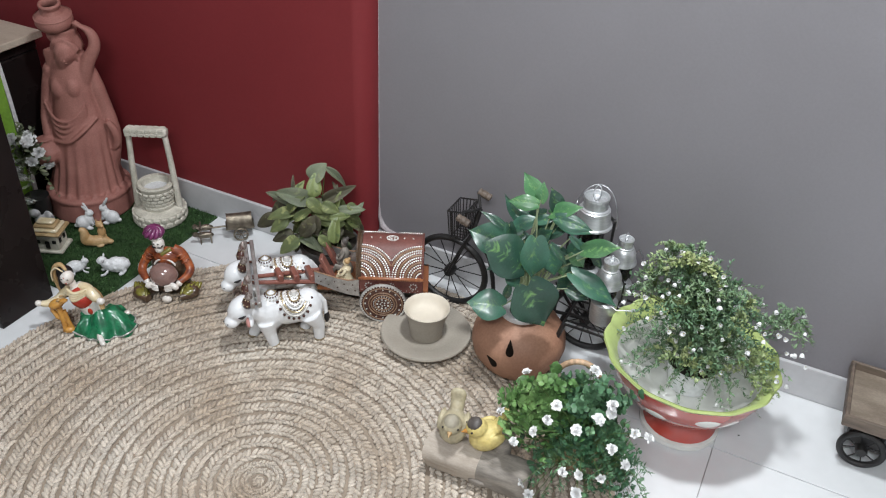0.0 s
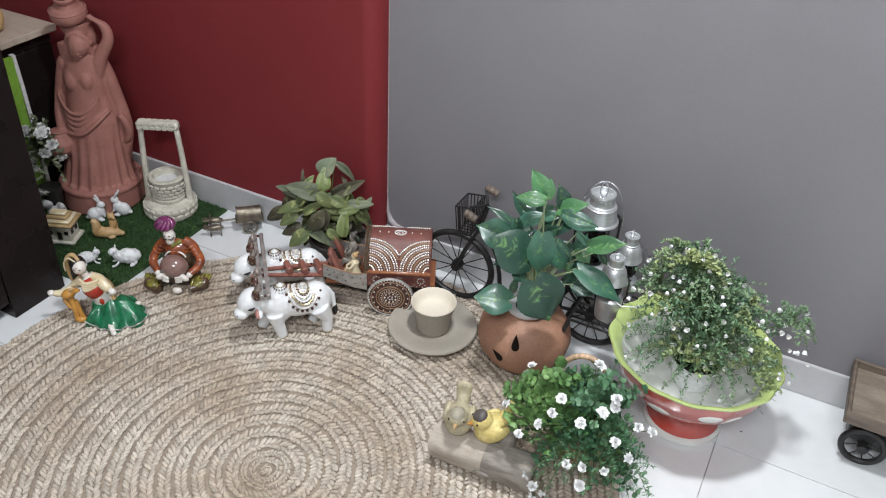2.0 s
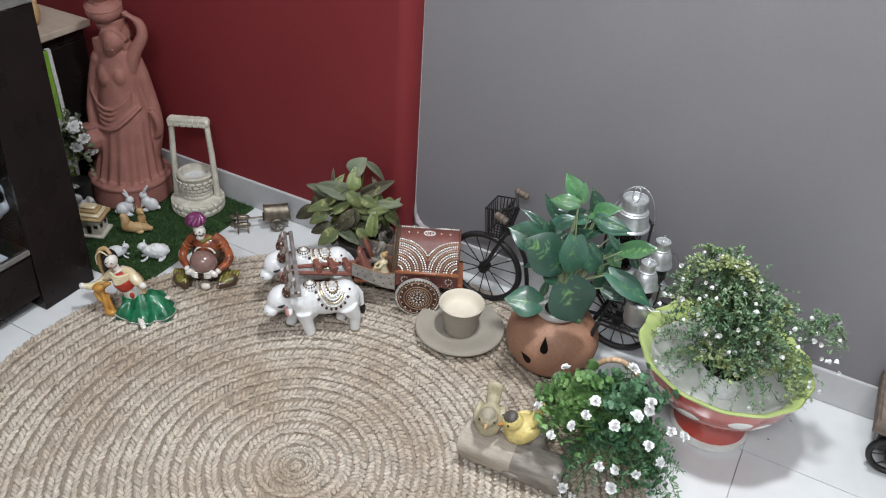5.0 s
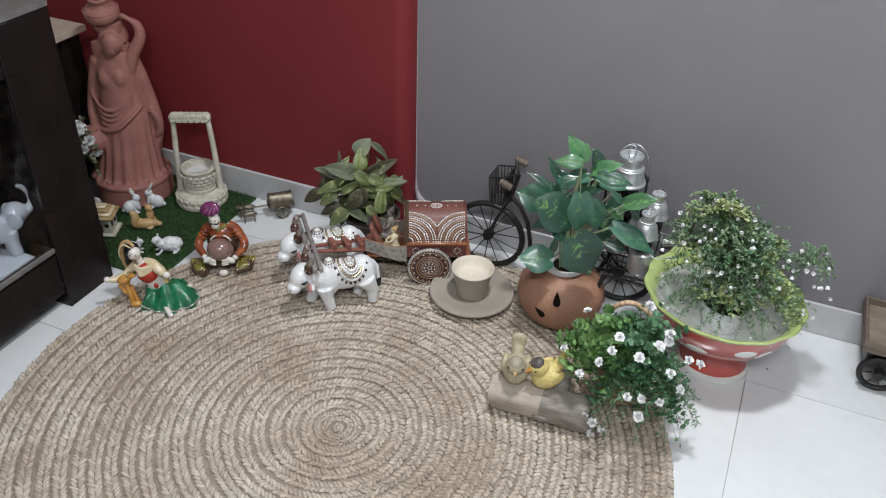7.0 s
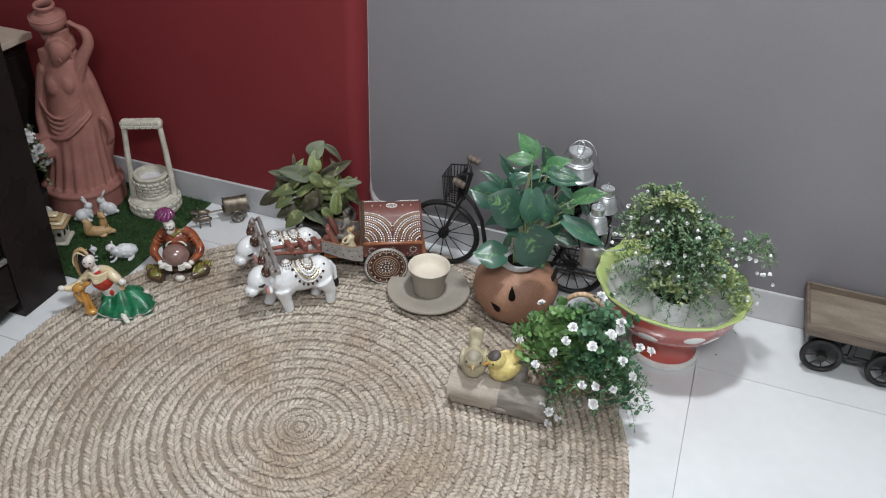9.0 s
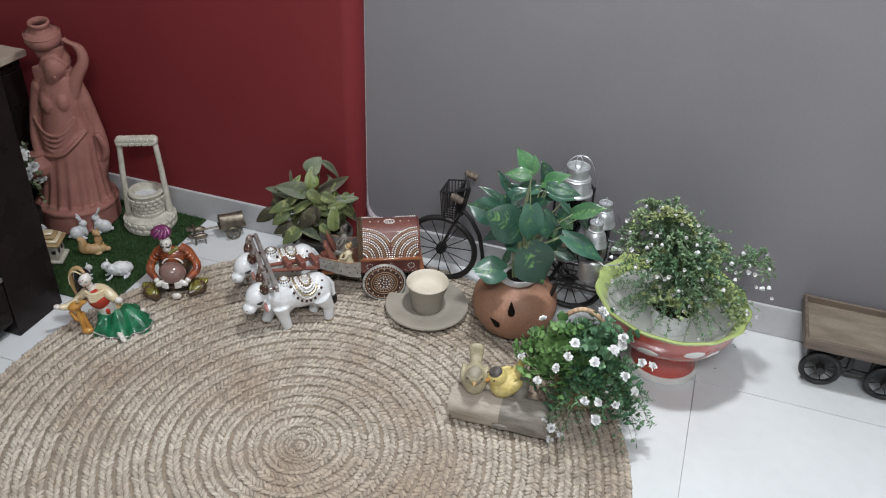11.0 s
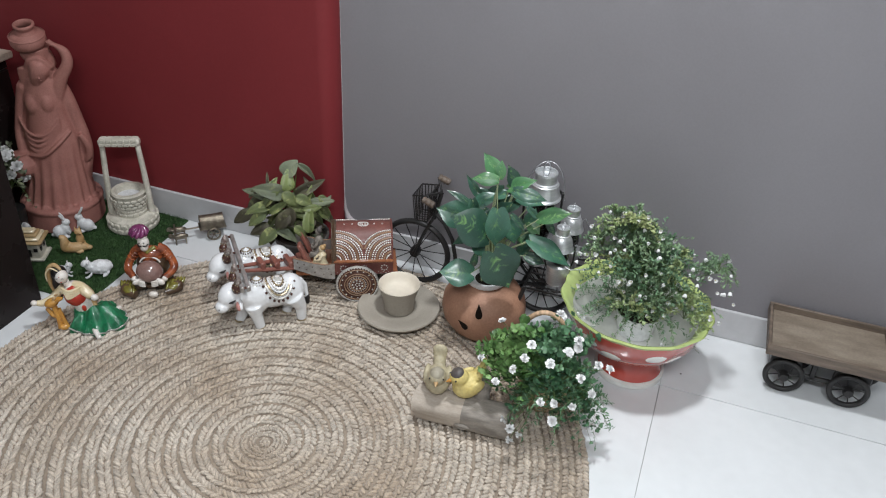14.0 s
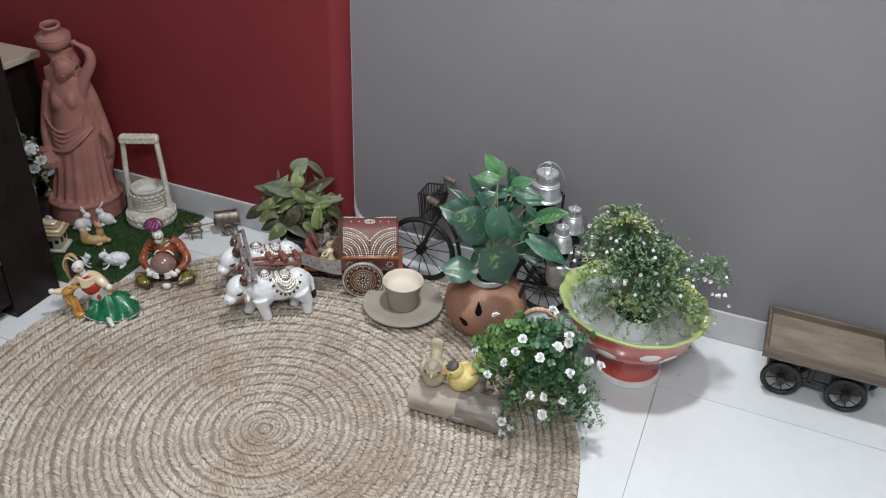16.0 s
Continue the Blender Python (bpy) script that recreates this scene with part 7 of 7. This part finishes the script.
# ---- wooden trolley ----
def trolley():
    root = thing("toy_trolley", pose(1.316, -0.006, 0.0), "small worn wooden flatbed trolley on black spoked wheels", "trolley ornament")
    L, D, z = 0.309, 0.206, 0.138
    part("tray_board", Geo().box(L - 0.010, D - 0.010, 0.010, pose(L / 2, -D / 2, z + 0.006), bevel=0.0012), M["woodpale"], root, "worn scratched tray board")
    for y in (-0.004, -D + 0.004):
        part("edge_rail", Geo().box(L, 0.008, 0.032, pose(L / 2, y, z + 0.015), bevel=0.002), M["wood"], root)
    for x in (0.005, L - 0.005):
        part("edge_rail", Geo().box(0.009, D - 0.0165, 0.032, pose(x, -D / 2, z + 0.0148), bevel=0.002), M["wood"], root)
    for y in (-0.050, -D + 0.052):
        part("beam", Geo().box(L - 0.05, 0.012, 0.018, pose(L / 2, y, z - 0.010), bevel=0.002), M["black"], root)
        part("beam", Geo().box(L - 0.10, 0.010, 0.014, pose(L / 2, y, 0.058), bevel=0.002), M["black"], root)
        for x in (0.072, 0.135, 0.190, 0.237):
            part("strut", Geo().box(0.014, 0.010, 0.068, pose(x, y, 0.090), bevel=0.002), M["black"], root)
    for x in (0.064, 0.236):
        part("bracket", Geo().box(0.080, 0.098, 0.074, pose(x, -0.112, 0.096), bevel=0.004), M["black"], root)
    for x, far in ((0.066, 0.092), (0.228, 0.268)):
        wheel_parts(root, "wheel", (x, -D + 0.040, 0.0535), 0.046, 0.0075, 8, 0.014)
        wheel_parts(root, "wheel", (far, -0.060, 0.0535), 0.046, 0.0075, 8, 0.014)
        part("axle", Geo().tube([(far, -0.046, 0.0535), (x, -D + 0.028, 0.0535)], 0.005, 8), M["black"], root)
    return root


trolley()


# ---- flowers and vase between the cabinets ----
def corner_flowers():
    sheet = thing("green_carton", pose(-1.030, -0.350, 0.010, 0, 0, 0), "bright green folded carton with a white edge beside the table", "carton")
    body = Geo().rings([[(x - 0.004, y, z) for x, y in ((0.0, 0.0), (-0.030, -0.13), (-0.044, -0.126), (-0.014, 0.0))] for x, z in ((0.0, 0.0), (-0.002, 0.25), (-0.006, 0.40), (-0.012, 0.505))])
    part("panel", body, M["vase"], sheet)
    part("white_edge", Geo().rings([[(x + dx, dy, z) for dx, dy in ((0.004, 0.001), (0.003, 0.014), (-0.012, 0.018), (-0.016, 0.004))] for x, z in ((0.0, 0.0), (-0.002, 0.25), (-0.006, 0.40), (-0.012, 0.507))]), M["plastic_w"], sheet, "white edge strip")
    root = thing("white_rose_bunch", pose(-0.985, -0.377, 0.0095, 0, 0, 20), "bunch of artificial white roses with grey green leaves on turf", "flowering plant")
    part("cup", Geo().lathe([(0.0, 0.0), (0.028, 0.0), (0.034, 0.06), (0.036, 0.105), (0.032, 0.105), (0.0, 0.10)], 20), M["plastic_b"], root)
    rnd = random.Random(5)
    g = Geo()
    tips = sprays(g, rnd, (0.016, 0.0, 0.180), 42, (0.066, 0.05, 0.190), 0.06, 0.020, 0.012, 7, 0.001, round_leaf=True)
    tagged(part("foliage", g, [M["leaf_g"], M["stem"]], root, angle=180), kind="stuff")
    fm = double_flower(7)
    for p, d in tips[:16]:
        part("flower", fm, None, root, at=Matrix.Translation(p) @ (d + Vector((0, -0.6, 0.4))).to_track_quat("Z", "Y").to_matrix().to_4x4() @ Matrix.Scale(1.45, 4))
    return root


corner_flowers()
solid("floor_crumb", Geo().ell(0.003, 0.002, 0.0012, u=8, v=5), M["dark"], pose(1.125, -0.210, 0.0012), "tiny dark crumb on the white tile", "crumb")


# ---- floor tiles ----
floor = solid("floor", Geo().box(6.3, 5.3, 0.05, pose(0.6, -2.45, -0.0285), bevel=0.001), M["grout"], I4, "large glossy white floor tiles with dark joints", "floor", kind="structure")
full = Geo().box(0.5986, 0.5986, 0.012, bevel=0.0007).mesh("tile", M["tile"])
edge = Geo().box(0.5986, 0.36, 0.012, bevel=0.0007).mesh("tile", M["tile"])
lay = pose(1.077, -0.278, -0.006, 0, 0, -0.4)     # the grid is laid a little askew to the wall
for i in range(-6, 5):
    part("tile", edge, M["tile"], floor, at=lay @ pose(0.6 * i + 0.3, 0.1820, 0))
    for j in range(8):
        part("tile", full, M["tile"], floor, at=lay @ pose(0.6 * i + 0.3, -0.3 - 0.6 * j, 0))
